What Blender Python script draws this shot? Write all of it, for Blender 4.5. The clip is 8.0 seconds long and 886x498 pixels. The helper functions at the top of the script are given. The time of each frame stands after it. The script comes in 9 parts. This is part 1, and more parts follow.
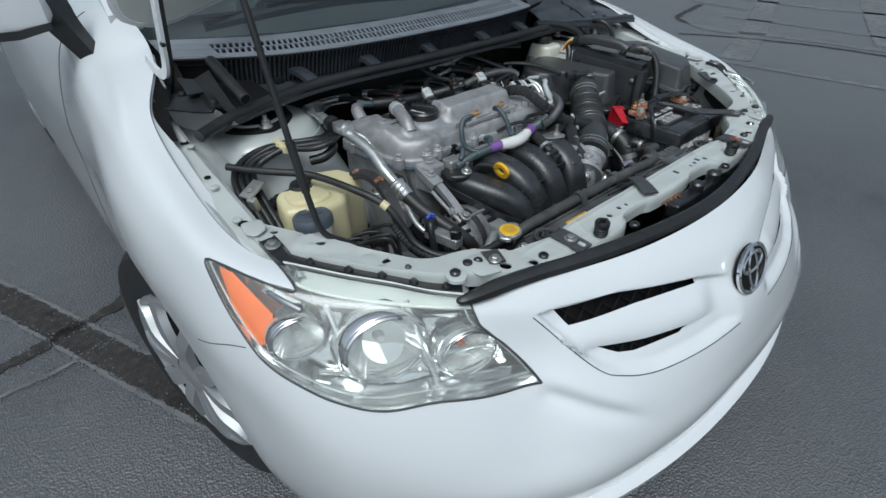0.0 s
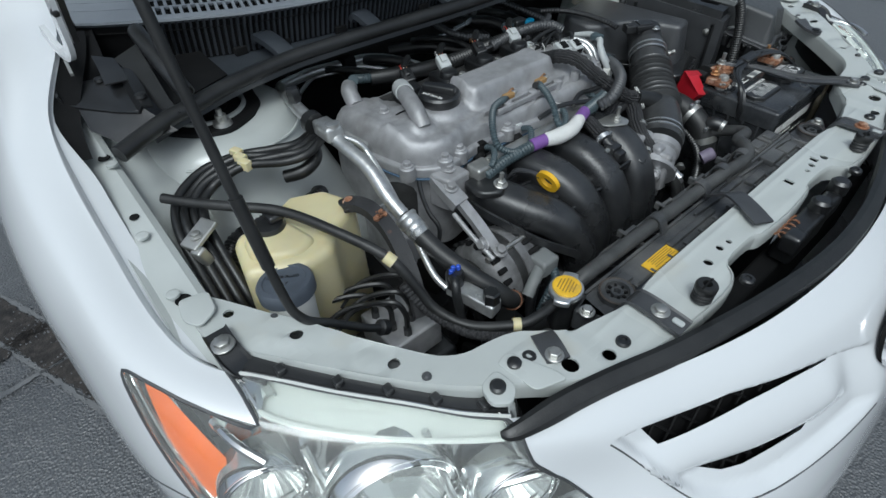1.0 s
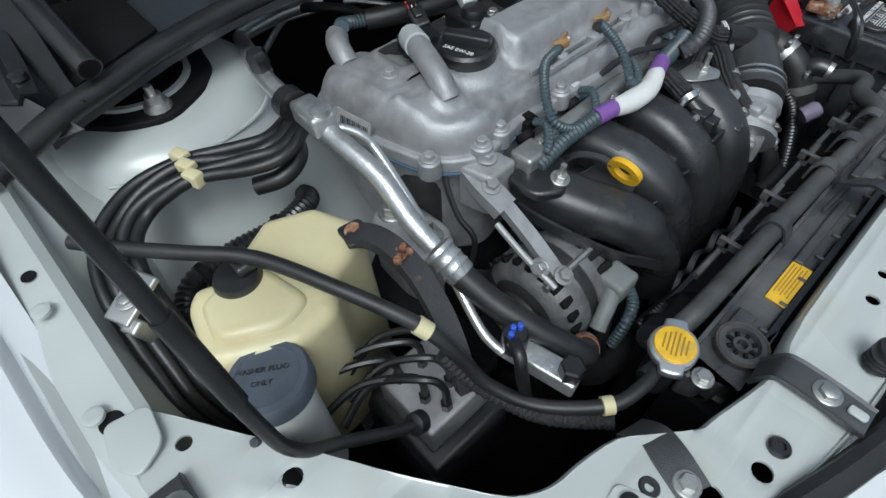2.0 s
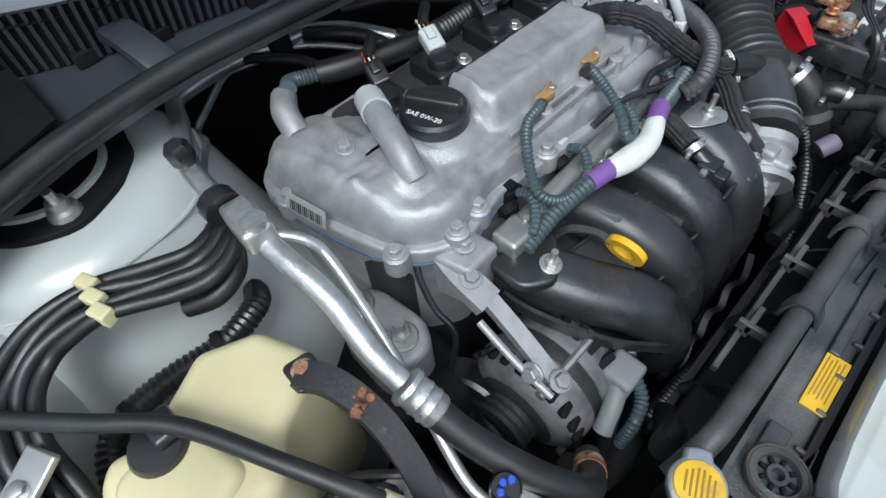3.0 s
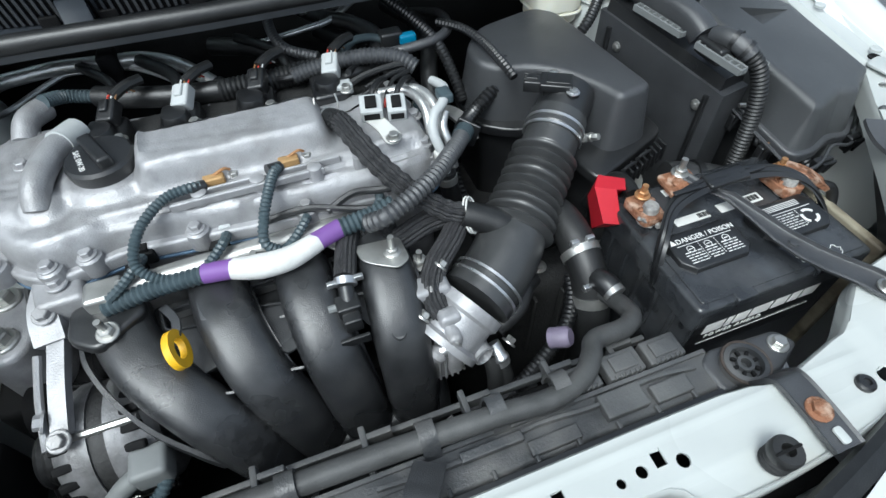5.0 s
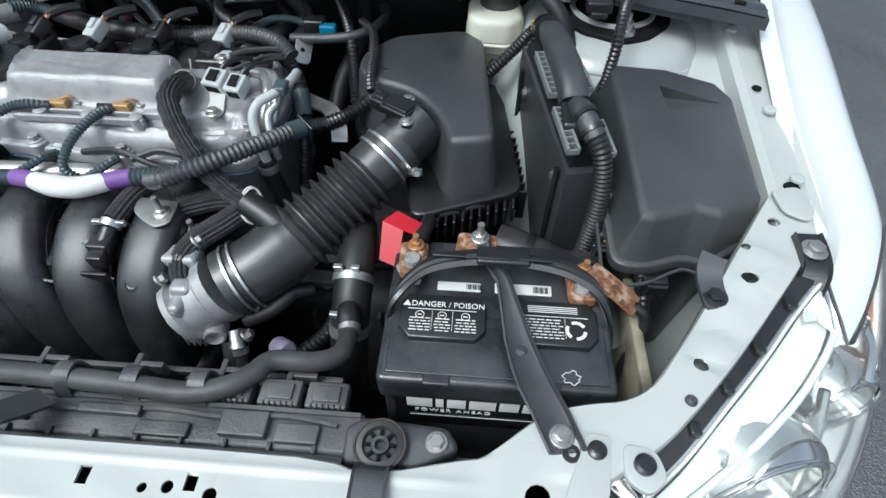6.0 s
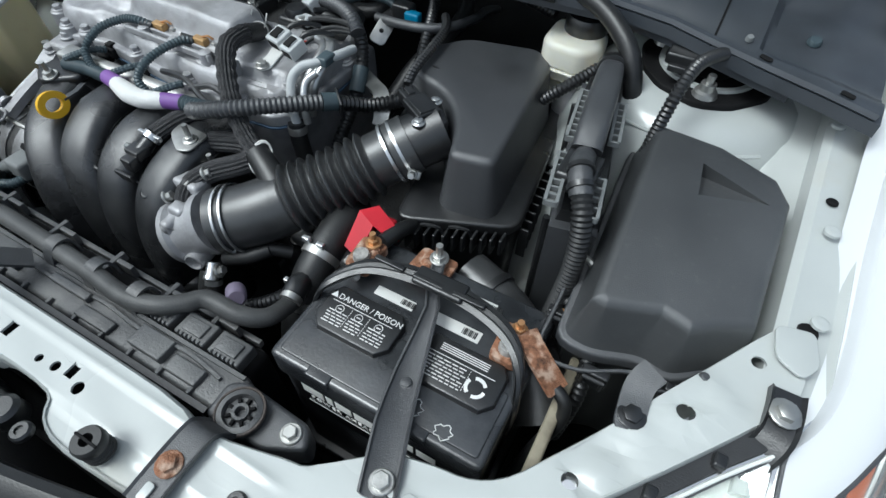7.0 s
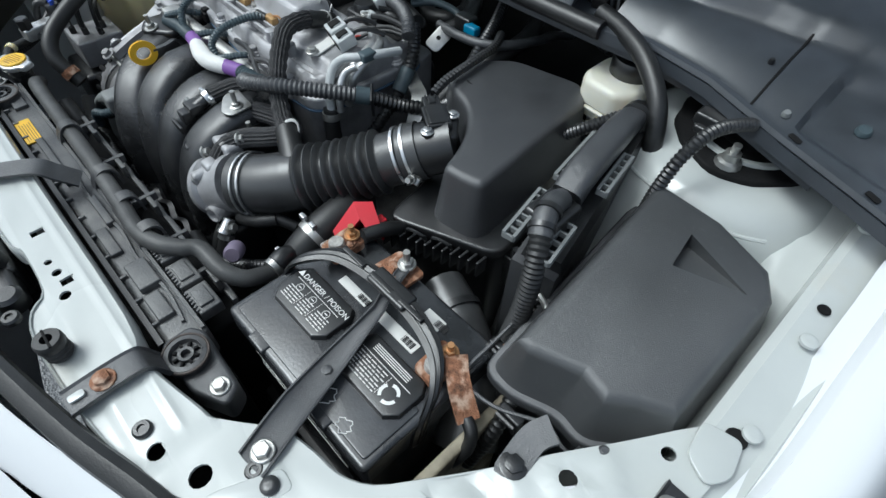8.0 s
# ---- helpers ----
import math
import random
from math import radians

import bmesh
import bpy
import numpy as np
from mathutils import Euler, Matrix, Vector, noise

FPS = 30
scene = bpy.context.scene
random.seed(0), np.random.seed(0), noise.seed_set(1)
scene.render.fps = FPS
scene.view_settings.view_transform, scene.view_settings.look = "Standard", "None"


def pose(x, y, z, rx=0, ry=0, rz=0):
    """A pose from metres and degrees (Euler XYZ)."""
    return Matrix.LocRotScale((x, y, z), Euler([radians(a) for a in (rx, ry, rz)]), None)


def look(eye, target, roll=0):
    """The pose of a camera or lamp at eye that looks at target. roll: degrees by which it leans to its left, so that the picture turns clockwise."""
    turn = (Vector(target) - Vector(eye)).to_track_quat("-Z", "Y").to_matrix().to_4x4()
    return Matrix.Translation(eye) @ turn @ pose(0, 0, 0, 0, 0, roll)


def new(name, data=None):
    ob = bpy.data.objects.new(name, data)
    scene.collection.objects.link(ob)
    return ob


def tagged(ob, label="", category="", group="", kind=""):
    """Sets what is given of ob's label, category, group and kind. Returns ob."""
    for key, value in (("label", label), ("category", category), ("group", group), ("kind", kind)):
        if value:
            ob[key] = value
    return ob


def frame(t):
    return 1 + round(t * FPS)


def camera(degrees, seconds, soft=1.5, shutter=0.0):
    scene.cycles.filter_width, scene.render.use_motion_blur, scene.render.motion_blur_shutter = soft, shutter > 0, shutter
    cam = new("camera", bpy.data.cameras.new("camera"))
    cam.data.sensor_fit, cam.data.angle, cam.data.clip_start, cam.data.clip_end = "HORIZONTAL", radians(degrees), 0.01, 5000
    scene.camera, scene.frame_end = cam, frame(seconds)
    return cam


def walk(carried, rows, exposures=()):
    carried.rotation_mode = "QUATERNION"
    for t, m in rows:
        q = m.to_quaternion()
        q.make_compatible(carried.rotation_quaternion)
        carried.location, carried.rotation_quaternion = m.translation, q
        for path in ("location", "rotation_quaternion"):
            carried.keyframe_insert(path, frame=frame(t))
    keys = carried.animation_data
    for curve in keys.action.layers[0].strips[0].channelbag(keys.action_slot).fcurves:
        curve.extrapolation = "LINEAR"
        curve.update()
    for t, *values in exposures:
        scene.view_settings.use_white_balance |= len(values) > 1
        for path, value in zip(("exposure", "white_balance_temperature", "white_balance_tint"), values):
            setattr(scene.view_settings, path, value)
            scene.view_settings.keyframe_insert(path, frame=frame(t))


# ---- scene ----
cam = camera(80.9, 8.0)
METRES, EYE, TILT, LEAN, TURN = 2.04, 1.234, -35.0, 0.0, -41.0
ROWS = [
    (0.0, 0.0, 0.0, 0.0, 0.0, 0.0, -0.0),
    (0.5, -0.0196, 0.0742, 0.0524, 0.32, -3.44, 0.29),
    (1.0, -0.0145, 0.14, 0.0853, 0.61, -7.98, 0.46),
    (2.5, -0.0474, 0.292, 0.1435, -2.18, -18.53, 3.71),
    (3.0, -0.0276, 0.3101, 0.1636, -2.58, -18.2, 5.03),
    (3.5, 0.0151, 0.3131, 0.1752, -0.76, -16.57, 4.54),
    (4.0, 0.0877, 0.3131, 0.1809, 3.47, -15.18, 1.29),
    (5.5, 0.2949, 0.4032, 0.2486, 27.22, -19.68, -18.18),
    (6.0, 0.3801, 0.4531, 0.2899, 39.11, -24.35, -24.81),
    (6.5, 0.4196, 0.4856, 0.3157, 52.37, -30.76, -30.26),
    (7.0, 0.42, 0.5248, 0.3388, 65.8, -37.74, -34.14),
    (7.5, 0.4231, 0.5509, 0.3598, 77.91, -44.63, -36.31),
    (8.0, 0.4326, 0.5708, 0.3821, 86.69, -49.66, -37.22),
]
walk(cam, [(t, pose(0, 0, 0, 0, 0.7, 0) @ pose(-0.95, -0.40, EYE, TILT, LEAN, TURN) @ pose(METRES * x, METRES * y, METRES * z, 90 + pitch, roll, yaw)) for t, x, y, z, yaw, pitch, roll in ROWS],
     [(0.0, -0.36, 5850, 2), (1.0, -0.38, 5850, 2), (2.5, -0.08, 5850, 2), (3.5, 0.27, 5850, 2), (5.5, 0.38, 5850, 2), (6.5, 0.10, 5850, 2), (8.0, 0.09, 5850, 2)])

# ---- world and sun: a bright overcast sky ----
world = bpy.data.worlds.new("sky")
scene.world = world
world.use_nodes = True
wn, wl = world.node_tree.nodes, world.node_tree.links
sky = wn.new("ShaderNodeTexSky")
sky.sky_type, sky.sun_disc = "NISHITA", False
sky.sun_elevation, sky.sun_rotation = radians(60), radians(229)
sky.air_density, sky.dust_density, sky.ozone_density = 1.0, 6.0, 1.0
hsv = wn.new("ShaderNodeHueSaturation")
hsv.inputs["Saturation"].default_value = 0.5
wl.new(sky.outputs[0], hsv.inputs["Color"])
wl.new(hsv.outputs[0], wn["Background"].inputs[0])
wn["Background"].inputs[1].default_value = 0.14
sun = new("sun", bpy.data.lights.new("sun", "SUN"))
sun.data.energy, sun.data.angle, sun.data.color = 1.1, radians(25), (0.98, 1.0, 1.0)
sun.matrix_world = look((-3.5, -3.0, 8), (0, 0, 0))


# ---- materials ----
def material(name, colour, rough=0.5, metal=0.0, grain=40.0, vary=0.12, bump=0.0, bump_scale=200.0, dust=0.0, coat=0.0,
             stain=None, stain_scale=12.0, stain_at=0.62, stain_soft=0.08, spec=0.5):
    """A procedural surface: fine and coarse variation of colour and gloss, relief, dust and stains."""
    m = bpy.data.materials.new(name)
    m.use_nodes = True
    n, l = m.node_tree.nodes, m.node_tree.links
    b = n["Principled BSDF"]
    b.inputs["Roughness"].default_value, b.inputs["Metallic"].default_value = rough, metal
    b.inputs["Specular IOR Level"].default_value = spec
    if coat:
        b.inputs["Coat Weight"].default_value, b.inputs["Coat Roughness"].default_value = coat, 0.04
    co = n.new("ShaderNodeTexCoord").outputs["Object"]

    def noise_tex(scale, detail=5.0):
        t = n.new("ShaderNodeTexNoise")
        t.inputs["Scale"].default_value, t.inputs["Detail"].default_value = scale, detail
        l.new(co, t.inputs["Vector"])
        return t.outputs["Fac"]

    def mix(fac, a, c):
        x = n.new("ShaderNodeMix")
        x.data_type = "RGBA"
        for sock, v in ((x.inputs["Factor"], fac), (x.inputs["A"], a), (x.inputs["B"], c)):
            if isinstance(v, bpy.types.NodeSocket):
                l.new(v, sock)
            elif isinstance(v, tuple):
                sock.default_value = (*v, 1)
            else:
                sock.default_value = v
        return x.outputs["Result"]

    def ramp(fac, lo, hi):
        r = n.new("ShaderNodeMapRange")
        r.inputs["From Min"].default_value, r.inputs["From Max"].default_value = lo, hi
        l.new(fac, r.inputs["Value"])
        return r.outputs["Result"]

    fine, coarse = noise_tex(grain), noise_tex(grain / 7, 3.0)
    dark = tuple(max(0.0, v * (1 - vary * 1.6)) for v in colour)
    light = tuple(min(1.0, v * (1 + vary)) for v in colour)
    c = mix(ramp(fine, 0.3, 0.7), dark, light)
    c = mix(ramp(coarse, 0.35, 0.75), c, tuple(min(1.0, v * (1 + vary * 0.6)) for v in colour))
    if dust:
        d = n.new("ShaderNodeMath")
        d.operation = "MULTIPLY"
        l.new(ramp(noise_tex(grain / 3, 8.0), 0.45, 0.8), d.inputs[0])
        d.inputs[1].default_value = dust
        c = mix(d.outputs[0], c, (0.26, 0.26, 0.25))
        p = n.new("ShaderNodeMath")
        p.operation = "MULTIPLY"
        l.new(ramp(noise_tex(grain * 17, 3.0), 0.62, 0.78), p.inputs[0])
        p.inputs[1].default_value = min(0.4, dust * 0.7)
        c = mix(p.outputs[0], c, (0.30, 0.30, 0.29))
    if stain:
        c = mix(ramp(noise_tex(stain_scale, 7.0), stain_at - stain_soft, stain_at + stain_soft), c, stain)
    l.new(c, b.inputs["Base Color"])
    r = n.new("ShaderNodeMapRange")
    r.inputs["To Min"].default_value, r.inputs["To Max"].default_value = max(0.02, rough * 0.75), min(1.0, rough * 1.3)
    l.new(coarse, r.inputs["Value"])
    l.new(r.outputs["Result"], b.inputs["Roughness"])
    if bump:
        k = n.new("ShaderNodeBump")
        k.inputs["Strength"].default_value, k.inputs["Distance"].default_value = bump, 0.002
        l.new(noise_tex(bump_scale, 4.0), k.inputs["Height"])
        l.new(k.outputs[0], b.inputs["Normal"])
    return m


def clear(name, colour, rough=0.03, ior=1.45, mix=0.0, body=(0.8, 0.8, 0.8)):
    """Clear plastic or glass, with a share of haze."""
    m = bpy.data.materials.new(name)
    m.use_nodes = True
    b = m.node_tree.nodes["Principled BSDF"]
    b.inputs["Base Color"].default_value = (*colour, 1)
    b.inputs["Roughness"].default_value, b.inputs["IOR"].default_value = rough, ior
    b.inputs["Transmission Weight"].default_value = 1.0 - mix
    return m


PAINT = material("white_car_paint", (0.74, 0.76, 0.78), 0.22, 0, 3, 0.015, coat=1.0)
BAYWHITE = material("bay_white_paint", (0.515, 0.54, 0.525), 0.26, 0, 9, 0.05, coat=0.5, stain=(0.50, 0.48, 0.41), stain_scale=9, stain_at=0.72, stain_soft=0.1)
BLACK = material("black_plastic", (0.011, 0.0115, 0.0125), 0.30, 0, 60, 0.35, 0.15, 700, dust=0.05, spec=0.9)
GREY_BLACK = material("grey_black_plastic", (0.048, 0.050, 0.054), 0.33, 0, 40, 0.2, 0.35, 1100, dust=0.05, spec=1.0)
VENT = material("weathered_vent_plastic", (0.22, 0.24, 0.265), 0.36, 0, 25, 0.12, 0.1, 600, spec=0.8)
COWL = material("cowl_plastic", (0.037, 0.043, 0.052), 0.30, 0, 30, 0.25, 0.12, 900, dust=0.05, spec=1.0)
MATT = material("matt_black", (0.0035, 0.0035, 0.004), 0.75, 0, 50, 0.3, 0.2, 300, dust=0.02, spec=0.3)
RUBBER = material("black_rubber", (0.010, 0.0105, 0.011), 0.40, 0, 80, 0.3, 0.15, 500, dust=0.05, spec=0.7)
HOSE = material("dusty_rubber_hose", (0.014, 0.0145, 0.015), 0.45, 0, 50, 0.3, 0.15, 600, dust=0.09, spec=0.6)
CAST = material("cast_aluminium", (0.40, 0.40, 0.412), 0.46, 0.40, 55, 0.16, 0.30, 520, dust=0.22, stain=(0.25, 0.245, 0.24), stain_scale=26, stain_at=0.66, stain_soft=0.16)
PIPE = material("dull_aluminium", (0.66, 0.665, 0.66), 0.30, 0.8, 90, 0.16, 0.25, 300, dust=0.12)
ALLOY = material("bright_aluminium", (0.72, 0.73, 0.74), 0.28, 0.9, 50, 0.08, 0.15, 300, dust=0.1)
STEEL = material("zinc_steel", (0.50, 0.50, 0.48), 0.36, 0.85, 90, 0.15, 0.1, 500, dust=0.15)
RUST = material("corroded_terminal", (0.27, 0.125, 0.068), 0.75, 0.15, 160, 0.5, 0.8, 480, stain=(0.50, 0.36, 0.27), stain_scale=80, stain_at=0.60)
LEAD = material("lead", (0.42, 0.41, 0.39), 0.6, 0.5, 150, 0.3, 0.5, 400)
YELLOW = material("yellow_plastic", (0.80, 0.46, 0.015), 0.4, 0, 40, 0.08)
LABEL_Y = material("yellow_label", (0.82, 0.50, 0.03), 0.45, 0, 60, 0.10, stain=(0.5, 0.33, 0.08), stain_scale=40)
INK = material("black_ink", (0.03, 0.03, 0.03), 0.5)
CREAM = material("cream_plastic", (0.72, 0.65, 0.40), 0.36, 0, 8, 0.07, 0.1, 150, stain=(0.55, 0.42, 0.22), stain_scale=11, stain_at=0.68, stain_soft=0.1)
CREAM.node_tree.nodes["Principled BSDF"].inputs["Subsurface Weight"].default_value = 0.35
CREAM.node_tree.nodes["Principled BSDF"].inputs["Subsurface Radius"].default_value = (0.02, 0.015, 0.006)
CAPGREY = material("blue_grey_cap", (0.085, 0.10, 0.125), 0.5, 0, 40, 0.15, 0.15, 500, dust=0.06)
BATT = material("battery_case", (0.022, 0.024, 0.027), 0.24, 0, 50, 0.3, 0.1, 300, dust=0.16, spec=0.9, stain=(0.062, 0.066, 0.072), stain_scale=16, stain_at=0.60, stain_soft=0.10)
MANIFOLD = material("satin_black_moulding", (0.024, 0.025, 0.027), 0.28, 0, 90, 0.3, 0.25, 900, dust=0.09, spec=0.9)
FUSELID = material("faded_lid", (0.055, 0.058, 0.061), 0.36, 0, 9, 0.25, 0.30, 1200, dust=0.14, spec=1.0)
GLOSSBLACK = material("gloss_black_label", (0.010, 0.010, 0.011), 0.12, 0, 60, 0.2, 0.05, 300, dust=0.05)
PLUGGREY = material("dark_grey_plug", (0.20, 0.21, 0.21), 0.5, 0, 30, 0.1)
AIRRUB = material("satin_rubber", (0.038, 0.039, 0.040), 0.30, 0, 60, 0.3, 0.15, 700, dust=0.05, spec=0.9)
DUSTY = material("dusty_black_plastic", (0.036, 0.038, 0.041), 0.40, 0, 35, 0.4, 0.3, 420, dust=0.40, spec=0.7, stain=(0.12, 0.118, 0.114), stain_scale=17, stain_at=0.58, stain_soft=0.12)
WHITEP = material("white_plastic", (0.72, 0.72, 0.69), 0.45, 0, 30, 0.06)
WRAP = material("crinkled_white_wrap", (0.70, 0.70, 0.68), 0.6, 0, 40, 0.10, 1.0, 90)
GREYP = material("grey_connector", (0.50, 0.52, 0.52), 0.5, 0, 30, 0.08)
PRINT = material("white_print", (0.78, 0.78, 0.76), 0.6, 0, 90, 0.1)
RED = material("red_cover", (0.50, 0.016, 0.030), 0.32, 0, 30, 0.10)
TAPE = material("purple_tape", (0.20, 0.09, 0.33), 0.5, 0, 40, 0.12)
TEAL = material("blue_grey_conduit", (0.060, 0.085, 0.097), 0.36, 0, 60, 0.15, dust=0.1)
BLUE = material("blue_plastic", (0.01, 0.20, 0.36), 0.4)
COPPER = material("copper_wire", (0.55, 0.30, 0.14), 0.4, 0.6)
WIRE_R = material("red_wire", (0.55, 0.06, 0.04), 0.5)
BRASS = material("brass_connector", (0.45, 0.28, 0.12), 0.4, 0.3)
CHROME = material("chrome", (0.82, 0.82, 0.83), 0.09, 1.0, 20, 0.03)
REFLECT = material("lamp_reflector", (0.82, 0.83, 0.84), 0.13, 0.95, 15, 0.05)
HOUSING = material("lamp_housing", (0.55, 0.56, 0.56), 0.35, 0.2, 10, 0.05)
ORANGE = material("orange_lens", (0.86, 0.15, 0.0), 0.35, 0, 30, 0.06, coat=0.0)
LENS = clear("lamp_lens", (0.95, 0.97, 0.94), 0.06, 1.45, 0.045)
HAZE = material("hazed_lamp_edge", (0.74, 0.76, 0.73), 0.35, 0.0, 10, 0.06, coat=0.5)
GLASS = clear("window_glass", (0.75, 0.85, 0.83), 0.0, 1.5)
OLDRUBBER = material("perished_rubber", (0.055, 0.042, 0.035), 0.6, 0, 60, 0.4, 0.5, 300, dust=0.2)
TYRE = material("tyre_rubber", (0.014, 0.014, 0.015), 0.6, 0, 60, 0.25, 0.3, 200, dust=0.03)
WHEELCAP = material("silver_wheel_cover", (0.40, 0.41, 0.42), 0.35, 0.6, 30, 0.05)
DARKMETAL = material("dark_engine_metal", (0.040, 0.040, 0.040), 0.55, 0.4, 60, 0.4, 0.5, 250, dust=0.08)
CABIN = material("dark_cabin", (0.05, 0.05, 0.055), 0.7)
MESHB = material("woven_sleeve", (0.03, 0.03, 0.032), 0.5, 0, 400, 0.6, 0.9, 700)
FOLDS = material("hazed_reflector", (0.74, 0.75, 0.75), 0.24, 0.85, 15, 0.05)


GAPGREY = material("shaded_gap", (0.10, 0.105, 0.11), 0.6)
FLUTE = material("fluted_reflector", (0.78, 0.79, 0.80), 0.10, 1.0, 15, 0.04)


def asphalt():
    m = material("asphalt", (0.070, 0.074, 0.081), 0.40, 0, 8, 0.22, 1.0, 130, spec=1.0, stain=(0.105, 0.111, 0.118), stain_scale=1.1, stain_at=0.52, stain_soft=0.2)
    n, l = m.node_tree.nodes, m.node_tree.links
    b = n["Principled BSDF"]
    src = b.inputs["Base Color"].links[0].from_socket
    v = n.new("ShaderNodeTexVoronoi")
    v.inputs["Scale"].default_value = 150
    l.new(n["Texture Coordinate"].outputs["Object"], v.inputs["Vector"])
    hue = n.new("ShaderNodeMapRange")
    hue.inputs["From Min"].default_value, hue.inputs["From Max"].default_value = 0.55, 1.3
    bw = n.new("ShaderNodeSeparateColor")
    l.new(v.outputs["Color"], bw.inputs[0])
    l.new(bw.outputs[0], hue.inputs["Value"])
    x = n.new("ShaderNodeMix")
    x.data_type = "RGBA"
    l.new(hue.outputs[0], x.inputs["Factor"])
    l.new(src, x.inputs["A"])
    x.inputs["B"].default_value = (0.15, 0.152, 0.155, 1)
    # sky sheen on the far asphalt, put into the colour: paler along x
    sep = n.new("ShaderNodeSeparateXYZ")
    l.new(n["Texture Coordinate"].outputs["Object"], sep.inputs[0])
    far_sheen = n.new("ShaderNodeMapRange")
    far_sheen.inputs["From Min"].default_value, far_sheen.inputs["From Max"].default_value = 2.2, 4.6
    far_sheen.inputs["To Max"].default_value = 0.75
    l.new(sep.outputs["X"], far_sheen.inputs["Value"])
    pale = n.new("ShaderNodeMix")
    pale.data_type = "RGBA"
    l.new(far_sheen.outputs[0], pale.inputs["Factor"])
    l.new(x.outputs["Result"], pale.inputs["A"])
    pale.inputs["B"].default_value = (0.145, 0.150, 0.157, 1)
    l.new(pale.outputs["Result"], b.inputs["Base Color"])
    bn = n["Bump"]
    l.new(v.outputs["Distance"], bn.inputs["Height"])
    bn.inputs["Distance"].default_value = 0.0035
    return m


ASPHALT = asphalt()
TAR = material("tar_seam", (0.024, 0.021, 0.019), 0.55, 0, 45, 0.6, 1.0, 140, stain=(0.060, 0.052, 0.046), stain_scale=38, stain_at=0.60, stain_soft=0.10)
WORN_LINE = material("worn_line_paint", (0.19, 0.195, 0.20), 0.6, 0, 14, 0.3, 0.4, 160, stain=(0.105, 0.110, 0.117), stain_scale=14, stain_at=0.50, stain_soft=0.14)


# ---- mesh builders ----
def thing(name, label, category, group=""):
    return tagged(new(name), label, category, group)


def part(name, bm, mat, parent=None, label="", angle=38, kind="", category="", shadow=True):
    """Links a bmesh as one mesh object under a thing or a part."""
    me = bpy.data.meshes.new(name)
    bmesh.ops.recalc_face_normals(bm, faces=bm.faces)
    for f in bm.faces:
        f.smooth = True
    bm.to_mesh(me)
    bm.free()
    me.set_sharp_from_angle(angle=radians(angle))
    me.materials.append(mat)
    ob = new(name, me)
    if parent:
        ob.parent = parent
    ob.visible_shadow = shadow
    return tagged(ob, label, category, "", kind)


def B():
    return bmesh.new()


def V(*a):
    return Vector(a)


def crom(pts, per=6):
    """A smooth line through the points."""
    p = [Vector(q) for q in pts]
    if len(p) < 3:
        return [p[0].lerp(p[-1], i / per) for i in range(per + 1)]
    out = []
    for i in range(len(p) - 1):
        a, b, c, d = p[max(i - 1, 0)], p[i], p[i + 1], p[min(i + 2, len(p) - 1)]
        for k in range(per):
            u = k / per
            out.append(0.5 * ((2 * b) + (c - a) * u + (2 * a - 5 * b + 4 * c - d) * u * u + (3 * b - a - 3 * c + d) * u ** 3))
    return out + [p[-1]]


def evenly(line, step):
    """The line again, in even steps."""
    d = [0.0]
    for a, b in zip(line, line[1:]):
        d.append(d[-1] + (b - a).length)
    n = max(2, int(round(d[-1] / step)))
    out, j = [], 0
    for i in range(n + 1):
        s = d[-1] * i / n
        while j < len(line) - 2 and d[j + 1] < s:
            j += 1
        k = (s - d[j]) / max(1e-9, d[j + 1] - d[j])
        out.append(line[j].lerp(line[j + 1], min(1, max(0, k))))
    return out


def frames(line, up=None):
    res, prev = [], None
    for i, p in enumerate(line):
        t = (line[min(i + 1, len(line) - 1)] - line[max(i - 1, 0)]).normalized()
        if up is not None:
            side = t.cross(Vector(up)).normalized()
        elif prev is None:
            side = t.cross(V(0, 0, 1) if abs(t.z) < 0.9 else V(1, 0, 0)).normalized()
        else:
            side = (prev - t * prev.dot(t)).normalized()
        prev = side
        res.append((p, side, side.cross(t).normalized()))
    return res


def loft(bm, rings, closed=True, cap0=True, cap1=True):
    vs = [[bm.verts.new(p) for p in r] for r in rings]
    n = len(vs[0])
    for a, b in zip(vs, vs[1:]):
        for i in range(n if closed else n - 1):
            j = (i + 1) % n
            bm.faces.new((a[i], a[j], b[j], b[i]))
    if cap0 and closed:
        bm.faces.new(vs[0][::-1])
    if cap1 and closed:
        bm.faces.new(vs[-1])
    return bm


def sweep(bm, pts, section, up=None, per=6, spline=True, scale=None):
    line = crom(pts, per) if spline else [Vector(p) for p in pts]
    fr = frames(line, up)
    rings = []
    for i, (p, s, u) in enumerate(fr):
        k = scale(i / (len(fr) - 1)) if scale else 1.0
        rings.append([p + s * (a * k) + u * (b * k) for a, b in section])
    return loft(bm, rings)


def circle(r, n=12, ry=None):
    return [(r * math.cos(2 * math.pi * i / n), (ry or r) * math.sin(2 * math.pi * i / n)) for i in range(n)]


def tube(bm, pts, r, n=12, per=6, spline=True, radii=None):
    """A round pipe along the points; radii: one for each point."""
    f = None
    if radii:
        def f(u):
            x = u * (len(radii) - 1)
            i = min(int(x), len(radii) - 2)
            return radii[i] + (radii[i + 1] - radii[i]) * (x - i)
        return sweep(bm, pts, circle(1.0, n), None, per, spline, f)
    return sweep(bm, pts, circle(r, n), None, per, spline)


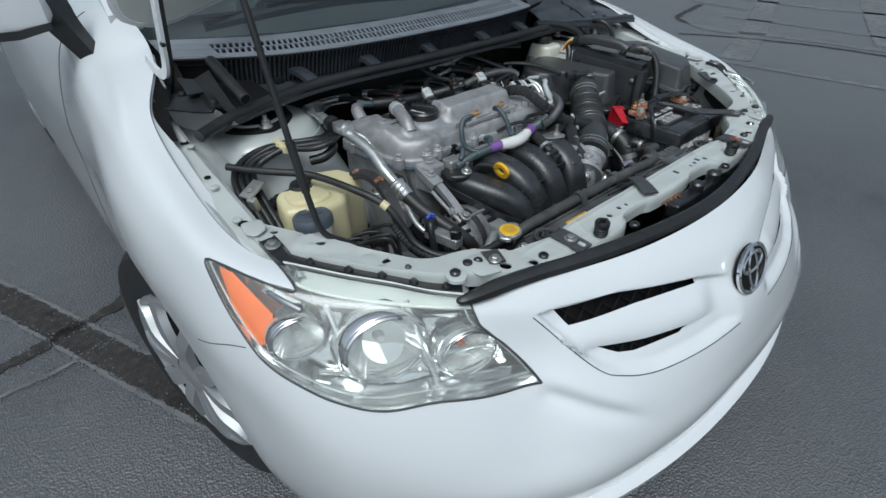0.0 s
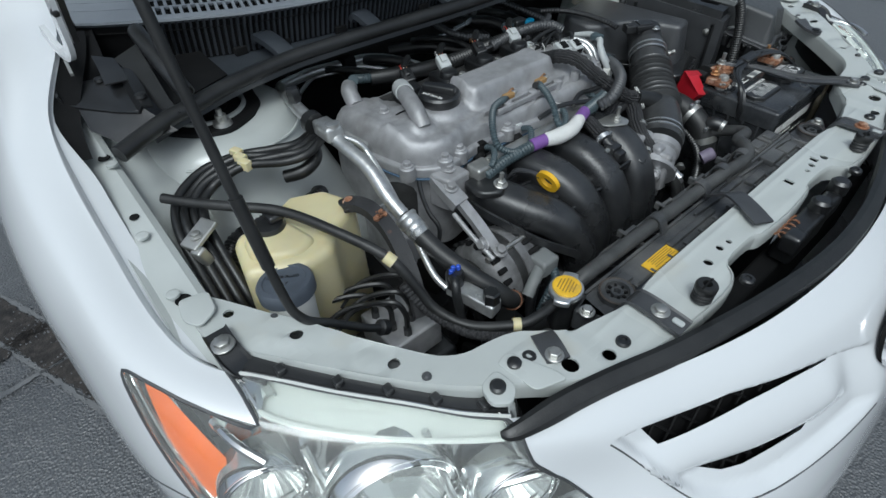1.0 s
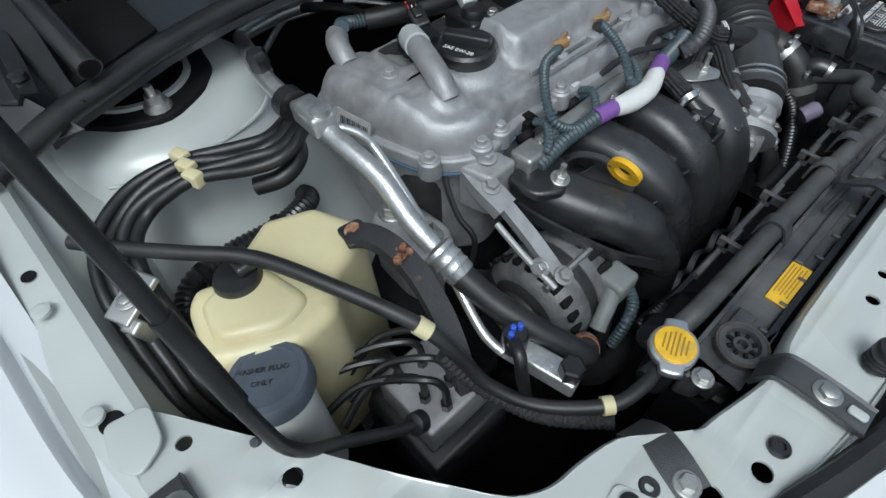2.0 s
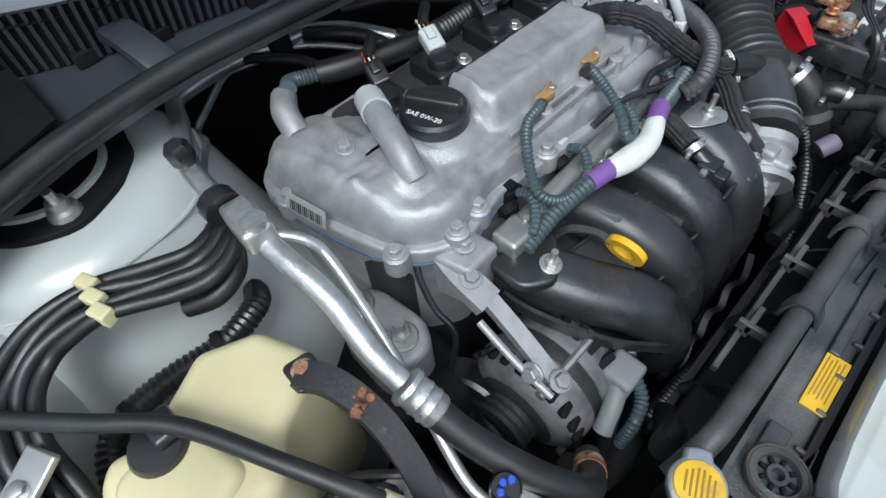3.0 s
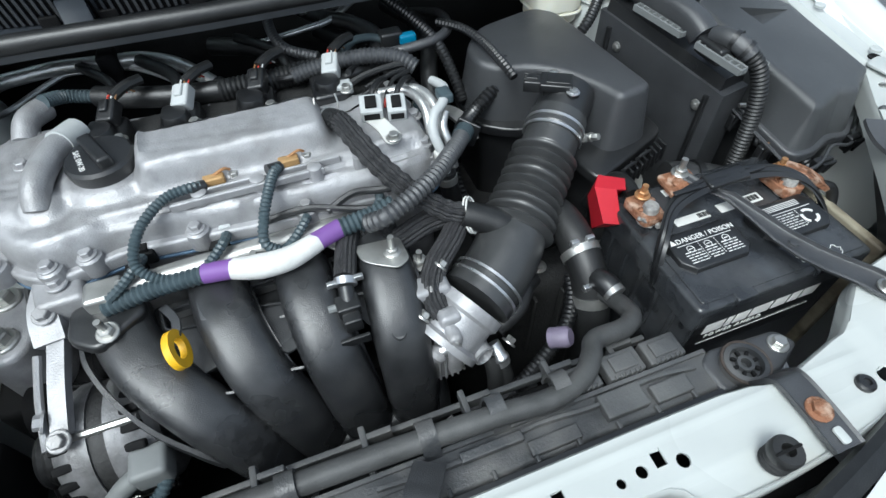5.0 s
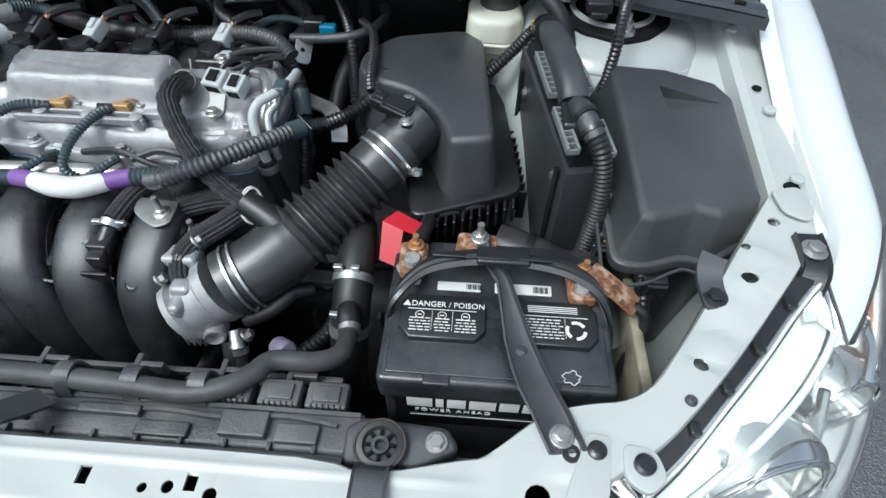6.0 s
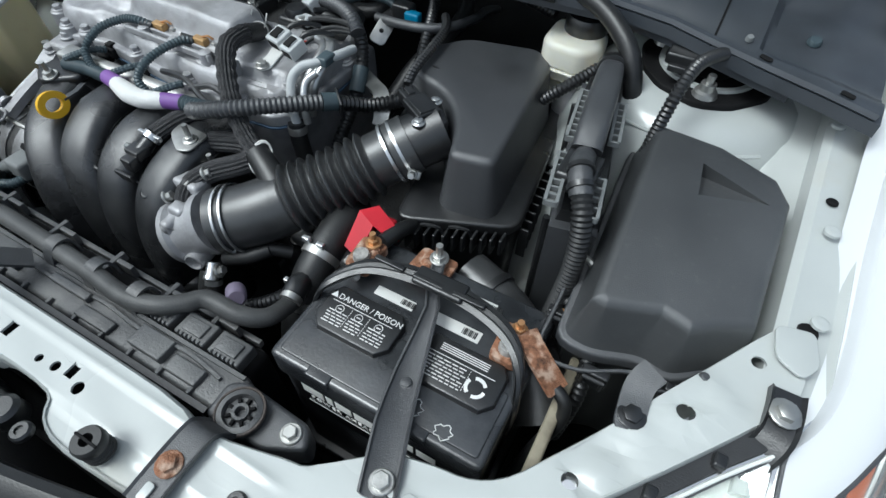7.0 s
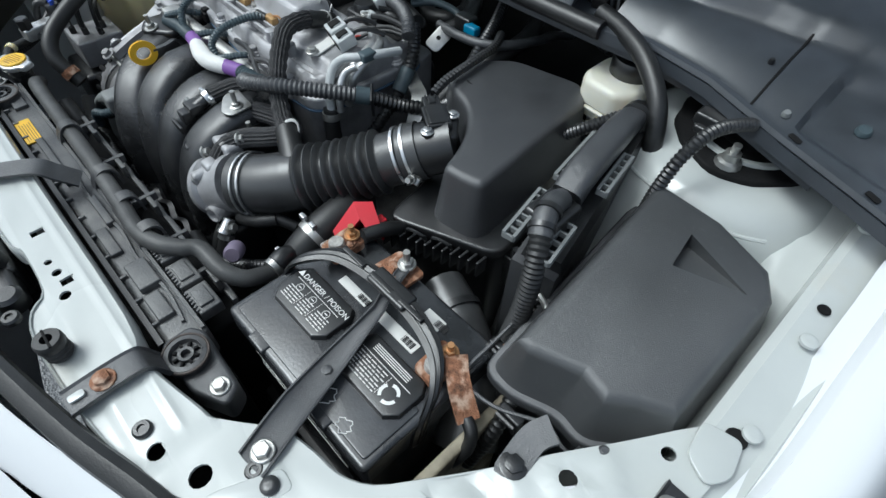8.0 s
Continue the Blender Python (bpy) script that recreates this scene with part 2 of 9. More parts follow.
def ribbed(bm, pts, r, pitch=0.006, depth=0.0018, n=10):
    """A corrugated pipe."""
    line = evenly(crom(pts, 8), pitch / 2)
    rings = []
    for i, (p, s, u) in enumerate(frames(line)):
        k = r if i % 2 else r - depth
        rings.append([p + s * a * k + u * b * k for a, b in circle(1, n)])
    return loft(bm, rings)


def braided(bm, pts, r, lobes=12, depth=0.0011, pitch=0.0026, turn=0.55):
    """A hose in a woven sleeve: crossing strands, or lengthwise ribs when turn is 0."""
    line = evenly(crom(pts, 8), pitch)
    n, rings = lobes * 4, []
    for i, (p, s, u) in enumerate(frames(line)):
        ring = []
        for k in range(n):
            a = 2 * math.pi * k / n
            q = r + depth * math.cos(lobes * a / 2 + turn * i) * math.cos(lobes * a / 2 - turn * i)
            ring.append(p + s * q * math.cos(a) + u * q * math.sin(a))
        rings.append(ring)
    return loft(bm, rings)


def axes(loc, z=(0, 0, 1), x=None):
    """A pose at loc whose z axis points along z."""
    z = Vector(z).normalized()
    x = Vector(x) if x else (V(1, 0, 0) if abs(z.x) < 0.9 else V(0, 1, 0))
    y = z.cross(x).normalized()
    x = y.cross(z)
    return Matrix(((x.x, y.x, z.x, loc[0]), (x.y, y.y, z.y, loc[1]), (x.z, y.z, z.z, loc[2]), (0, 0, 0, 1)))


def lathe(bm, prof, m=None, n=20):
    m = m or Matrix()
    rings = [[m @ V(r * math.cos(2 * math.pi * i / n), r * math.sin(2 * math.pi * i / n), z) for i in range(n)] for r, z in prof]
    return loft(bm, rings)


class Outline(list):
    """A polygon with rounded corners that remembers its sharp corners."""


def rounded(pts, r, n=4):
    """The polygon with its corners rounded."""
    out, p = Outline(), [Vector((q[0], q[1])) for q in pts]
    out.raw, out.r, out.n = [tuple(q) for q in p], r, n
    for i, c in enumerate(p):
        a, b = p[i - 1] - c, p[(i + 1) % len(p)] - c
        k = min(r, a.length * 0.45, b.length * 0.45)
        s, e = c + a.normalized() * k, c + b.normalized() * k
        for j in range(n + 1):
            u = j / n
            out.append(tuple((1 - u) ** 2 * s + 2 * u * (1 - u) * c + u * u * e))
    return out


def area2(p):
    p = list(p)
    return sum(a[0] * b[1] - b[0] * a[1] for a, b in zip(p, p[1:] + p[:1]))


def inset(p, d):
    """The polygon drawn in by d, its sides kept parallel."""
    if isinstance(p, Outline):
        raw = p.raw if area2(p.raw) > 0 else p.raw[::-1]
        return rounded(inset(raw, d), max(p.r - d, 0.001) if d > 0 else p.r - d, p.n)
    p = list(p)
    if area2(p) < 0:
        p = p[::-1]
    out = []
    for i, c in enumerate(p):
        a, b = p[i - 1], p[(i + 1) % len(p)]
        e, f = Vector((c[0] - a[0], c[1] - a[1])), Vector((b[0] - c[0], b[1] - c[1]))
        if e.length < 1e-9 or f.length < 1e-9:
            out.append(c)
            continue
        e, f = Vector((-e.y, e.x)).normalized(), Vector((-f.y, f.x)).normalized()
        m = (e + f)
        m = m.normalized() if m.length > 1e-6 else e
        k = d / max(0.4, m.dot(e))
        out.append((c[0] + m.x * k, c[1] + m.y * k))
    return out


def slab(bm, poly, z0, z1, m=None, bevel=0.004, taper=0.0, steps=3, low=True):
    """A solid on a polygon with rounded upper (and lower) edges."""
    m = m or Matrix()
    if area2(list(poly)) < 0 and not isinstance(poly, Outline):
        poly = poly[::-1]
    rings = []
    bevel = min(bevel, (z1 - z0) * 0.49)
    if low and bevel:
        rings.append((z0, bevel * 0.6))
        rings.append((z0 + bevel * 0.6, 0.0))
    else:
        rings.append((z0, 0.0))
    for i in range(steps + 1 if bevel else 1):
        a = math.pi / 2 * i / steps
        rings.append((z1 - bevel + bevel * math.sin(a), taper + bevel * (1 - math.cos(a))))
    loft(bm, [[m @ V(x, y, z) for x, y in inset(poly, d)] for z, d in rings])
    return bm


def rect(cx, cy, w, h):
    return [(cx - w / 2, cy - h / 2), (cx + w / 2, cy - h / 2), (cx + w / 2, cy + h / 2), (cx - w / 2, cy + h / 2)]


def box(bm, c, s, bevel=0.003, m=None, r=None):
    """A block with rounded edges, centre c and size s."""
    m = (m or Matrix()) @ Matrix.Translation(c)
    slab(bm, rounded(rect(0, 0, s[0], s[1]), r if r is not None else bevel, 3), -s[2] / 2, s[2] / 2, m, bevel)
    return bm


def bolt(bm, loc, z=(0, 0, 1), r=0.006, h=0.006, flange=1.5):
    m = axes(loc, z)
    lathe(bm, [(r * flange, 0), (r * flange, h * 0.2), (r * flange * 0.9, h * 0.3)], m, 14)
    lathe(bm, [(r, h * 0.25), (r, h * 0.9), (r * 0.85, h)], m, 6)
    return bm


def plate(bm, outer, holes=(), thick=0.002, zf=None):
    """A sheet with holes; zf gives the height of its face."""
    from mathutils.geometry import tessellate_polygon
    zf = zf or (lambda x, y: 0.0)
    loops = [list(outer) if area2(list(outer)) > 0 else list(outer)[::-1]] + [list(h) if area2(list(h)) < 0 else list(h)[::-1] for h in holes]
    flat = [p for lp in loops for p in lp]
    tris = tessellate_polygon([[V(x, y, 0) for x, y in lp] for lp in loops])
    top = [bm.verts.new((x, y, zf(x, y))) for x, y in flat]
    low = [bm.verts.new((x, y, zf(x, y) - thick)) for x, y in flat]
    for t in tris:
        for vs in ([top[i] for i in t], [low[i] for i in t][::-1]):
            try:
                bm.faces.new(vs)
            except ValueError:
                pass
    k = 0
    for lp in loops:
        n = len(lp)
        for i in range(n):
            j = (i + 1) % n
            bm.faces.new((top[k + i], top[k + j], low[k + j], low[k + i]))
        k += n
    return bm


def pressed(bm, outer, holes, thick, zf, pitch=0.011):
    """A pressed sheet with holes whose face follows zf closely."""
    from mathutils.geometry import tessellate_polygon
    loops = [list(outer)] + [list(h) for h in holes]
    flat = [p for lp in loops for p in lp]
    vs = [bm.verts.new((x, y, 0)) for x, y in flat]
    for t in tessellate_polygon([[V(x, y, 0) for x, y in lp] for lp in loops]):
        try:
            bm.faces.new([vs[i] for i in t])
        except ValueError:
            pass
    for axis in (0, 1):
        lo, hi = min(p[axis] for p in flat), max(p[axis] for p in flat)
        for k in range(1, int((hi - lo) / pitch) + 1):
            c = lo + k * pitch
            near = [f for f in bm.faces if min(w.co[axis] for w in f.verts) < c < max(w.co[axis] for w in f.verts)]
            geom = near + list({e for f in near for e in f.edges}) + list({w for f in near for w in f.verts})
            bmesh.ops.bisect_plane(bm, geom=geom, plane_co=(c if axis == 0 else 0, c if axis else 0, 0), plane_no=(1 - axis, axis, 0), dist=1e-6)
    for w in bm.verts:
        w.co.z = zf(w.co.x, w.co.y)
    bmesh.ops.recalc_face_normals(bm, faces=bm.faces)
    if sum(f.normal.z for f in bm.faces) < 0:
        bmesh.ops.reverse_faces(bm, faces=bm.faces)
    bmesh.ops.solidify(bm, geom=bm.faces[:], thickness=thick)
    return bm


def step(a, b, x):
    """0 below a, 1 above b, smooth between."""
    t = min(1.0, max(0.0, (x - a) / (b - a)))
    return t * t * (3 - 2 * t)


def pad(x, y, cx, cy, hx, hy, soft, r=0.02):
    """A raised pad with rounded corners: 1 on it, 0 off it."""
    dx, dy = abs(x - cx) - hx + r, abs(y - cy) - hy + r
    d = math.hypot(max(dx, 0), max(dy, 0)) + min(max(dx, dy), 0) - r
    return 1 - step(-soft, 0, d)


def edge_distance(x, y, poly):
    best = 1.0
    for (ax, ay), (bx, by) in zip(poly, poly[1:] + poly[:1]):
        ex, ey = bx - ax, by - ay
        t = min(1, max(0, ((x - ax) * ex + (y - ay) * ey) / (ex * ex + ey * ey + 1e-12)))
        best = min(best, math.hypot(x - ax - t * ex, y - ay - t * ey))
    return best


def grid(bm, f, nu, nv):
    """A sheet f(u, v) over the unit square."""
    vs = [[bm.verts.new(f(i / nu, j / nv)) for j in range(nv + 1)] for i in range(nu + 1)]
    for i in range(nu):
        for j in range(nv):
            bm.faces.new((vs[i][j], vs[i + 1][j], vs[i + 1][j + 1], vs[i][j + 1]))
    return bm


def thicken(bm, d):
    """Gives a sheet thickness d."""
    bmesh.ops.recalc_face_normals(bm, faces=bm.faces)
    bmesh.ops.solidify(bm, geom=bm.faces[:], thickness=d)
    return bm


def disc(cx, cy, r, n=12, ry=None):
    return [(cx + a, cy + b) for a, b in circle(r, n, ry)]


def text_bm(body, size, m, depth=0.0003, spacing=1.0):
    """Letters in the built-in font as a mesh, centred."""
    cu = bpy.data.curves.new("letters", "FONT")
    cu.body, cu.size, cu.extrude, cu.align_x, cu.align_y, cu.resolution_u = body, size, depth, "CENTER", "CENTER", 3
    cu.space_character = spacing
    ob = bpy.data.objects.new("letters", cu)
    me = bpy.data.meshes.new_from_object(ob)
    bm = B()
    bm.from_mesh(me)
    bmesh.ops.transform(bm, matrix=m, verts=bm.verts)
    bpy.data.objects.remove(ob)
    bpy.data.curves.remove(cu)
    bpy.data.meshes.remove(me)
    return bm


def mirror_bm(bm):
    bmesh.ops.scale(bm, vec=(-1, 1, 1), verts=bm.verts)
    return bm


# ---- ground ----
def ground_z(x, y):
    return -0.026 * max(-2.5, min(6.0, x)) - 0.004


bm = B()
xs = [-400, -60, -12, -5, -2.5, 6, 12, 60, 400]
ys = [-400, -60, -12, -4, 0, 4, 12, 60, 400]
vs = [[bm.verts.new((x, y, ground_z(x, y))) for y in ys] for x in xs]
for i in range(len(xs) - 1):
    for j in range(len(ys) - 1):
        bm.faces.new((vs[i][j], vs[i + 1][j], vs[i + 1][j + 1], vs[i][j + 1]))
tagged(part("ground", bm, ASPHALT), "dark grey worn asphalt of a car park", "ground", kind="structure")


def seam(name, pts, width, mat, label, rough=0.35, seed=1):
    """A ragged flat strip on the asphalt."""
    rnd = random.Random(seed)
    line = evenly(crom([(x, y, 0) for x, y in pts], 6), 0.014)
    bm, rows = B(), []
    for p, s, u in frames(line, (0, 0, 1)):
        a, b = (width / 2 * (1 + rough * (0.5 * rnd.uniform(-1, 1) + 0.5 * math.sin(p.x * 37 + k * 2 + seed) * math.cos(p.y * 23 + k))) for k in range(2))
        rows.append([bm.verts.new((q.x, q.y, ground_z(q.x, q.y) + 0.004)) for q in (p + s * a, p + s * a * 0.3, p - s * b * 0.3, p - s * b)])
    for r, q in zip(rows, rows[1:]):
        for k in range(3):
            bm.faces.new((r[k], r[k + 1], q[k + 1], q[k]))
    tagged(part(name, bm, mat), label, "pavement seam", kind="structure")


seam("tar_seam", [(-1.45, 2.25), (-1.218, 1.738), (-1.10, 1.46), (-0.98, 1.15), (-0.88, 0.90), (-0.70, 0.45)], 0.10, TAR, "dark tar-filled seam in the asphalt", 0.22, 3)
seam("pavement_crack", [(-0.78, 1.62), (-0.89, 1.43), (-1.05, 1.38), (-1.263, 1.319), (-1.6, 1.25)], 0.045, TAR, "broken dark crack in the asphalt", 0.6, 5)
seam("pavement_crack", [(-0.95, 1.24), (-1.052, 1.21), (-1.274, 1.19), (-1.6, 1.2)], 0.016, WORN_LINE, "pale thin crack in the asphalt", 0.7, 8)
seam("pavement_crack", [(4.81, 2.38), (5.06, 2.01), (5.36, 1.34), (5.47, 0.67), (5.6, -0.5)], 0.055, TAR, "dark crack across the asphalt", 0.7, 9)
seam("pavement_crack", [(5.40, 2.60), (5.70, 2.87), (6.65, 3.06)], 0.07, TAR, "broken dark crack across the asphalt", 0.8, 13)
seam("crack_edge", [(5.58, 2.80), (5.47, 2.62), (5.30, 2.20), (5.54, 1.63), (5.68, 0.73), (5.8, -.5)], 0.15, WORN_LINE, "pale worn edge of the crack", 0.35, 14)
for off in (-.058, .058):
    seam("seam_edge", [(x + off * .90, y + off * .42) for x, y in ((-1.45, 2.25), (-1.218, 1.738), (-1.10, 1.46), (-0.98, 1.15), (-0.88, 0.90), (-0.70, 0.45))], 0.014, WORN_LINE, "pale gravelly edge of the tar seam", 0.9, 20 + int(off * 100))
for k, (pts, wide) in enumerate((([(4.02, 1.75), (4.10, 1.45), (4.19, .925), (4.29, .37), (4.42, -.4)], .11), ([(6.12, 2.5), (6.21, 2.04), (6.27, 1.43), (6.32, .89), (6.4, .2)], .07), ([(7.40, 3.1), (7.43, 2.53), (7.49, 1.83), (7.62, 1.22)], .11), ([(7.6, 2.57), (7.27, 2.47), (5.83, 2.0), (4.57, 1.62), (4.22, 1.53)], .26), ([(8.41, 1.58), (6.49, .93), (5.9, .72)], .28), ([(6.76, 3.3), (6.75, 2.96), (6.72, 2.47)], .06))):
    seam("worn_line", pts, wide, WORN_LINE, "worn pale painted line on the asphalt", 0.15, 40 + k)

# crumbs and pale grit along the broken seams
rnd = random.Random(31)
bm = B()
for line, wide, n in (([(-1.45, 2.25), (-1.218, 1.738), (-1.10, 1.46), (-0.98, 1.15), (-0.88, 0.90), (-0.78, 0.66)], .062, 520), ([(-0.78, 1.62), (-0.89, 1.43), (-1.05, 1.38), (-1.263, 1.319), (-1.6, 1.25)], .036, 260), ([(-0.95, 1.24), (-1.052, 1.21), (-1.274, 1.19), (-1.6, 1.2)], .020, 120)):
    pts_ = evenly(crom([V(x, y, 0) for x, y in line], 6), .01)
    for _ in range(n):
        k = rnd.randrange(len(pts_) - 1)
        side_ = (pts_[k + 1] - pts_[k]).cross(V(0, 0, 1)).normalized()
        p = pts_[k] + side_ * (rnd.choice((-1, 1)) * wide * rnd.uniform(.65, 1.15) if rnd.random() < .7 else rnd.uniform(-wide, wide))
        q, a0 = rnd.uniform(.0016, .0048), rnd.uniform(0, 6)
        ring = [V(p.x + q * rnd.uniform(.6, 1.2) * math.cos(a0 + t * 1.256), p.y + q * rnd.uniform(.6, 1.2) * math.sin(a0 + t * 1.256), ground_z(p.x, p.y) + .003) for t in range(5)]
        top = bm.verts.new((p.x, p.y, ground_z(p.x, p.y) + .004 + q * .9))
        low = [bm.verts.new(v_) for v_ in ring]
        for t in range(5):
            bm.faces.new((low[t], low[(t + 1) % 5], top))
tagged(part("grit", bm, WORN_LINE), "pale grit and crumbs along the broken seam", "grit", kind="stuff")
# ---- car body: one smooth skin for each side, from the nose round to the door ----
car = thing("car", "white saloon car with its bonnet propped open", "car")
SKIN = [
    [(0, -0.1, 0.737), (0, -0.148, 0.702), (0, -0.186, 0.648), (0, -0.222, 0.585), (0, -0.246, 0.5), (0, -0.256, 0.42), (0, -0.236, 0.3), (0, -0.19, 0.2)],
    [(0.2, -0.082, 0.737), (0.2, -0.12, 0.704), (0.2, -0.153, 0.648), (0.2, -0.197, 0.585), (0.2, -0.232, 0.5), (0.2, -0.247, 0.42), (0.2, -0.223, 0.3), (0.2, -0.17, 0.2)],
    [(0.38, -0.03, 0.735), (0.385, -0.062, 0.705), (0.385, -0.1, 0.645), (0.385, -0.15, 0.575), (0.39, -0.192, 0.5), (0.395, -0.21, 0.42), (0.39, -0.183, 0.3), (0.38, -0.13, 0.2)],
    [(0.515, 0.03, 0.732), (0.5, -0.01, 0.715), (0.485, -0.045, 0.65), (0.482, -0.095, 0.578), (0.5, -0.135, 0.5), (0.52, -0.153, 0.42), (0.51, -0.128, 0.3), (0.49, -0.075, 0.2)],
    [(0.6, 0.11, 0.751), (0.625, 0.075, 0.741), (0.61, 0.005, 0.665), (0.61, -0.045, 0.59), (0.62, -0.079, 0.5), (0.624, -0.087, 0.42), (0.615, -0.068, 0.3), (0.59, -0.028, 0.2)],
    [(0.68, 0.2, 0.768), (0.722, 0.175, 0.762), (0.75, 0.125, 0.695), (0.761, 0.084, 0.62), (0.762, 0.055, 0.53), (0.754, 0.047, 0.42), (0.733, 0.05, 0.3), (0.705, 0.06, 0.2)],
    [(0.742, 0.285, 0.79), (0.787, 0.29, 0.786), (0.808, 0.255, 0.73), (0.825, 0.24, 0.65), (0.824, 0.225, 0.55), (0.82, 0.22, 0.42), (0.807, 0.22, 0.3), (0.781, 0.22, 0.2)],
    [(0.752, 0.45, 0.822), (0.797, 0.45, 0.821), (0.832, 0.435, 0.765), (0.85, 0.425, 0.69), (0.853, 0.42, 0.6), (0.848, 0.42, 0.45), (0.835, 0.42, 0.32), (0.808, 0.42, 0.2)],
    [(0.738, 0.655, 0.892), (0.795, 0.65, 0.872), (0.842, 0.64, 0.8), (0.86, 0.635, 0.72), (0.864, 0.63, 0.63), (0.859, 0.63, 0.48), (0.845, 0.63, 0.33), (0.818, 0.63, 0.2)],
    [(0.662, 0.84, 0.958), (0.748, 0.88, 0.935), (0.808, 0.9, 0.872), (0.836, 0.9, 0.75), (0.838, 0.9, 0.63), (0.84, 0.9, 0.48), (0.832, 0.9, 0.33), (0.81, 0.9, 0.2)],
    [(0.672, 1.03, 1.035), (0.722, 1.14, 1.01), (0.785, 1.2, 0.93), (0.828, 1.22, 0.77), (0.834, 1.22, 0.63), (0.838, 1.22, 0.48), (0.832, 1.22, 0.33), (0.8, 1.22, 0.2)],
    [(0.655, 2, 1.06), (0.72, 2, 1.02), (0.812, 2, 0.9), (0.83, 2, 0.78), (0.836, 2, 0.63), (0.838, 2, 0.48), (0.832, 2, 0.33), (0.8, 2, 0.2)],
    [(0.655, 3, 1.06), (0.72, 3, 1.02), (0.81, 3, 0.91), (0.828, 3, 0.79), (0.834, 3, 0.63), (0.836, 3, 0.48), (0.83, 3, 0.33), (0.8, 3, 0.2)],
]
SKIN = np.array(SKIN)


def crw(u):
    return np.array([-u + 2 * u * u - u ** 3, 2 - 5 * u * u + 3 * u ** 3, u + 4 * u * u - 3 * u ** 3, u ** 3 - u * u]) / 2


def skin(u, v):
    """The point of the body's skin at station u and row v."""
    nu, nv = SKIN.shape[0] - 1, SKIN.shape[1] - 1
    i, j = min(int(max(u, 0)), nu - 1), min(int(max(v, 0)), nv - 1)
    a, b = crw(u - i), crw(v - j)
    p = np.zeros(3)
    for k in range(4):
        row = np.zeros(3)
        for q in range(4):
            row += b[q] * SKIN[min(max(i + k - 1, 0), nu), min(max(j + q - 1, 0), nv)]
        if i + k - 1 < 0:
            for q in range(4):
                row += b[q] * (SKIN[1, min(max(j + q - 1, 0), nv)] * np.array([-1, 1, 1]) - SKIN[0, min(max(j + q - 1, 0), nv)])
        p += a[k] * row
    return Vector(p)


_us, _vs = np.linspace(0, 11, 221), np.linspace(0, 7, 141)
_table = np.array([[skin(u, v) for v in _vs] for u in _us])


def uv_of(p):
    """Station and row of the skin nearest to a point."""
    d = ((_table - np.array(p)) ** 2).sum(axis=2)
    i, j = np.unravel_index(d.argmin(), d.shape)
    return (_us[i], _vs[j])


def inside(p, poly):
    c = False
    for (x1, y1), (x2, y2) in zip(poly, poly[1:] + poly[:1]):
        if (y1 > p[1]) != (y2 > p[1]) and p[0] < (x2 - x1) * (p[1] - y1) / (y2 - y1) + x1:
            c = not c
    return c


LAMP = [uv_of(p) for p in ((.464, -.083, .596), (.525, -.059, .601), (.613, -.021, .616), (.686, .025, .614), (.73, .067, .626), (.764, .114, .649), (.791, .168, .674), (.799, .20, .697),
                           (.803, .242, .731), (.801, .278, .762), (.797, .311, .786), (.779, .273, .784), (.758, .23, .775), (.722, .178, .764))]
LAMP += [(5.55, -0.01), (5.25, -0.01), (4.97, -0.01), (4.5, -0.01), (4.0, -0.01), (3.5, -0.01), (3.1, 0.1)] + [uv_of(p) for p in ((.524, -.005, .705), (.499, -.032, .666), (.475, -.061, .626))]
SLOT1 = [uv_of(p) for p in ((.408, -.064, .691), (.298, -.102, .69), (.134, -.156, .668), (.128, -.164, .656), (.272, -.124, .666), (.39, -.086, .665))]
SLOT2 = [uv_of(p) for p in ((.359, -.122, .623), (.273, -.158, .611), (.181, -.187, .604), (.20, -.185, .599), (.299, -.157, .598), (.33, -.144, .603))]
FENDER_LINE = [uv_of(p) for p in ((.803, .202, .687), (.822, .243, .67), (.846, .325, .637))]
ARCH = [(0.62 + 0.345 * math.cos(a), 0.31 + 0.345 * math.sin(a)) for a in np.linspace(0, 2 * math.pi, 28, endpoint=False)]


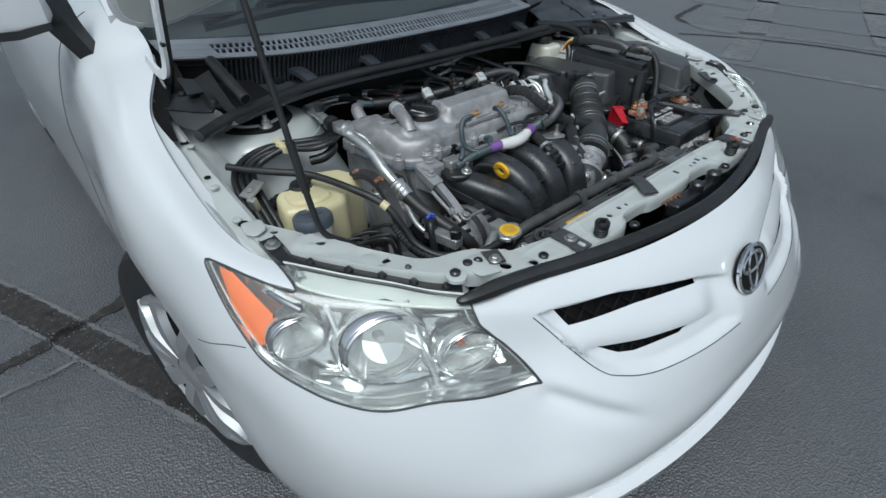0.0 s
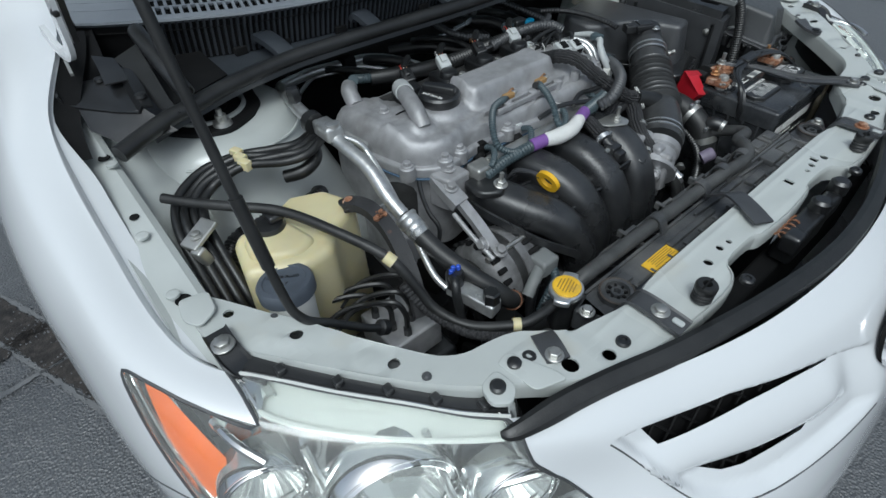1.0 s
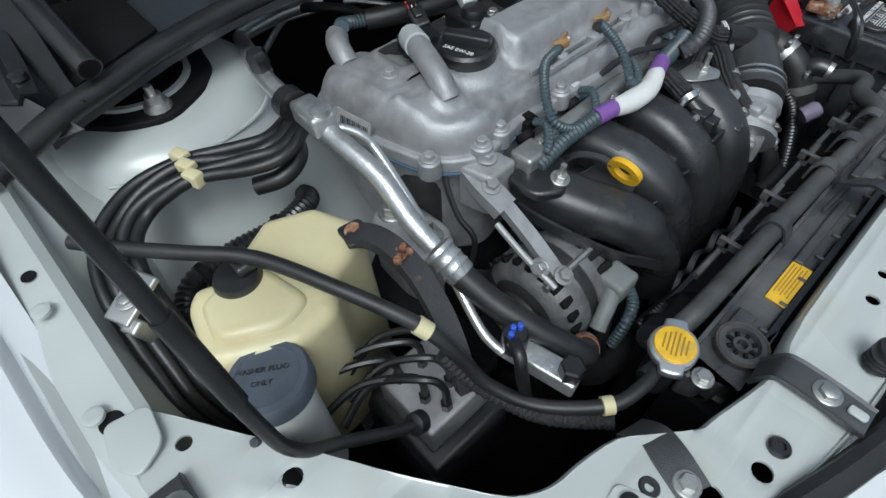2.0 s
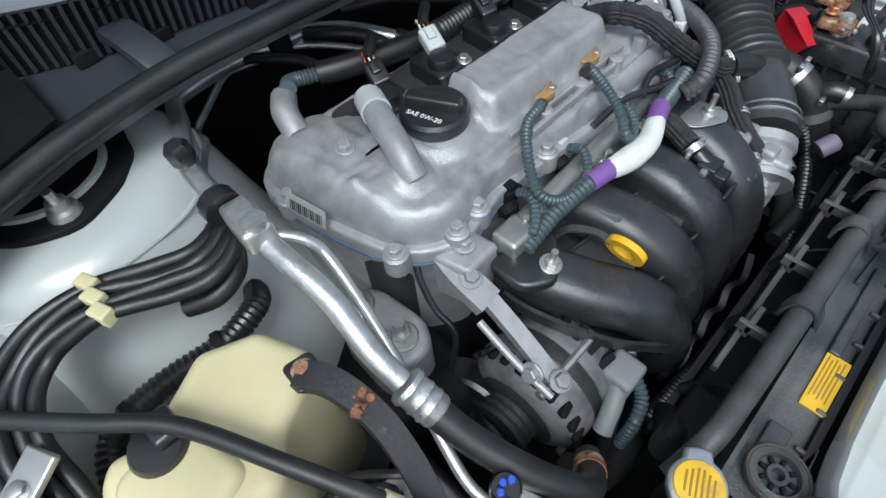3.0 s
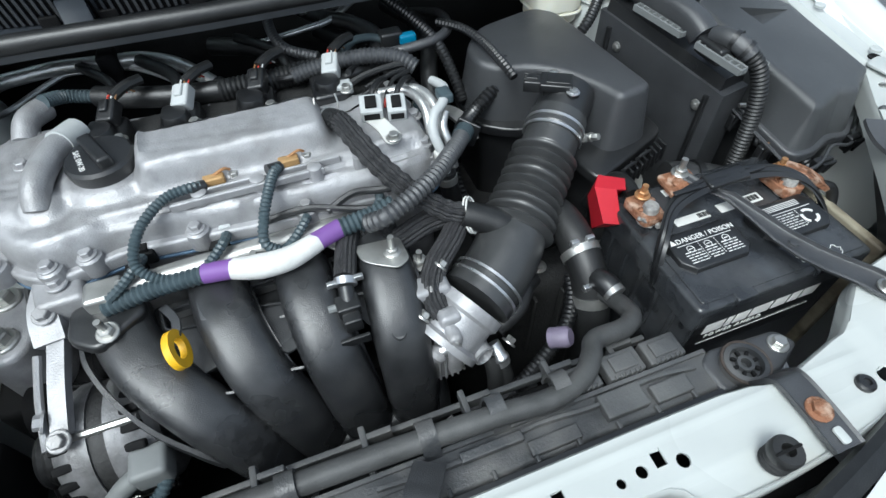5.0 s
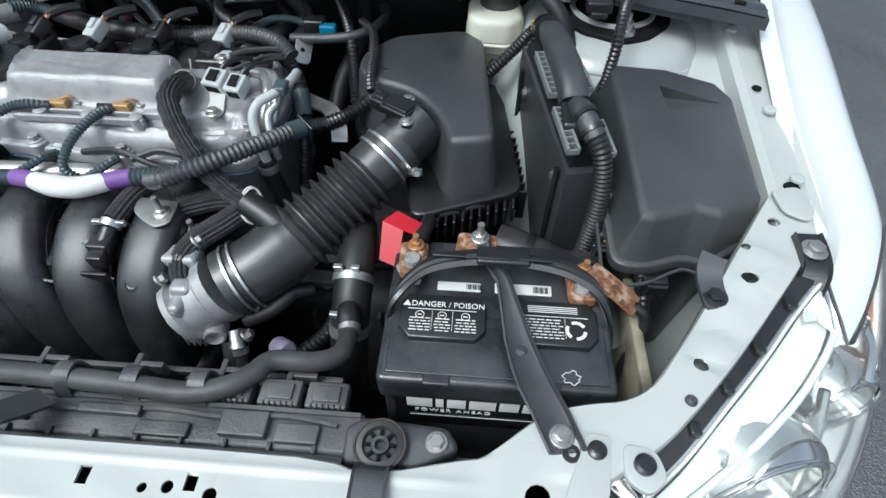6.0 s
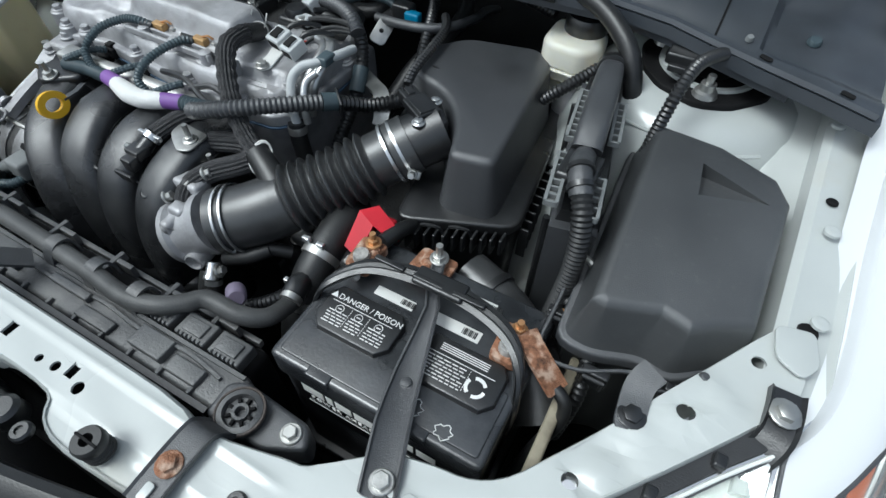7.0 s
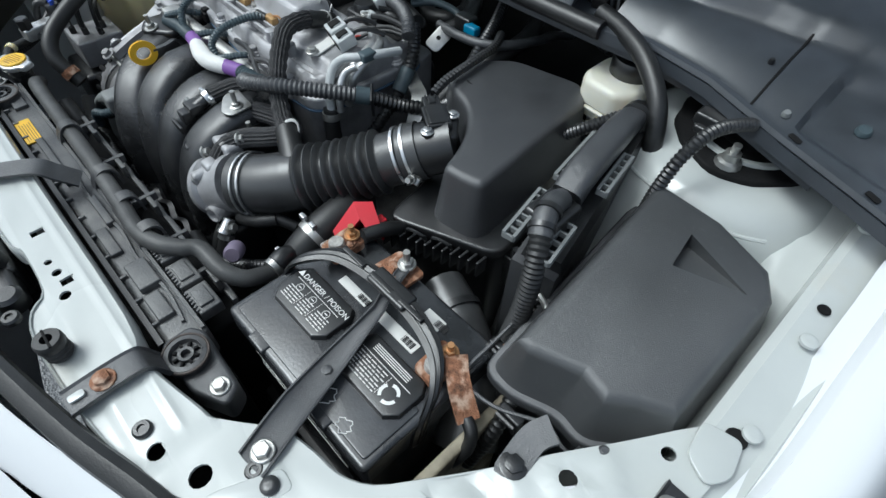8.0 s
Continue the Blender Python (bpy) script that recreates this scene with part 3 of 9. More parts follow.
def skin_piece(keep, cuts=(), u0=0.0, u1=11.0, v0=0.0, v1=7.0, nu=120, nv=60, depth=0.0, arch=False):
    """The part of the skin for which keep(u, v) holds, cut clean along the polygons, pushed in by depth."""
    bm = B()
    vs = [[bm.verts.new((u0 + (u1 - u0) * i / nu, v0 + (v1 - v0) * j / nv, 0)) for j in range(nv + 1)] for i in range(nu + 1)]
    for i in range(nu):
        for j in range(nv):
            bm.faces.new((vs[i][j], vs[i + 1][j], vs[i + 1][j + 1], vs[i][j + 1]))
    for poly in cuts:
        for (x1, y1), (x2, y2) in zip(poly, poly[1:] + poly[:1]):
            near = [f for f in bm.faces if min(x1, x2) - 0.4 < f.calc_center_median().x < max(x1, x2) + 0.4 and min(y1, y2) - 0.4 < f.calc_center_median().y < max(y1, y2) + 0.4]
            geom = near + list({e for f in near for e in f.edges}) + list({w for f in near for w in f.verts})
            bmesh.ops.bisect_plane(bm, geom=geom, plane_co=(x1, y1, 0), plane_no=(y2 - y1, x1 - x2, 0), dist=1e-6)
    bmesh.ops.delete(bm, geom=[f for f in bm.faces if not keep(*f.calc_center_median().xy)], context="FACES")
    for w in bm.verts:
        w.co = skin(w.co.x, w.co.y)
    bmesh.ops.recalc_face_normals(bm, faces=bm.faces)
    if arch:
        for (y1, z1), (y2, z2) in zip(ARCH, ARCH[1:] + ARCH[:1]):
            near = [f for f in bm.faces if abs(f.calc_center_median().y - (y1 + y2) / 2) < 0.10 and abs(f.calc_center_median().z - (z1 + z2) / 2) < 0.10 and f.calc_center_median().x > 0.7]
            geom = near + list({e for f in near for e in f.edges}) + list({w for f in near for w in f.verts})
            bmesh.ops.bisect_plane(bm, geom=geom, plane_co=(0, y1, z1), plane_no=(0, z2 - z1, y1 - y2), dist=1e-6)
        bmesh.ops.delete(bm, geom=[f for f in bm.faces if f.calc_center_median().x > 0.7 and inside((f.calc_center_median().y, f.calc_center_median().z), ARCH)], context="FACES")
    bmesh.ops.delete(bm, geom=[w for w in bm.verts if not w.link_faces], context="VERTS")
    bmesh.ops.recalc_face_normals(bm, faces=bm.faces)
    if depth:
        bm.normal_update()
        shift = {w: w.normal.copy() * depth for w in bm.verts}
        s = 1 if sum(w.normal.x - w.normal.y for w in bm.verts) > 0 else -1
        for w, d in shift.items():
            w.co -= d * s
    return bm


def line_v(u, line):
    for (x1, y1), (x2, y2) in zip(line, line[1:]):
        if x1 <= u <= x2:
            return y1 + (y2 - y1) * (u - x1) / (x2 - x1)
    return line[0][1] if u < line[0][0] else line[-1][1]


def is_fender(u, v):
    return 9.9 > u and not inside((u, v), LAMP) and ((u > FENDER_LINE[0][0] and v < line_v(u, FENDER_LINE)) or (u > 4.97 and v < 1.6) or u > 7.6)


def is_bumper(u, v):
    return u < 7.6 and not inside((u, v), LAMP) and not is_fender(u, v) and not inside((u, v), SLOT1) and not inside((u, v), SLOT2)


def shell(bm, side, d=0.0025):
    if side < 0:
        mirror_bm(bm)
    bmesh.ops.recalc_face_normals(bm, faces=bm.faces)
    return bm


seam_poly = FENDER_LINE + [(7.6, 3.2), (7.6, 3.3), (5.0, 2.0)]
for side, word in ((-1, "right"), (1, "left")):
    b = skin_piece(is_fender, (LAMP, seam_poly, [(9.9, 0), (9.9, 7), (10.2, 7)]), 4.9, 10.0, 0, 7, 90, 60, arch=True)
    part("fender", shell(b, side), PAINT, car, "glossy white front wing", 50)
    b = skin_piece(lambda u, v: u >= 9.93, ((),), 9.9, 12, 0, 7, 24, 50)
    part("door", shell(b, side), PAINT, car, "glossy white front door", 50)
    line = [skin(u, 0) for u in np.linspace(5.56, 9.0, 40)]
    fold = [1 - .85 * step(7.5, 8.1, u) for u in np.linspace(5.56, 9.0, 40)]
    b = loft(B(), [[V(side * (q.x - dx * k), q.y + dy, q.z - dz * (.3 + .7 * k)) for q, k in zip(line, fold)] for dx, dy, dz in ((0, 0, 0), (.003, 0, .003), (.006, .001, .012), (.026, .004, .016))], False)
    part("fender_lip", b, PAINT, car, "white folded edge of the front wing")
    if side < 0:
        rear = [skin(u, 0) for u in np.linspace(7.75, 8.95, 16)]
        b = loft(B(), [[V(-(q.x - dx), q.y, q.z - dz) for q in rear] for dx, dz in ((.001, .009), (.010, .016), (.030, .020))], False)
        part("wing_gap", b, MATT, car, "dark gap behind the wing's edge")
GRILLE = [(.446, .700), (.414, .650), (.375, .601), (.342, .581), (.279, .569), (.174, .568), (.06, .573), (-.06, .573), (-.06, .640), (.08, .664), (.134, .676), (.298, .699), (.41, .703)]


def sculpt(p):
    """Sinks the grille surround into the nose, rounds the bar between its slots and folds the ledge under the lamp's tip."""
    if p.z > .46 and p.x < .62:
        x, z = p.x, p.z
        if inside((x, z), GRILLE):
            sink = .016 * step(0, .012, edge_distance(x, z, GRILLE)) * step(.045, .10, x)
            hi = float(np.interp(x, [.128, .272, .39], [.655, .665, .664]))
            lo = float(np.interp(x, [.181, .273, .359], [.606, .613, .625]))
            bar = max(0.0, 1 - ((z - (hi + lo) / 2) / ((hi - lo) / 2 + .004)) ** 2)
            p.y += sink - .013 * bar * step(.09, .15, x)
        ax, az, bx, bz = .462, .594, .318, .512
        t = ((x - ax) * (bx - ax) + (z - az) * (bz - az)) / ((bx - ax) ** 2 + (bz - az) ** 2)
        if -.1 < t < 1.15:
            dist = ((x - ax) * (bz - az) - (z - az) * (bx - ax)) / math.hypot(bx - ax, bz - az)
            fade = step(-.1, .12, t) * (1 - step(.55, 1.15, t))
            p.y += fade * .010 * (math.exp(-((dist + .012) / .014) ** 2) - .7 * math.exp(-((dist - .014) / .018) ** 2))


bm = skin_piece(is_bumper, (LAMP, SLOT1, SLOT2, seam_poly), 0, 7.7, 0, 7, 190, 120, arch=True)
for w in bm.verts:
    sculpt(w.co)
other = bm.copy()
mirror_bm(other)
tmp = bpy.data.meshes.new("half")
other.to_mesh(tmp)
other.free()
bm.from_mesh(tmp)
bpy.data.meshes.remove(tmp)
bmesh.ops.remove_doubles(bm, verts=[w for w in bm.verts if abs(w.co.x) < 0.002], dist=0.0015)
part("bumper", bm, PAINT, car, "glossy white front bumper with grille bars", 50)


def skin_line(pts, side, per=8):
    return [V(side * q.x, q.y, q.z) for q in (skin(*p) for p in crom2(pts, per))]


def crom2(pts, per):
    return [(q.x, q.y) for q in crom([(a, b, 0) for a, b in pts], per)]


def close_line(poly):
    return poly + [poly[0]]


lip = [V(-q.x, q.y, q.z) for q in (skin(u, 5.75) for u in np.linspace(4.6, 0, 14))] + [V(q.x, q.y, q.z) for q in (skin(u, 5.75) for u in np.linspace(.3, 4.6, 14))]
part("bumper_lip", sweep(B(), lip, [(-.02, -.03), (.016, -.03), (.022, .0), (.010, .012), (-.02, .016)], (0, 0, 1), 2), PAINT, car, "white lower lip of the bumper", 50)

# dark gaps between panels, grille screens, lamps
for side in (-1, 1):
    for pts in ([uv_of(p) for p in ((.448, -.044, .698), (.414, -.086, .648), (.375, -.13, .599), (.342, -.154, .579), (.279, -.181, .567), (.174, -.209, .566), (.06, -.225, .571))], FENDER_LINE):
        line = skin_line(pts, 1)
        part("panel_gap", tube(B(), [V(side * q.x, q.y, q.z) for q in line], 0.0011, 6, 1, False), GAPGREY, car)
    part("door_gap", tube(B(), skin_line([(9.9, v) for v in (.9, 1.5, 2.2, 3.0, 4.0, 5.0, 6.0)], side), .0016, 6, 1, False), GAPGREY, car, "narrow gap before the door")
    for poly in (SLOT1, SLOT2):
        us, vv = [p[0] for p in poly], [p[1] for p in poly]
        b = skin_piece(lambda u, v: True, ((),), min(us) - .15, max(us) + .15, min(vv) - .2, max(vv) + .2, 20, 6, depth=0.035)
        screen = part("grille_screen", shell(b, side), MATT, car, "black grille screen set back in its slot")
        b = B()
        for k in range(9):
            u = min(us) + (max(us) - min(us)) * k / 8
            for du in (-.14, .14):
                a, c = skin(max(0, u - du), min(vv) - .1), skin(max(0, u + du), max(vv) + .1)
                tube(b, [V(side * q.x, q.y + .030, q.z) for q in (a, c)], 0.0018, 5, 1, False)
        part("grille_mesh", b, MATT, screen)

# ---- headlamps ----
for side in (-1, 1):
    def S(x, y, z):
        return V(side * x, y, z)
    lamp = tagged(new("headlamp"), "clear headlamp with chrome bowls and an orange reflector")
    lamp.parent = car
    b = skin_piece(lambda u, v: inside((u, v), LAMP), (LAMP,), 2.6, 6.6, -.05, 3.6, 60, 50)
    part("lens", thicken(shell(b, side), 0.003), LENS, lamp, "clear slightly yellowed lens", 60, shadow=False)
    b = skin_piece(lambda u, v: inside((u, v), LAMP), (LAMP,), 2.6, 6.6, -.05, 3.6, 9, 6, depth=0.050)
    lay = random.Random(12)
    for w in b.verts:
        w.co += V(-.4, .9, -.1) * lay.uniform(-.006, .010)
    part("housing", shell(b, side), FLUTE, lamp, "faceted chrome lamp housing", 1)
    edge = skin_line(close_line(LAMP), side, 4)
    back = [q + V(-side * 0.03, 0.04, 0.0) for q in edge]
    part("rim", loft(B(), [edge, back], False), REFLECT, lamp, "", 60)
    part("gasket", tube(B(), edge, 0.0019, 6, 1, False), GREY_BLACK, lamp, "thin dark gasket line")
    inner = [V(side * q.x - side * .006, q.y + .012, q.z) for q in (skin(*c) for c in crom2(close_line([(sum(c[0] for c in LAMP) / len(LAMP) + (u - sum(c[0] for c in LAMP) / len(LAMP)) * .94, sum(c[1] for c in LAMP) / len(LAMP) + (v - sum(c[1] for c in LAMP) / len(LAMP)) * .91) for u, v in LAMP]), 4))]
    part("inner_bead", tube(B(), inner, 0.0022, 6, 1, False), REFLECT, lamp, "bright bead inside the lens")
    # hazed upper deck of the lamp below the bonnet gap
    top = [skin(u, v) for u, v in ((3.1, .12), (3.5, .08), (4.0, .08), (4.5, .08), (4.92, .08), (5.45, .08))]
    low = [skin(u, v) for u, v in ((3.15, .8), (3.5, .86), (4.0, .88), (4.5, .88), (4.97, .80), (5.40, .45))]
    b = B()
    loft(b, [[V(side * (p.x - .002), p.y + .010 + d, p.z - .012) for p in crom(r, 5)] for r, d in ((top, 0), ([(p + q) / 2 for p, q in zip(top, low)], .004), (low, 0))], False)
    part("upper_deck", b, HAZE, lamp, "hazy pale upper deck inside the lens")
    part("deck_bead", tube(B(), [V(side * p.x, p.y + .007, p.z - .004) for p in crom(low, 5)], .003, 6, 1, False), HAZE, lamp)
    line = [S(p.x, p.y, p.z) for p in crom([skin(u, 0) for u in (3.05, 3.5, 4.0, 4.5, 5.0, 5.5)], 6)]
    part("lens_flange", tube(B(), [p + V(0, .002, .001) for p in line], .0022, 6, 1, False), HAZE, lamp, "pale flange of the lens")
    b = loft(B(), [[p + V(-side * dx, dy, dz) for p in line] for dx, dy, dz in ((.001, .004, -.004), (.002, .007, .003), (.012, .020, .004), (.020, .030, -.008), (.022, .034, -.07))], False)
    shroud = part("shroud", thicken(b, 0.002), BLACK, lamp, "black edge of the lamp housing", 30)
    for k in (3, 8, 13, 18, 24):
        b = B()
        box(b, line[k] + V(-side * .004, .012, .006), (.010, .012, .008), .002)
        part("shroud_clip", b, BLACK, shroud)
    fwd = S(0.30, -0.93, 0.20).normalized()
    for c, r, name in ((S(.745, .145, .708), .037, "inner_bowl"), (S(.652, .060, .690), .058, "main_bowl"), (S(.548, -.010, .664), .042, "turn_bowl")):
        c = c + S(-.003, .007, -.008)
        m = axes(c, fwd)
        b = B()
        prof = [(r * 1.30, -.034), (r * 1.22, -.010), (r * 1.12, .003), (r * 1.04, .006), (r * 1.0, .003)]
        loft(b, [[m @ V(q * math.cos(2 * math.pi * i / 40), q * .84 * math.sin(2 * math.pi * i / 40), z) for i in range(40)] for q, z in prof], cap0=False, cap1=False)
        bowl = part(name, b, REFLECT, lamp, "chrome bezel of a reflector bowl", 40)
        b = B()
        rings = []
        for t in np.linspace(0.02, 1.0, 12):
            q, z = r * math.sqrt(1 - t * .97), .002 - r * .95 * t
            rings.append([m @ V(q * (1 + .014 * (i % 2)) * math.cos(2 * math.pi * i / 64), q * .84 * (1 + .014 * (i % 2)) * math.sin(2 * math.pi * i / 64), z) for i in range(64)])
        loft(b, rings, cap0=False)
        part("reflector", b, FOLDS, bowl, "fluted reflector", 12)
        b = B()
        lathe(b, [(r * .15, -r * .90), (r * .15, -r * .55), (r * .11, -r * .42), (r * .03, -r * .38)], m, 18)
        part("bulb", b, ORANGE if name == "turn_bowl" else HOUSING, bowl, "orange bulb" if name == "turn_bowl" else "grey bulb")
        for k_, q_ in ((1.02, .0013), (1.16, .0009)):
            ring = [m @ V(r * k_ * math.cos(2 * math.pi * i / 40), r * .84 * k_ * math.sin(2 * math.pi * i / 40), .0055) for i in range(41)]
            part("bowl_rim", tube(B(), ring, q_, 6, 1, False), CHROME, bowl)
        arc = [m @ V(r * .92 * math.cos(a_), -r * .30 + r * .42 * math.sin(a_), -.004) for a_ in np.linspace(3.5, 5.9, 16)]
        part("step_line", tube(B(), arc, .0014, 6, 1, False), CHROME, bowl, "bright step in the reflector")
    for a, c in ((S(.56, .005, .606), S(.74, .10, .655)), (S(.49, -.055, .608), S(.60, .0, .615)), (S(.60, .065, .735), S(.60, -.01, .615)), (S(.70, .125, .745), S(.695, .05, .63)), (S(.755, .20, .757), S(.735, .13, .752)), (S(.50, -.03, .66), S(.60, .03, .64))):
        b = tube(B(), [a + V(-side * .004, .016, 0), (a + c) / 2 + V(0, .014, .004), c + V(-side * .004, .016, 0)], 0.0045, 8, 4)
        part("bezel_rib", b, REFLECT, lamp, "bright bezel rib")
    pts = [uv_of(p) for p in ((.79, .287, .782), (.776, .262, .777), (.768, .215, .755), (.764, .186, .738), (.776, .168, .702), (.794, .183, .694), (.801, .211, .704), (.800, .25, .742))]
    b = skin_piece(lambda u, v: inside((u, v), pts), (pts,), 4.6, 6.6, 0.2, 3.0, 40, 40, depth=0.010)
    bmesh.ops.remove_doubles(b, verts=b.verts, dist=0.0008)
    bmesh.ops.dissolve_degenerate(b, edges=b.edges, dist=0.0003)
    part("side_reflector", shell(b, side), ORANGE, lamp, "orange side reflector")

# ---- emblem: plain oval shapes ----
m = axes((0, -.190, .648), (0, -0.93, 0.36), (1, 0, 0))
emblem = part("emblem", slab(B(), disc(0, 0, .057, 36, .046), -.004, .004, m, .003), MATT, car, "dark oval badge with a chrome rim")


def oval_ring(bm, cx, cy, rx, ry, r, m, n=36):
    pts = [m @ V(cx + rx * math.cos(2 * math.pi * i / n), cy + ry * math.sin(2 * math.pi * i / n), .005) for i in range(n + 1)]
    return tube(bm, pts, r, 6, 1, False)


part("badge_rim", oval_ring(B(), 0, 0, .055, .044, .0048, m), CHROME, emblem)
part("badge_oval", oval_ring(B(), 0, 0, .016, .038, .0042, m), CHROME, emblem)
part("badge_oval", oval_ring(B(), 0, .013, .038, .017, .0042, m), CHROME, emblem)

# ---- wheels ----
def wheel(loc, turn):
    w = new("wheel")
    w.parent = car
    w.matrix_local = pose(*loc, 0, 0, turn)
    ax = axes((0, 0, 0), (-1, 0, 0))
    prof = [(.205, -.09), (.25, -.098), (.295, -.09), (.312, -.07), (.316, -.03), (.316, .03), (.312, .07), (.295, .09), (.25, .098), (.205, .09)]
    rings = [[ax @ V(r * math.cos(2 * math.pi * i / 48), r * math.sin(2 * math.pi * i / 48), z) for i in range(48)] for r, z in prof]
    part("tyre", loft(B(), rings, cap0=False, cap1=False), TYRE, w, "black rubber tyre")
    b = B()
    rings = [[ax @ V(r * math.cos(2 * math.pi * i / 40), r * math.sin(2 * math.pi * i / 40), z) for i in range(40)] for r, z in ((.206, .092), (.200, .096), (.192, .082), (.18, .05), (.05, .03))]
    loft(b, rings, cap0=False)
    rim = part("rim", b, DARKMETAL, w)
    b = B()
    lathe(b, [(.208, .088), (.206, .097), (.196, .099), (.188, .09)], ax, 40)
    for f in [f for f in b.faces if len(f.verts) > 4]:
        b.faces.remove(f)
    lathe(b, [(.055, .04), (.05, .10), (.04, .106), (.01, .108)], ax, 24)
    for k in range(5):
        a = 2 * math.pi * k / 5 + .35
        d, e = V(0, math.cos(a), math.sin(a)), V(0, -math.sin(a), math.cos(a))
        for o in (-1, 1):
            sweep(b, [V(-.100, 0, 0) + d * .045 + e * o * .012, V(-.108, 0, 0) + d * .115 + e * o * .032, V(-.100, 0, 0) + d * .165 + e * o * .058, V(-.092, 0, 0) + d * .196 + e * o * .062], [(-.024, -.010), (.024, -.010), (.016, .006), (-.016, .006)], (-1, 0, 0), 4)
    part("wheel_cover", b, WHEELCAP, rim, "silver wheel cover with broad double spokes")
    for k in range(5):
        a = 2 * math.pi * k / 5 + .98
        part("lug_nut", lathe(B(), [(.011, .06), (.011, .084), (.006, .092)], ax @ Matrix.Translation((.062 * math.cos(a), .062 * math.sin(a), 0)), 10), CHROME, rim, "chrome wheel nut")
    return w


wheel((-.750, .61, .325), 12)
wheel((.750, .61, .285), 192)
wheel((-.715, 3.22, .33), 0)
wheel((.715, 3.22, .29), 180)
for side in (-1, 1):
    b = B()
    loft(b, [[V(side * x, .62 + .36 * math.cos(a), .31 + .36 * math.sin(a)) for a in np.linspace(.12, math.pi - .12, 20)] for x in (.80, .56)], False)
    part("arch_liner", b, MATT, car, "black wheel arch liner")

# ---- windscreen, pillars, mirror ----
def vent_y(x):
    """How far back the front edge of the cowl's vent panel lies at x."""
    return float(np.interp(abs(x), [0, .10, .17, .31, .363, .432, .53, .62, .70], [.652, .653, .656, .676, .689, .710, .765, .83, .90]))


def glass_base(x):
    return vent_y(x) + .09


b = grid(B(), lambda u, v: V((u - .5) * 1.30, glass_base((u - .5) * 1.30) + v * .70, .962 + v * .38), 24, 6)
part("windscreen", thicken(b, 0.005), GLASS, car, "clear windscreen reflecting a pale sky", shadow=False)
b = grid(B(), lambda u, v: V((u - .5) * 1.3, .86 + .24 * (2 * u - 1) ** 2 + v * 1.2, .93 - .15 * v), 4, 4)
part("dashboard", thicken(b, 0.02), CABIN, car, "dark dashboard seen through the windscreen")
# roof, rear window, boot and tail close the car behind the doors
def across(y, half_w, z_mid, z_edge, n=12):
    return [V(half_w * math.sin(a), y, z_edge + (z_mid - z_edge) * math.cos(a) ** 1.0) for a in np.linspace(-math.pi / 2, math.pi / 2, n)]


b = loft(B(), [across(y, w, zm, ze) for y, w, zm, ze in ((1.44, .57, 1.345, 1.32), (1.75, .56, 1.42, 1.37), (2.2, .56, 1.44, 1.38), (2.65, .55, 1.41, 1.36), (2.95, .54, 1.36, 1.31))], False)
part("roof", thicken(b, 0.02), PAINT, car, "white roof")
b = loft(B(), [across(y, w, zm, ze) for y, w, zm, ze in ((2.95, .53, 1.355, 1.30), (3.25, .58, 1.20, 1.16), (3.50, .62, 1.06, 1.03))], False)
part("rear_window", thicken(b, 0.005), GLASS, car, "dark rear window", shadow=False)
b = loft(B(), [across(y, w, zm, ze) for y, w, zm, ze in ((3.48, .66, 1.05, 1.02), (3.75, .66, 1.06, 1.02), (3.98, .65, 1.05, 1.0), (4.02, .64, .98, .95), (4.05, .66, .80, .78))], False)
part("boot_lid", thicken(b, 0.01), PAINT, car, "white boot lid")
b = loft(B(), [[V(w * math.sin(a), y - .10 * (1 - math.cos(a)), z) for a in np.linspace(-math.pi / 2, math.pi / 2, 16)] for y, w, z in ((4.06, .72, .80), (4.14, .80, .66), (4.16, .82, .50), (4.10, .80, .32), (4.02, .76, .22))], False)
part("rear_bumper", b, PAINT, car, "white rear bumper", 60)
for side in (-1, 1):
    b = loft(B(), [[V(side * (x + dx), y, z) for x, z in ((.655, 1.06), (.72, 1.02), (.80, .90), (.832, .78), (.838, .63), (.836, .48), (.825, .36))] for y, dx in ((2.98, 0), (3.3, .0), (3.6, -.01), (3.85, -.03), (4.05, -.08))], False)
    part("rear_wing", b, PAINT, car, "white rear wing", 60)
    b = sweep(B(), [V(side * .545, 2.93, 1.33), V(side * .60, 3.25, 1.18), V(side * .66, 3.5, 1.05)], [(-.05, -.02), (.05, -.02), (.05, .02), (-.05, .02)], (0, 0, 1), 4)
    part("rear_pillar", b, PAINT, car, "white rear pillar")
    b = sweep(B(), [V(side * .60, 1.48, 1.315), V(side * .585, 1.9, 1.36), V(side * .58, 2.4, 1.365), V(side * .56, 2.95, 1.31)], [(-.03, -.02), (.03, -.02), (.03, .02), (-.03, .02)], (0, 0, 1), 4)
    part("roof_rail", b, PAINT, car, "white roof rail")
    b = B()
    box(b, (side * .70, 4.03, .86), (.14, .05, .12), .015)
    part("tail_lamp", b, RED, car, "red tail lamp")
b = B()
box(b, (0, 2.4, .24), (1.5, 3.0, .06), .02)
part("floor_pan", b, MATT, car, "dark underside of the car")
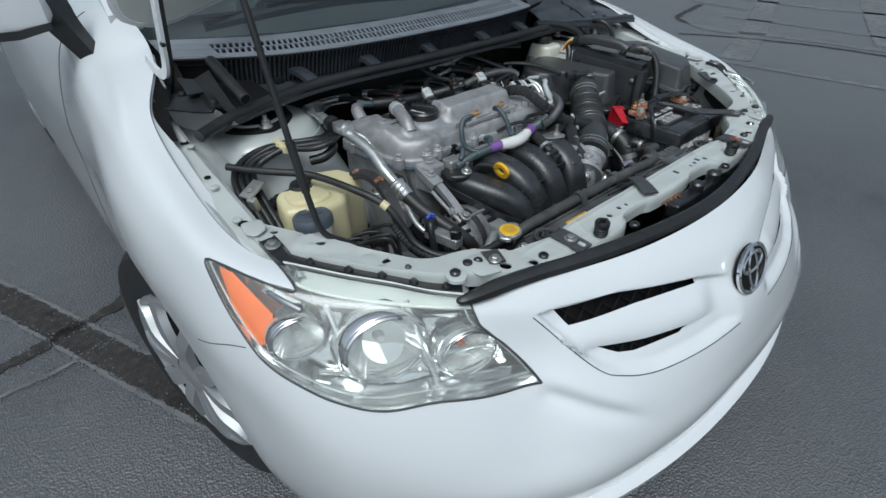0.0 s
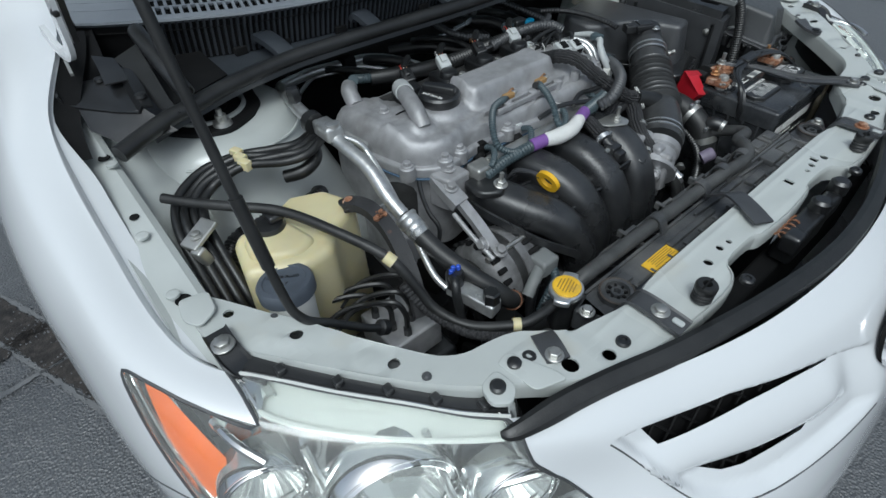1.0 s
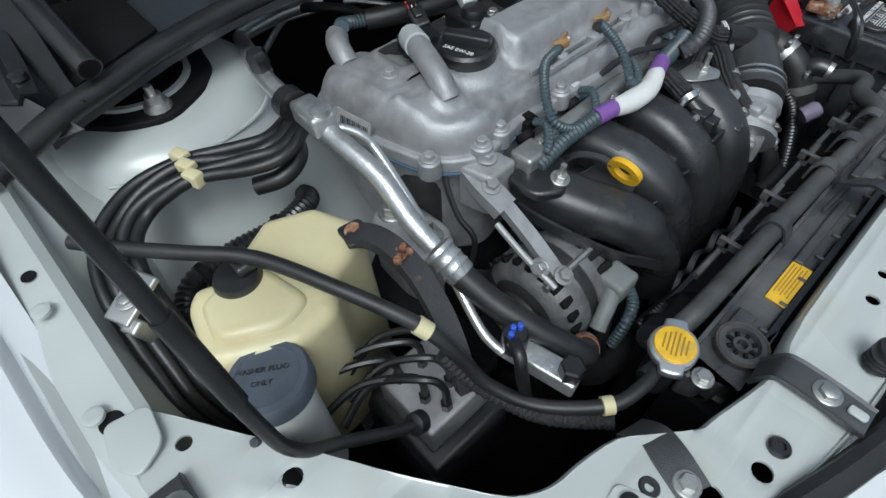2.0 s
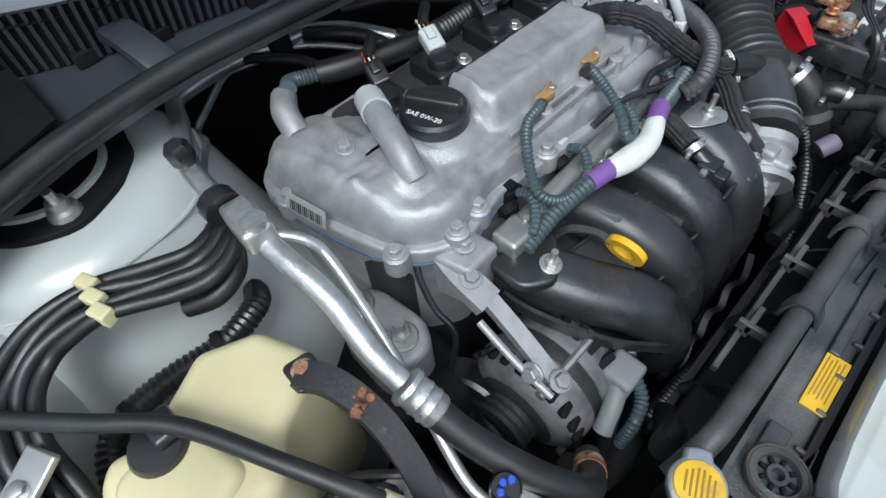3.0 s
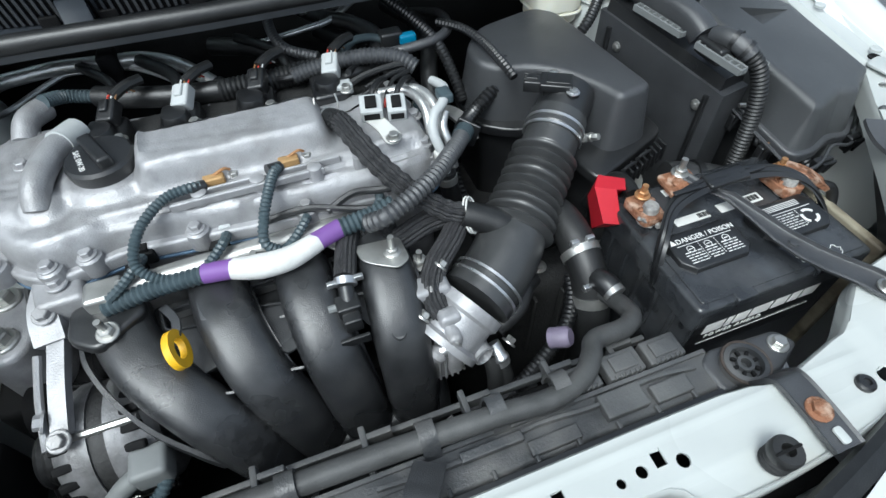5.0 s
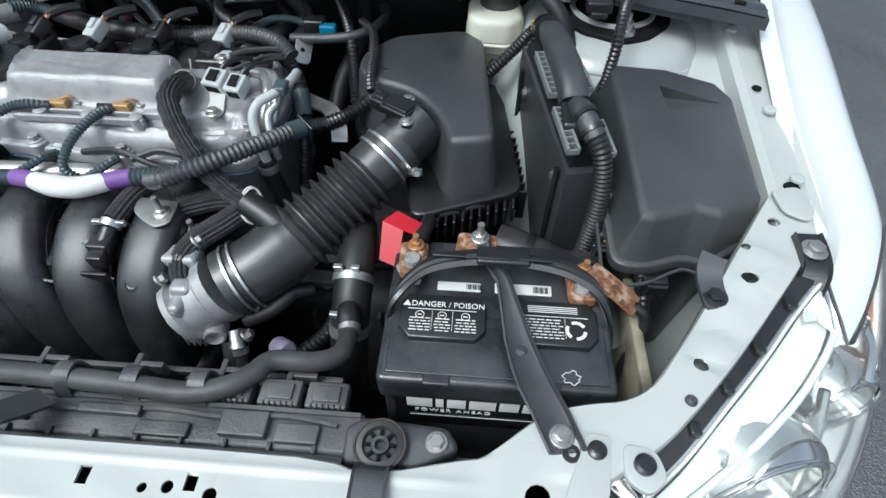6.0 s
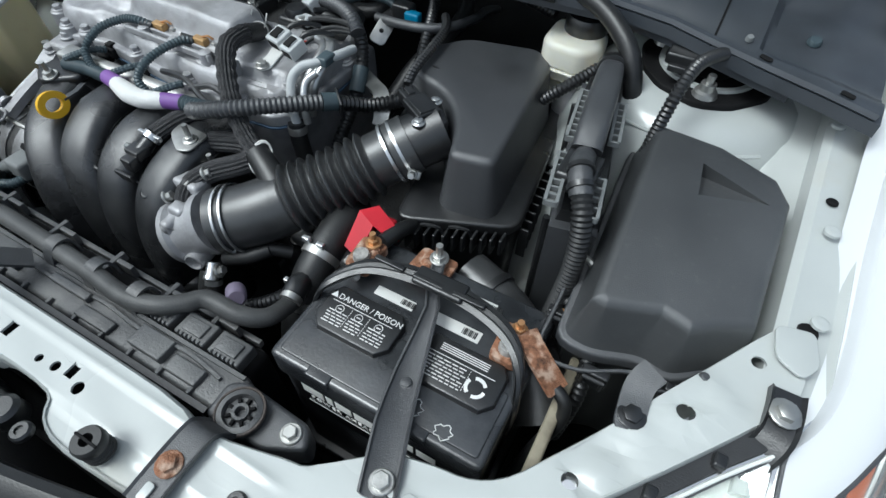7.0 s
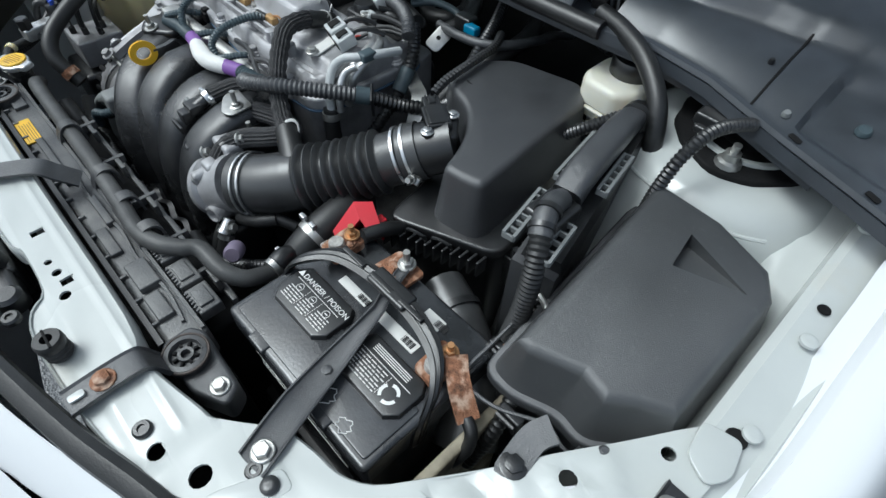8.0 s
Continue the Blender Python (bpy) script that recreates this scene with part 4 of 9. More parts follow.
for side in (-1, 1):
    b = sweep(B(), [V(side * .668, .95, 1.0), V(side * .652, 1.1, 1.07), V(side * .60, 1.62, 1.33)], [(-.03, -.02), (.03, -.02), (.03, .02), (-.03, .02)], (0, 0, 1))
    part("pillar", b, PAINT, car, "white windscreen pillar")
    b = grid(B(), lambda u, v: V(side * (.675 - .095 * v), 1.06 + u * 2.2 + (.42 * (1 - u) - .30 * u) * v, 1.03 + v * .30), 8, 3)
    part("side_window", thicken(b, 0.004), GLASS, car, "dark side window", shadow=False)
    b = B()
    rings = []
    for k, (x, s) in enumerate(((.790, .6), (.805, .9), (.86, 1.0), (.94, .95), (.97, .7))):
        rings.append([V(side * x, 1.00 + a * s * .05, 1.062 + c * s * .065) for a, c in rounded([(-1, -1), (1, -1), (1, 1), (-1, 1)], .5, 4)])
    loft(b, rings)
    mir = part("door_mirror", b, PAINT, car, "white door mirror on a black foot")
    b = loft(B(), [[V(side * x, 1.00 + a * s * .0505, 1.062 + max(-.99, c) * s * .066 - .001) for a, c in ((1.0, -.75), (1.0, -1.0), (-1.0, -1.0), (-1.0, -.75))] for x, s in ((.800, .86), (.86, 1.0), (.94, .95))], False)
    part("mirror_base", thicken(b, .003), BLACK, mir, "black lower edge of the mirror")
    b = sweep(B(), [V(side * .745, .965, .93), V(side * .775, .985, 1.0), V(side * .79, 1.0, 1.04), V(side * .82, 1.005, 1.06)], [(-.026, -.014), (.026, -.014), (.026, .014), (-.026, .014)], (side * .8, -.5, 0), 4, True, lambda u: .75 + 1.0 * u)
    part("mirror_foot", b, BLACK, mir, "black mirror foot")

# ---- open bonnet on its hinges ----
HB = pose(0, .80, 1.06, -69, 0, 0)
outline = [(-.715, .035), (-.65, .058), (-.61, .055), (-.45, .004), (-.25, -.050), (0, -.075), (.25, -.050), (.45, .004), (.61, .055), (.65, .058), (.715, .035), (.74, -.3), (.70, -.6), (.60, -.78), (.3, -.87), (0, -.90), (-.3, -.87), (-.60, -.78), (-.70, -.6), (-.74, -.3)]
outline = rounded(outline, .08, 3)
b = B()
slab(b, outline, 0, .004, HB, .001)
bonnet = part("bonnet", b, PAINT, car, "white bonnet standing open")
b = B()
slab(b, inset(outline, .012), -.012, -.002, HB, .004)
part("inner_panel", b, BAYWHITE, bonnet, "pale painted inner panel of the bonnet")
b = B()
for pts in ([(-.62, -.1), (-.55, -.7)], [(.62, -.1), (.55, -.7)], [(-.55, -.72), (0, -.80), (.55, -.72)], [(-.6, -.05), (0, -.17), (.6, -.05)], [(-.5, -.65), (0, -.1)], [(.5, -.65), (0, -.1)]):
    sweep(b, [HB @ V(x, y, -.014) for x, y in pts], [(-.035, -.01), (-.02, .012), (.02, .012), (.035, -.01)], (0, 0.6, -0.8), 4)
part("stiffener", b, BAYWHITE, bonnet, "pressed ribs of the bonnet's inner panel")
for side in (-1, 1):
    blade = [V(side * x, y, z) for x, y, z in ((.650, .700, 1.16), (.660, .704, 1.08), (.668, .709, 1.005), (.671, .722, .955), (.675, .738, .938), (.681, .757, .942), (.685, .785, .962))]
    b = sweep(B(), blade, [(-.009, -.0035), (.009, -.0035), (.009, .0035), (-.009, .0035)], (1, .1, 0), 5)
    hinge = part("bonnet_hinge", b, PAINT, car, "white gooseneck bonnet hinge")
    b = sweep(B(), [q + V(-side * .011, .004, 0) for q in blade[:4]], [(-.003, -.004), (.003, -.004), (.003, .004), (-.003, .004)], (1, .1, 0), 4)
    part("hinge_edge", b, BLACK, hinge, "black rubber strip beside the hinge")
    b = lathe(B(), [(.006, 0), (.006, .004), (.003, .006)], axes((side * .669, .7055, 1.0), (-side * .3, -1, .1)), 6)
    part("bolt", b, BLACK, hinge)

# ---- engine bay structure ----
def rail_z(y):
    return float(np.interp(y, [.10, .18, .27, .33, .45, .60, .66, .80, 1.0], [.755, .765, .780, .792, .812, .838, .858, .90, .94]))


for side in (-1, 1):
    # inner wing: flange under the bonnet gap, shelf and apron wall
    sec = [(.748, -.012), (.742, -.004), (.735, -.008), (.700, -.003), (.692, -.008), (.690, -.030), (.650, -.034), (.615, -.045), (.590, -.075), (.575, -.15), (.560, -.28), (.55, -.45), (.55, -.62)]
    ys = [.20, .24, .30, .36, .42, .48, .54, .60, .66, .72, .80, .90]
    well = [(.748, -.012), (.742, -.004), (.735, -.008), (.700, -.003), (.692, -.008), (.690, -.030), (.687, -.050), (.680, -.090), (.665, -.15), (.640, -.22), (.610, -.32), (.58, -.46), (.55, -.62)]
    rows = []
    for y in ys:
        k = min(1.0, max(0.0, (y - .46) / .16))
        rows.append([V(side * (x0 * (1 - k) + x1 * k), y, rail_z(y) + z0 * (1 - k) + z1 * k) for (x0, z0), (x1, z1) in zip(well, sec)])
    b = loft(B(), rows, False)
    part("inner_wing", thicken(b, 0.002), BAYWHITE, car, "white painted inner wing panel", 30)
    # strut tower
    b = B()
    cx, cy = (.556, .664) if side > 0 else (-.540, .682)
    prof = [(.180, .35), (.172, .60), (.165, .66), (.162, .70), (.157, .73), (.150, .76), (.143, .785), (.132, .806), (.120, .818), (.106, .823), (.070, .825), (.056, .822), (.050, .79)]
    rings = []
    for r, z in prof:
        flare = float(np.interp(z, [.45, .60, .66, .70, .73, .76, .79], [.12, .095, .062, .036, .018, .006, 0]))
        rings.append([V(cx + (r + flare * max(0, -math.sin(a)) ** .8) * math.cos(a) * (1.0 if side * math.cos(a) < 0 else .95), cy + (r + flare * max(0, -math.sin(a)) ** .8) * math.sin(a), z) for a in np.linspace(0, 2 * math.pi, 48, endpoint=False)])
    loft(b, rings, cap0=False, cap1=False)
    tower = part("strut_tower", b, BAYWHITE, car, "white painted strut tower with a black mount")
    m = Matrix.Translation((cx, cy, .827))
    b = tube(B(), [V(cx - side * .134, cy - .02, .806), V(cx - side * .118, cy - .070, .806), V(cx - side * .080, cy - .112, .804), V(cx - side * .02, cy - .130, .806), V(cx + side * .05, cy - .132, .808), V(cx + side * .085, cy - .120, .812)], .0022, 6, 6)
    part("weld_bead", b, BAYWHITE, tower, "sealed weld bead")
    for px, py in ((.593, .541), (.597, .560)) if side < 0 else ():
        part("tower_hole", lathe(B(), [(.0045, 0), (.004, .0015), (.001, .001)], axes((-px, py - .003, .733 if py < .55 else .739), (-.25, -.75, .6)), 12), MATT, tower)
    ring = [(r * math.cos(a), r * math.sin(a)) for a, r in ((2 * math.pi * k / 48, .080 + .006 * max(0, math.cos(2 * math.pi * k / 48 * 3 + (3 * 1.46 if side > 0 else 3 * 1.60))) + .0010 * math.sin(22 * math.pi * k / 48)) for k in range(48))]
    part("mount_ring", slab(B(), ring, -.004, .004, m, .002), MATT, tower, "black rubber ring")
    b = B()
    loft(b, [[m @ V(r * math.cos(a), r * math.sin(a), z) for a in np.linspace(0, 2 * math.pi, 36, endpoint=False)] for r, z in ((.0600, .004), (.0595, .008), (.0535, .008), (.0520, .003))], cap0=False, cap1=False)
    part("white_ring", b, BAYWHITE, tower, "white inner ring")
    part("strut_cap", lathe(B(), [(.052, .003), (.046, .001), (.034, .002), (.024, .010), (.010, .012)], m, 28), BLACK, tower, "black strut cap")
    for a in (-1.46, .63, 2.73) if side > 0 else (-1.60, .49, 2.59):
        b = B()
        p = V(cx + .066 * math.cos(a), cy + .066 * math.sin(a), .830)
        lathe(b, [(.015, 0), (.013, .006), (.009, .008), (.0085, .016)], Matrix.Translation(p), 12)
        tube(b, [p, p + V(0, 0, .026)], .0045, 8, 1, False)
        part("strut_nut", b, STEEL, tower, "zinc nut on a stud")

# tie bar across the front, with its two wings running back to the inner wings
def bar_z(x, y):
    a = abs(x)
    return .742 + .004 * (a > .40) + max(0, a - .42) * .12 + max(0, y - .12) * .04


half = [(.0, .048), (.24, .048), (.30, .040), (.375, .055), (.395, .060), (.425, .082), (.450, .099), (.485, .107), (.514, .111), (.540, .126), (.565, .158), (.589, .191), (.614, .228), (.658, .293), (.690, .340), (.705, .352),
        (.718, .335), (.718, .285), (.692, .248), (.655, .202), (.620, .160), (.585, .121), (.552, .088), (.527, .068), (.496, .048), (.465, .026), (.43, .006), (.37, -.012), (.30, -.022), (.21, -.026),
        (.175, -.018), (.155, .000), (.09, .002), (.07, -.006), (.0, -.010)]
rear = [(p.x, p.y) for p in crom([V(x, y, 0) for x, y in half[:16]], 3)]
front = [(p.x, p.y) for p in crom([V(x, y, 0) for x, y in half[16:]], 3)]
outer = [(-x, y) for x, y in rear[::-1]] + [(x, y) for x, y in rear[1:]] + front + [(-x, y) for x, y in front[:-1][::-1]]
holes = []
for x, y, r in ((.071, .022, 0), (.160, .023, 0), (.178, .014, .006), (.122, .016, .004), (.142, .018, .005), (.436, .030, .010), (.390, .012, .008), (.582, .146, .007), (.643, .235, .0075), (.686, .306, .006)):
    for s in (-1, 1):
        if r:
            holes.append(disc(s * x, y, r, 12))
        elif s > 0:
            holes.append(rect(x, y, .010, .014))


def pressed_z(x, y):
    """The bar's face with its pressed dimples, pads and creases."""
    a = abs(x)
    z = bar_z(x, y)
    d = math.hypot(a - .600, y - .164)
    z += -.0035 * (1 - step(.022, .029, d)) + .0028 * (1 - step(.010, .018, d))
    u, v = (a - .648) * .68 + (y - .246) * .73, -(a - .648) * .73 + (y - .246) * .68
    z += .0042 * pad(u, v, 0, 0, .036, .026, .012, .014) * (1 - .75 * pad(u, v, 0, 0, .020, .012, .010, .008))
    d = math.hypot(a - .615, y - .215)
    z += .002 * (1 - step(.012, .022, d))
    inner = 1 - step(.36, .40, a)
    z -= .0032 * inner * (1 - step(-.010, .004, y))
    z += .0016 * inner * math.exp(-((y - .038) / .004) ** 2)
    z += .003 * pad(a, y, .470, .062, .028, .024, .012, .014)
    return z + .0004 * math.sin(63 * x + 5 * math.sin(31 * y))


b = pressed(B(), outer, holes, .0025, pressed_z)
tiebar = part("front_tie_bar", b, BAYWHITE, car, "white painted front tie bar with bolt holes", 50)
# rolled edges give the bar its depth
for edge, drop in (([(x, y) for x, y in half[:16]], .030), ([(x, y) for x, y in half[16:]], .026)):
    for s in (-1, 1):
        pts = [V(s * x, y, bar_z(x, y)) for x, y in edge]
        line = crom(pts, 3)
        b = B()
        out = 1 if drop == .030 else -1
        loft(b, [[p + V(0, out * dy, dz) for p in line] for dy, dz in ((0, 0), (.002, -.003), (.003, -.008), (.003, -drop))], False)
        part("bar_flange", thicken(b, 0.0015), BAYWHITE, tiebar, "", 30)
# black bonnet seal along the front edge
line = [(.545, .026, .742), (.53, .018, .745), (.47, .006, .748), (.41, -.010, .749), (.34, -.032, .749), (.25, -.054, .749), (.17, -.070, .749), (.08, -.083, .749)]
pts = [(-x, y, z) for x, y, z in line] + [(0, -.087, .749)] + line[::-1]
b = sweep(B(), pts, [(-.012, -.010), (-.010, .002), (-.003, .005), (.004, .003), (.010, -.002), (.012, -.012), (.008, -.016), (-.008, -.015)], (0, 0, 1), 5, True, lambda u: min(1, .25 + 7 * min(u, 1 - u)))
tagged(part("bonnet_seal", b, RUBBER, car), "soft black rubber bonnet seal")

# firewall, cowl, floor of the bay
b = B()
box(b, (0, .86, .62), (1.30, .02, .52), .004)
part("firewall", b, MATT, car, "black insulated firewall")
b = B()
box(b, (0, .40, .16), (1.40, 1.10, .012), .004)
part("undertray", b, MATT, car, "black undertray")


def cowl_line(x):
    """How far the cowl's seal stands forward at x, and its height."""
    xs_ = [-.70, -.62, -.50, -.40, -.30, -.10, .20, .36, .42, .50, .546, .608, .668, .72]
    return (float(np.interp(x, xs_, [.556, .592, .624, .634, .630, .618, .618, .628, .636, .630, .614, .592, .573, .560])),
            float(np.interp(x, xs_, [.868, .876, .882, .886, .888, .889, .888, .886, .884, .880, .878, .877, .876, .872])))


# trough: front lip, floor, and a slotted wall that leans forward up to the vent panel
xs = np.linspace(-.64, .64, 41)
b = B()
rings = []
for x in xs:
    y, z = cowl_line(x)
    yv = vent_y(x)
    yf = max(yv + .018, y + .055)
    rings.append([V(x, y + .004, z - .022), V(x, y + .006, z - .006), V(x, y + .018, z - .010), V(x, y + .024, z - .016), V(x, yf, z - .014), V(x, yf + .012, z - .012)])
loft(b, rings, False)
cowl = part("cowl_trough", thicken(b, 0.003), COWL, car, "black plastic cowl trough below the windscreen", 30)
b = B()
rings = []
for x in xs:
    y, z = cowl_line(x)
    yv = vent_y(x)
    yf = max(yv + .018, y + .055)
    rings.append([V(x, yf + .010, z - .013), V(x, yv + .016, .918), V(x, yv + .006, .938)])
loft(b, rings, False)
part("cowl_wall", thicken(b, 0.002), MATT, cowl, "black mesh wall of the cowl", 30)
for k in range(-62, 40):
    x = k * .0088
    y, z = cowl_line(x)
    yv = vent_y(x)
    yf = max(yv + .018, y + .055)
    b = sweep(B(), [V(x, yf + .006, z - .010), V(x, yv + .012, .918), V(x, yv + .002, .938)], [(-.0018, -.003), (.0018, -.003), (.0018, .002), (-.0018, .002)], (0, -1, 0), 1, False)
    part("cowl_rib", b, COWL, cowl)
# vent panel: front bead, two rows of slots, rear band up to the glass
def vent_z(d):
    return .943 + d * .20


strips = [(-.002, .012), (.0355, .0395), (.062, .092)]
for d0, d1 in strips:
    b = B()
    rows = []
    for x in np.linspace(-.64, .34, 41):
        yv = vent_y(x)
        r = [V(x, yv + d, vent_z(d)) for d in np.linspace(d0, d1, 3)]
        if d0 < 0:
            r = [V(x, yv + .004, .934), V(x, yv - .003, .939)] + r
        rows.append(r)
    loft(b, rows, False)
    vent = part("vent_band", thicken(b, 0.003), VENT, cowl, "weathered grey band of the cowl vent", 30)
for x0, x1 in ((-.64, -.545), (.30, .34)):
    b = loft(B(), [[V(x, vent_y(x) + d, vent_z(d) - .0005) for d in (.010, .035, .064)] for x in np.linspace(x0, x1, 9)], False)
    part("vent_end", thicken(b, 0.003), VENT, cowl, "plain end of the cowl vent", 30)
for d0, d1 in ((.010, .037), (.038, .064)):
    for k in range(-47, 27):
        x = k * .0115
        b = sweep(B(), [V(x, vent_y(x) + d0, vent_z(d0) - .001), V(x + .006, vent_y(x + .006) + d1, vent_z(d1) - .001)], [(-.0024, -.005), (.0024, -.005), (.0024, .001), (-.0024, .001)], (0, 0, 1), 1, False)
        part("vent_slat", b, VENT, cowl)
b = loft(B(), [[V(x, vent_y(x) + d, vent_z(d) - .022) for d in (.006, .066)] for x in np.linspace(-.62, .62, 25)], False)
part("vent_screen", b, MATT, cowl, "dark screen under the vent slots")
b = sweep(B(), [V(x, *cowl_line(x)) for x in (-.69, -.62, -.58, -.5, -.4, -.3, -.2, -.1, 0, .1, .2, .30, .36)], circle(.012, 12, .011), (0, 0, 1), 4)
part("cowl_seal", b, RUBBER, cowl, "round black rubber seal along the cowl")
for x in (-.408, -.242, -.07, .12, .28):
    y, z = cowl_line(x)
    yb = max(vent_y(x) + .018, y + .055)
    b = sweep(B(), [V(x + .008, y + .014, z - .002), V(x + .002, y + .040, z + .012), V(x - .002, yb - .002, z + .016), V(x - .003, yb + .006, z + .004)], [(-.015, -.008), (.015, -.008), (.015, .002), (.011, .003), (-.011, .003), (-.015, .002)], (0, 0, 1), 3)
    part("cowl_bracket", b, COWL, cowl, "small black bridge bracket")
    for dx in (-.035, .032):
        b = B()
        box(b, (x + dx, max(vent_y(x + dx) + .018, y + .055) + .002, z - .008), (.022, .008, .014), .002)
        part("trough_tab", b, MATT, cowl)
# drain tube and boxed corner of the cowl
part("drain_tube", tube(B(), [(-.585, .722, .950), (-.586, .705, .947), (-.584, .65, .927), (-.580, .592, .903)], .0115, 16), BLACK, cowl, "open black drain tube")
part("tube_mouth", lathe(B(), [(.0095, 0), (.001, -.004)], axes((-.5799, .5915, .9028), (.06, -.92, -.38)), 16), MATT, cowl)
b = B()
plate(b, [(-.60, .62), (-.50, .66), (-.50, .76), (-.60, .79)], (), .003, lambda x, y: .880 + .05 * (y - .64))
part("corner_floor", b, MATT, cowl, "black floor of the cowl corner")
b = loft(B(), [[V(-.716, .702, .902), V(-.712, .73, .904), V(-.697, .765, .908)],
               [V(-.713, .702, .888), V(-.709, .73, .888), V(-.694, .765, .892)],
               [V(-.700, .690, .884), V(-.694, .728, .885), V(-.684, .762, .889)],
               [V(-.664, .640, .884), V(-.658, .690, .889), V(-.650, .738, .894)],
               [V(-.640, .612, .886), V(-.636, .664, .893), V(-.630, .716, .899)],
               [V(-.634, .608, .895), V(-.630, .655, .903), V(-.625, .706, .909)],
               [V(-.624, .602, .893), V(-.618, .650, .900), V(-.614, .712, .906)]], False)
part("corner_box", thicken(b, .003), BLACK, cowl, "folded black corner tray", 25)
b = loft(B(), [[V(-.656, .690, .905), V(-.650, .735, .912), V(-.647, .772, .918)], [V(-.628, .672, .910), V(-.625, .705, .914), V(-.625, .740, .918)]], False)
part("corner_flare", thicken(b, .002), BLACK, cowl, "raised black flap of the corner tray", 25)
b = loft(B(), [[V(-.626, .735, .918), V(-.618, .70, .905), V(-.616, .62, .884), V(-.612, .600, .880)], [V(-.590, .735, .930), V(-.592, .70, .915), V(-.598, .62, .890), V(-.598, .585, .884)]], False)
part("tube_bed", thicken(b, .002), BLACK, cowl, "sloping black panel under the drain tube", 25)
b = loft(B(), [[V(-.700, .690, .884), V(-.664, .640, .884), V(-.634, .608, .893)], [V(-.700, .650, .868), V(-.676, .592, .862), V(-.612, .572, .868)]], False)
part("tray_front", thicken(b, .002), BLACK, cowl, "front face of the corner tray", 25)
b = loft(B(), [[V(-.700, .757, .905), V(-.690, .80, .915), V(-.672, .845, .930)], [V(-.672, .752, .892), V(-.665, .80, .905), V(-.650, .86, .925)], [V(-.640, .735, .900), V(-.630, .79, .918), V(-.620, .86, .935)]], False)
part("corner_back", thicken(b, .002), MATT, cowl, "black panel behind the corner tray", 25)
b = sweep(B(), [V(-.673, .822, .946), V(-.679, .77, .932), V(-.684, .720, .918)], [(-.002, -.002), (.002, -.002), (.002, .002), (-.002, .002)], (0, 0, 1), 3)
part("tray_rod", b, STEEL, cowl, "thin bright rod beside the hinge")
for q in ((-.629, .628, .901), (-.655, .73, .897)):
    part("corner_clip", lathe(B(), [(.008, 0), (.007, .004), (.003, .005)], Matrix.Translation(q), 14), BLACK, cowl)
def cover_point(x, f, lift=0.0):
    """A point on the cowl cover: f runs from its front edge to the glass."""
    y, z = cowl_line(x)
    yg = glass_base(x) - .025
    mid = V(x, y + .52 * (yg - y), z + .46 * (.958 - z))
    base = (V(x, y, z + .001), V(x, y + .016, z + .005), mid, V(x, yg, .958))
    k = 0 if f < .08 else 1 if f < .55 else 2
    lo, hi = ((0, .08), (.08, .55), (.55, 1))[k]
    return base[k].lerp(base[k + 1], (f - lo) / (hi - lo)) + V(0, 0, lift)


def cover_relief(x, f):
    """The moulding of the cover: a flat strip past the joint, a sunk panel beside it and a raised fold at the back."""
    slant = .592 + .016 * f
    panel = step(slant, slant + .006, x) * step(.10, .16, f) * (1 - step(.40, .50, f + .5 * max(0, .65 - x)))
    bulge = .006 * math.sin(math.pi * min(1, max(0, (f - .08) / .5)))
    fold = .016 * step(.50, .62, f + .35 * (x - .55))
    return bulge + fold - .013 * panel + .0016 * step(.549, .552, x) * (1 - step(slant - .003, slant, x))


b = loft(B(), [[V(x, cowl_line(x)[0] - .002, cowl_line(x)[1] - .012)] + [cover_point(x, f, cover_relief(x, f)) for f in np.linspace(0, 1, 44)] for x in np.linspace(.36, .72, 73)], False)
part("cowl_cover", thicken(b, 0.003), COWL, cowl, "smooth black cowl cover with a sunk panel", 40)
b = sweep(B(), [cover_point(.548, f, cover_relief(.548, f) + .0006) for f in np.linspace(0, .55, 9)], [(-.0012, -.004), (.0012, -.004), (.0012, .0012), (-.0012, .0012)], (0, 0, 1), 3)
part("cover_joint", b, MATT, cowl)
b = sweep(B(), [cover_point(x, .02, .004) for x in np.linspace(.40, .715, 20)], [(-.006, -.012), (-.006, .002), (-.003, .004), (.003, .003), (.005, -.002)], (0, 0, 1), 1, False)
part("front_rail", b, COWL, cowl, "folded front rail of the cowl cover")
for x in (.604, .684):
    b = B()
    slab(b, rounded(rect(0, 0, .014, .006), .003), .0, .0012, axes(cover_point(x, .03, .0085), (0, -.2, 1), (.9, -.35, 0)), .0003)
    part("rail_slot", b, MATT, cowl)
for x, f, mat, r in ((.582, .12, PLUGGREY, .0032), (.645, .27, TEAL, .0055), (.535, .30, BLACK, .0025)):
    part("cover_clip", lathe(B(), [(r * 1.4, 0), (r * 1.3, .003), (r, .005), (r * .4, .0052)], axes(cover_point(x, f, cover_relief(x, f) + .001), (0, -.3, 1)), 14), mat, cowl)
b = B()
box(b, cover_point(.525, .02, -.022) + V(0, -.012, 0), (.034, .022, .014), .003)
box(b, cover_point(.525, .02, -.030) + V(0, -.024, 0), (.022, .010, .008), .002)
part("rail_clip", b, BLACK, cowl, "black clip under the rail")
b = B()
lathe(b, [(.022, 0), (.022, .012), (.017, .020), (.006, .022)], axes((.66, .80, .955), (0, -.3, 1)), 20)
part("wiper_pivot", b, BLACK, cowl, "black wiper pivot cap")
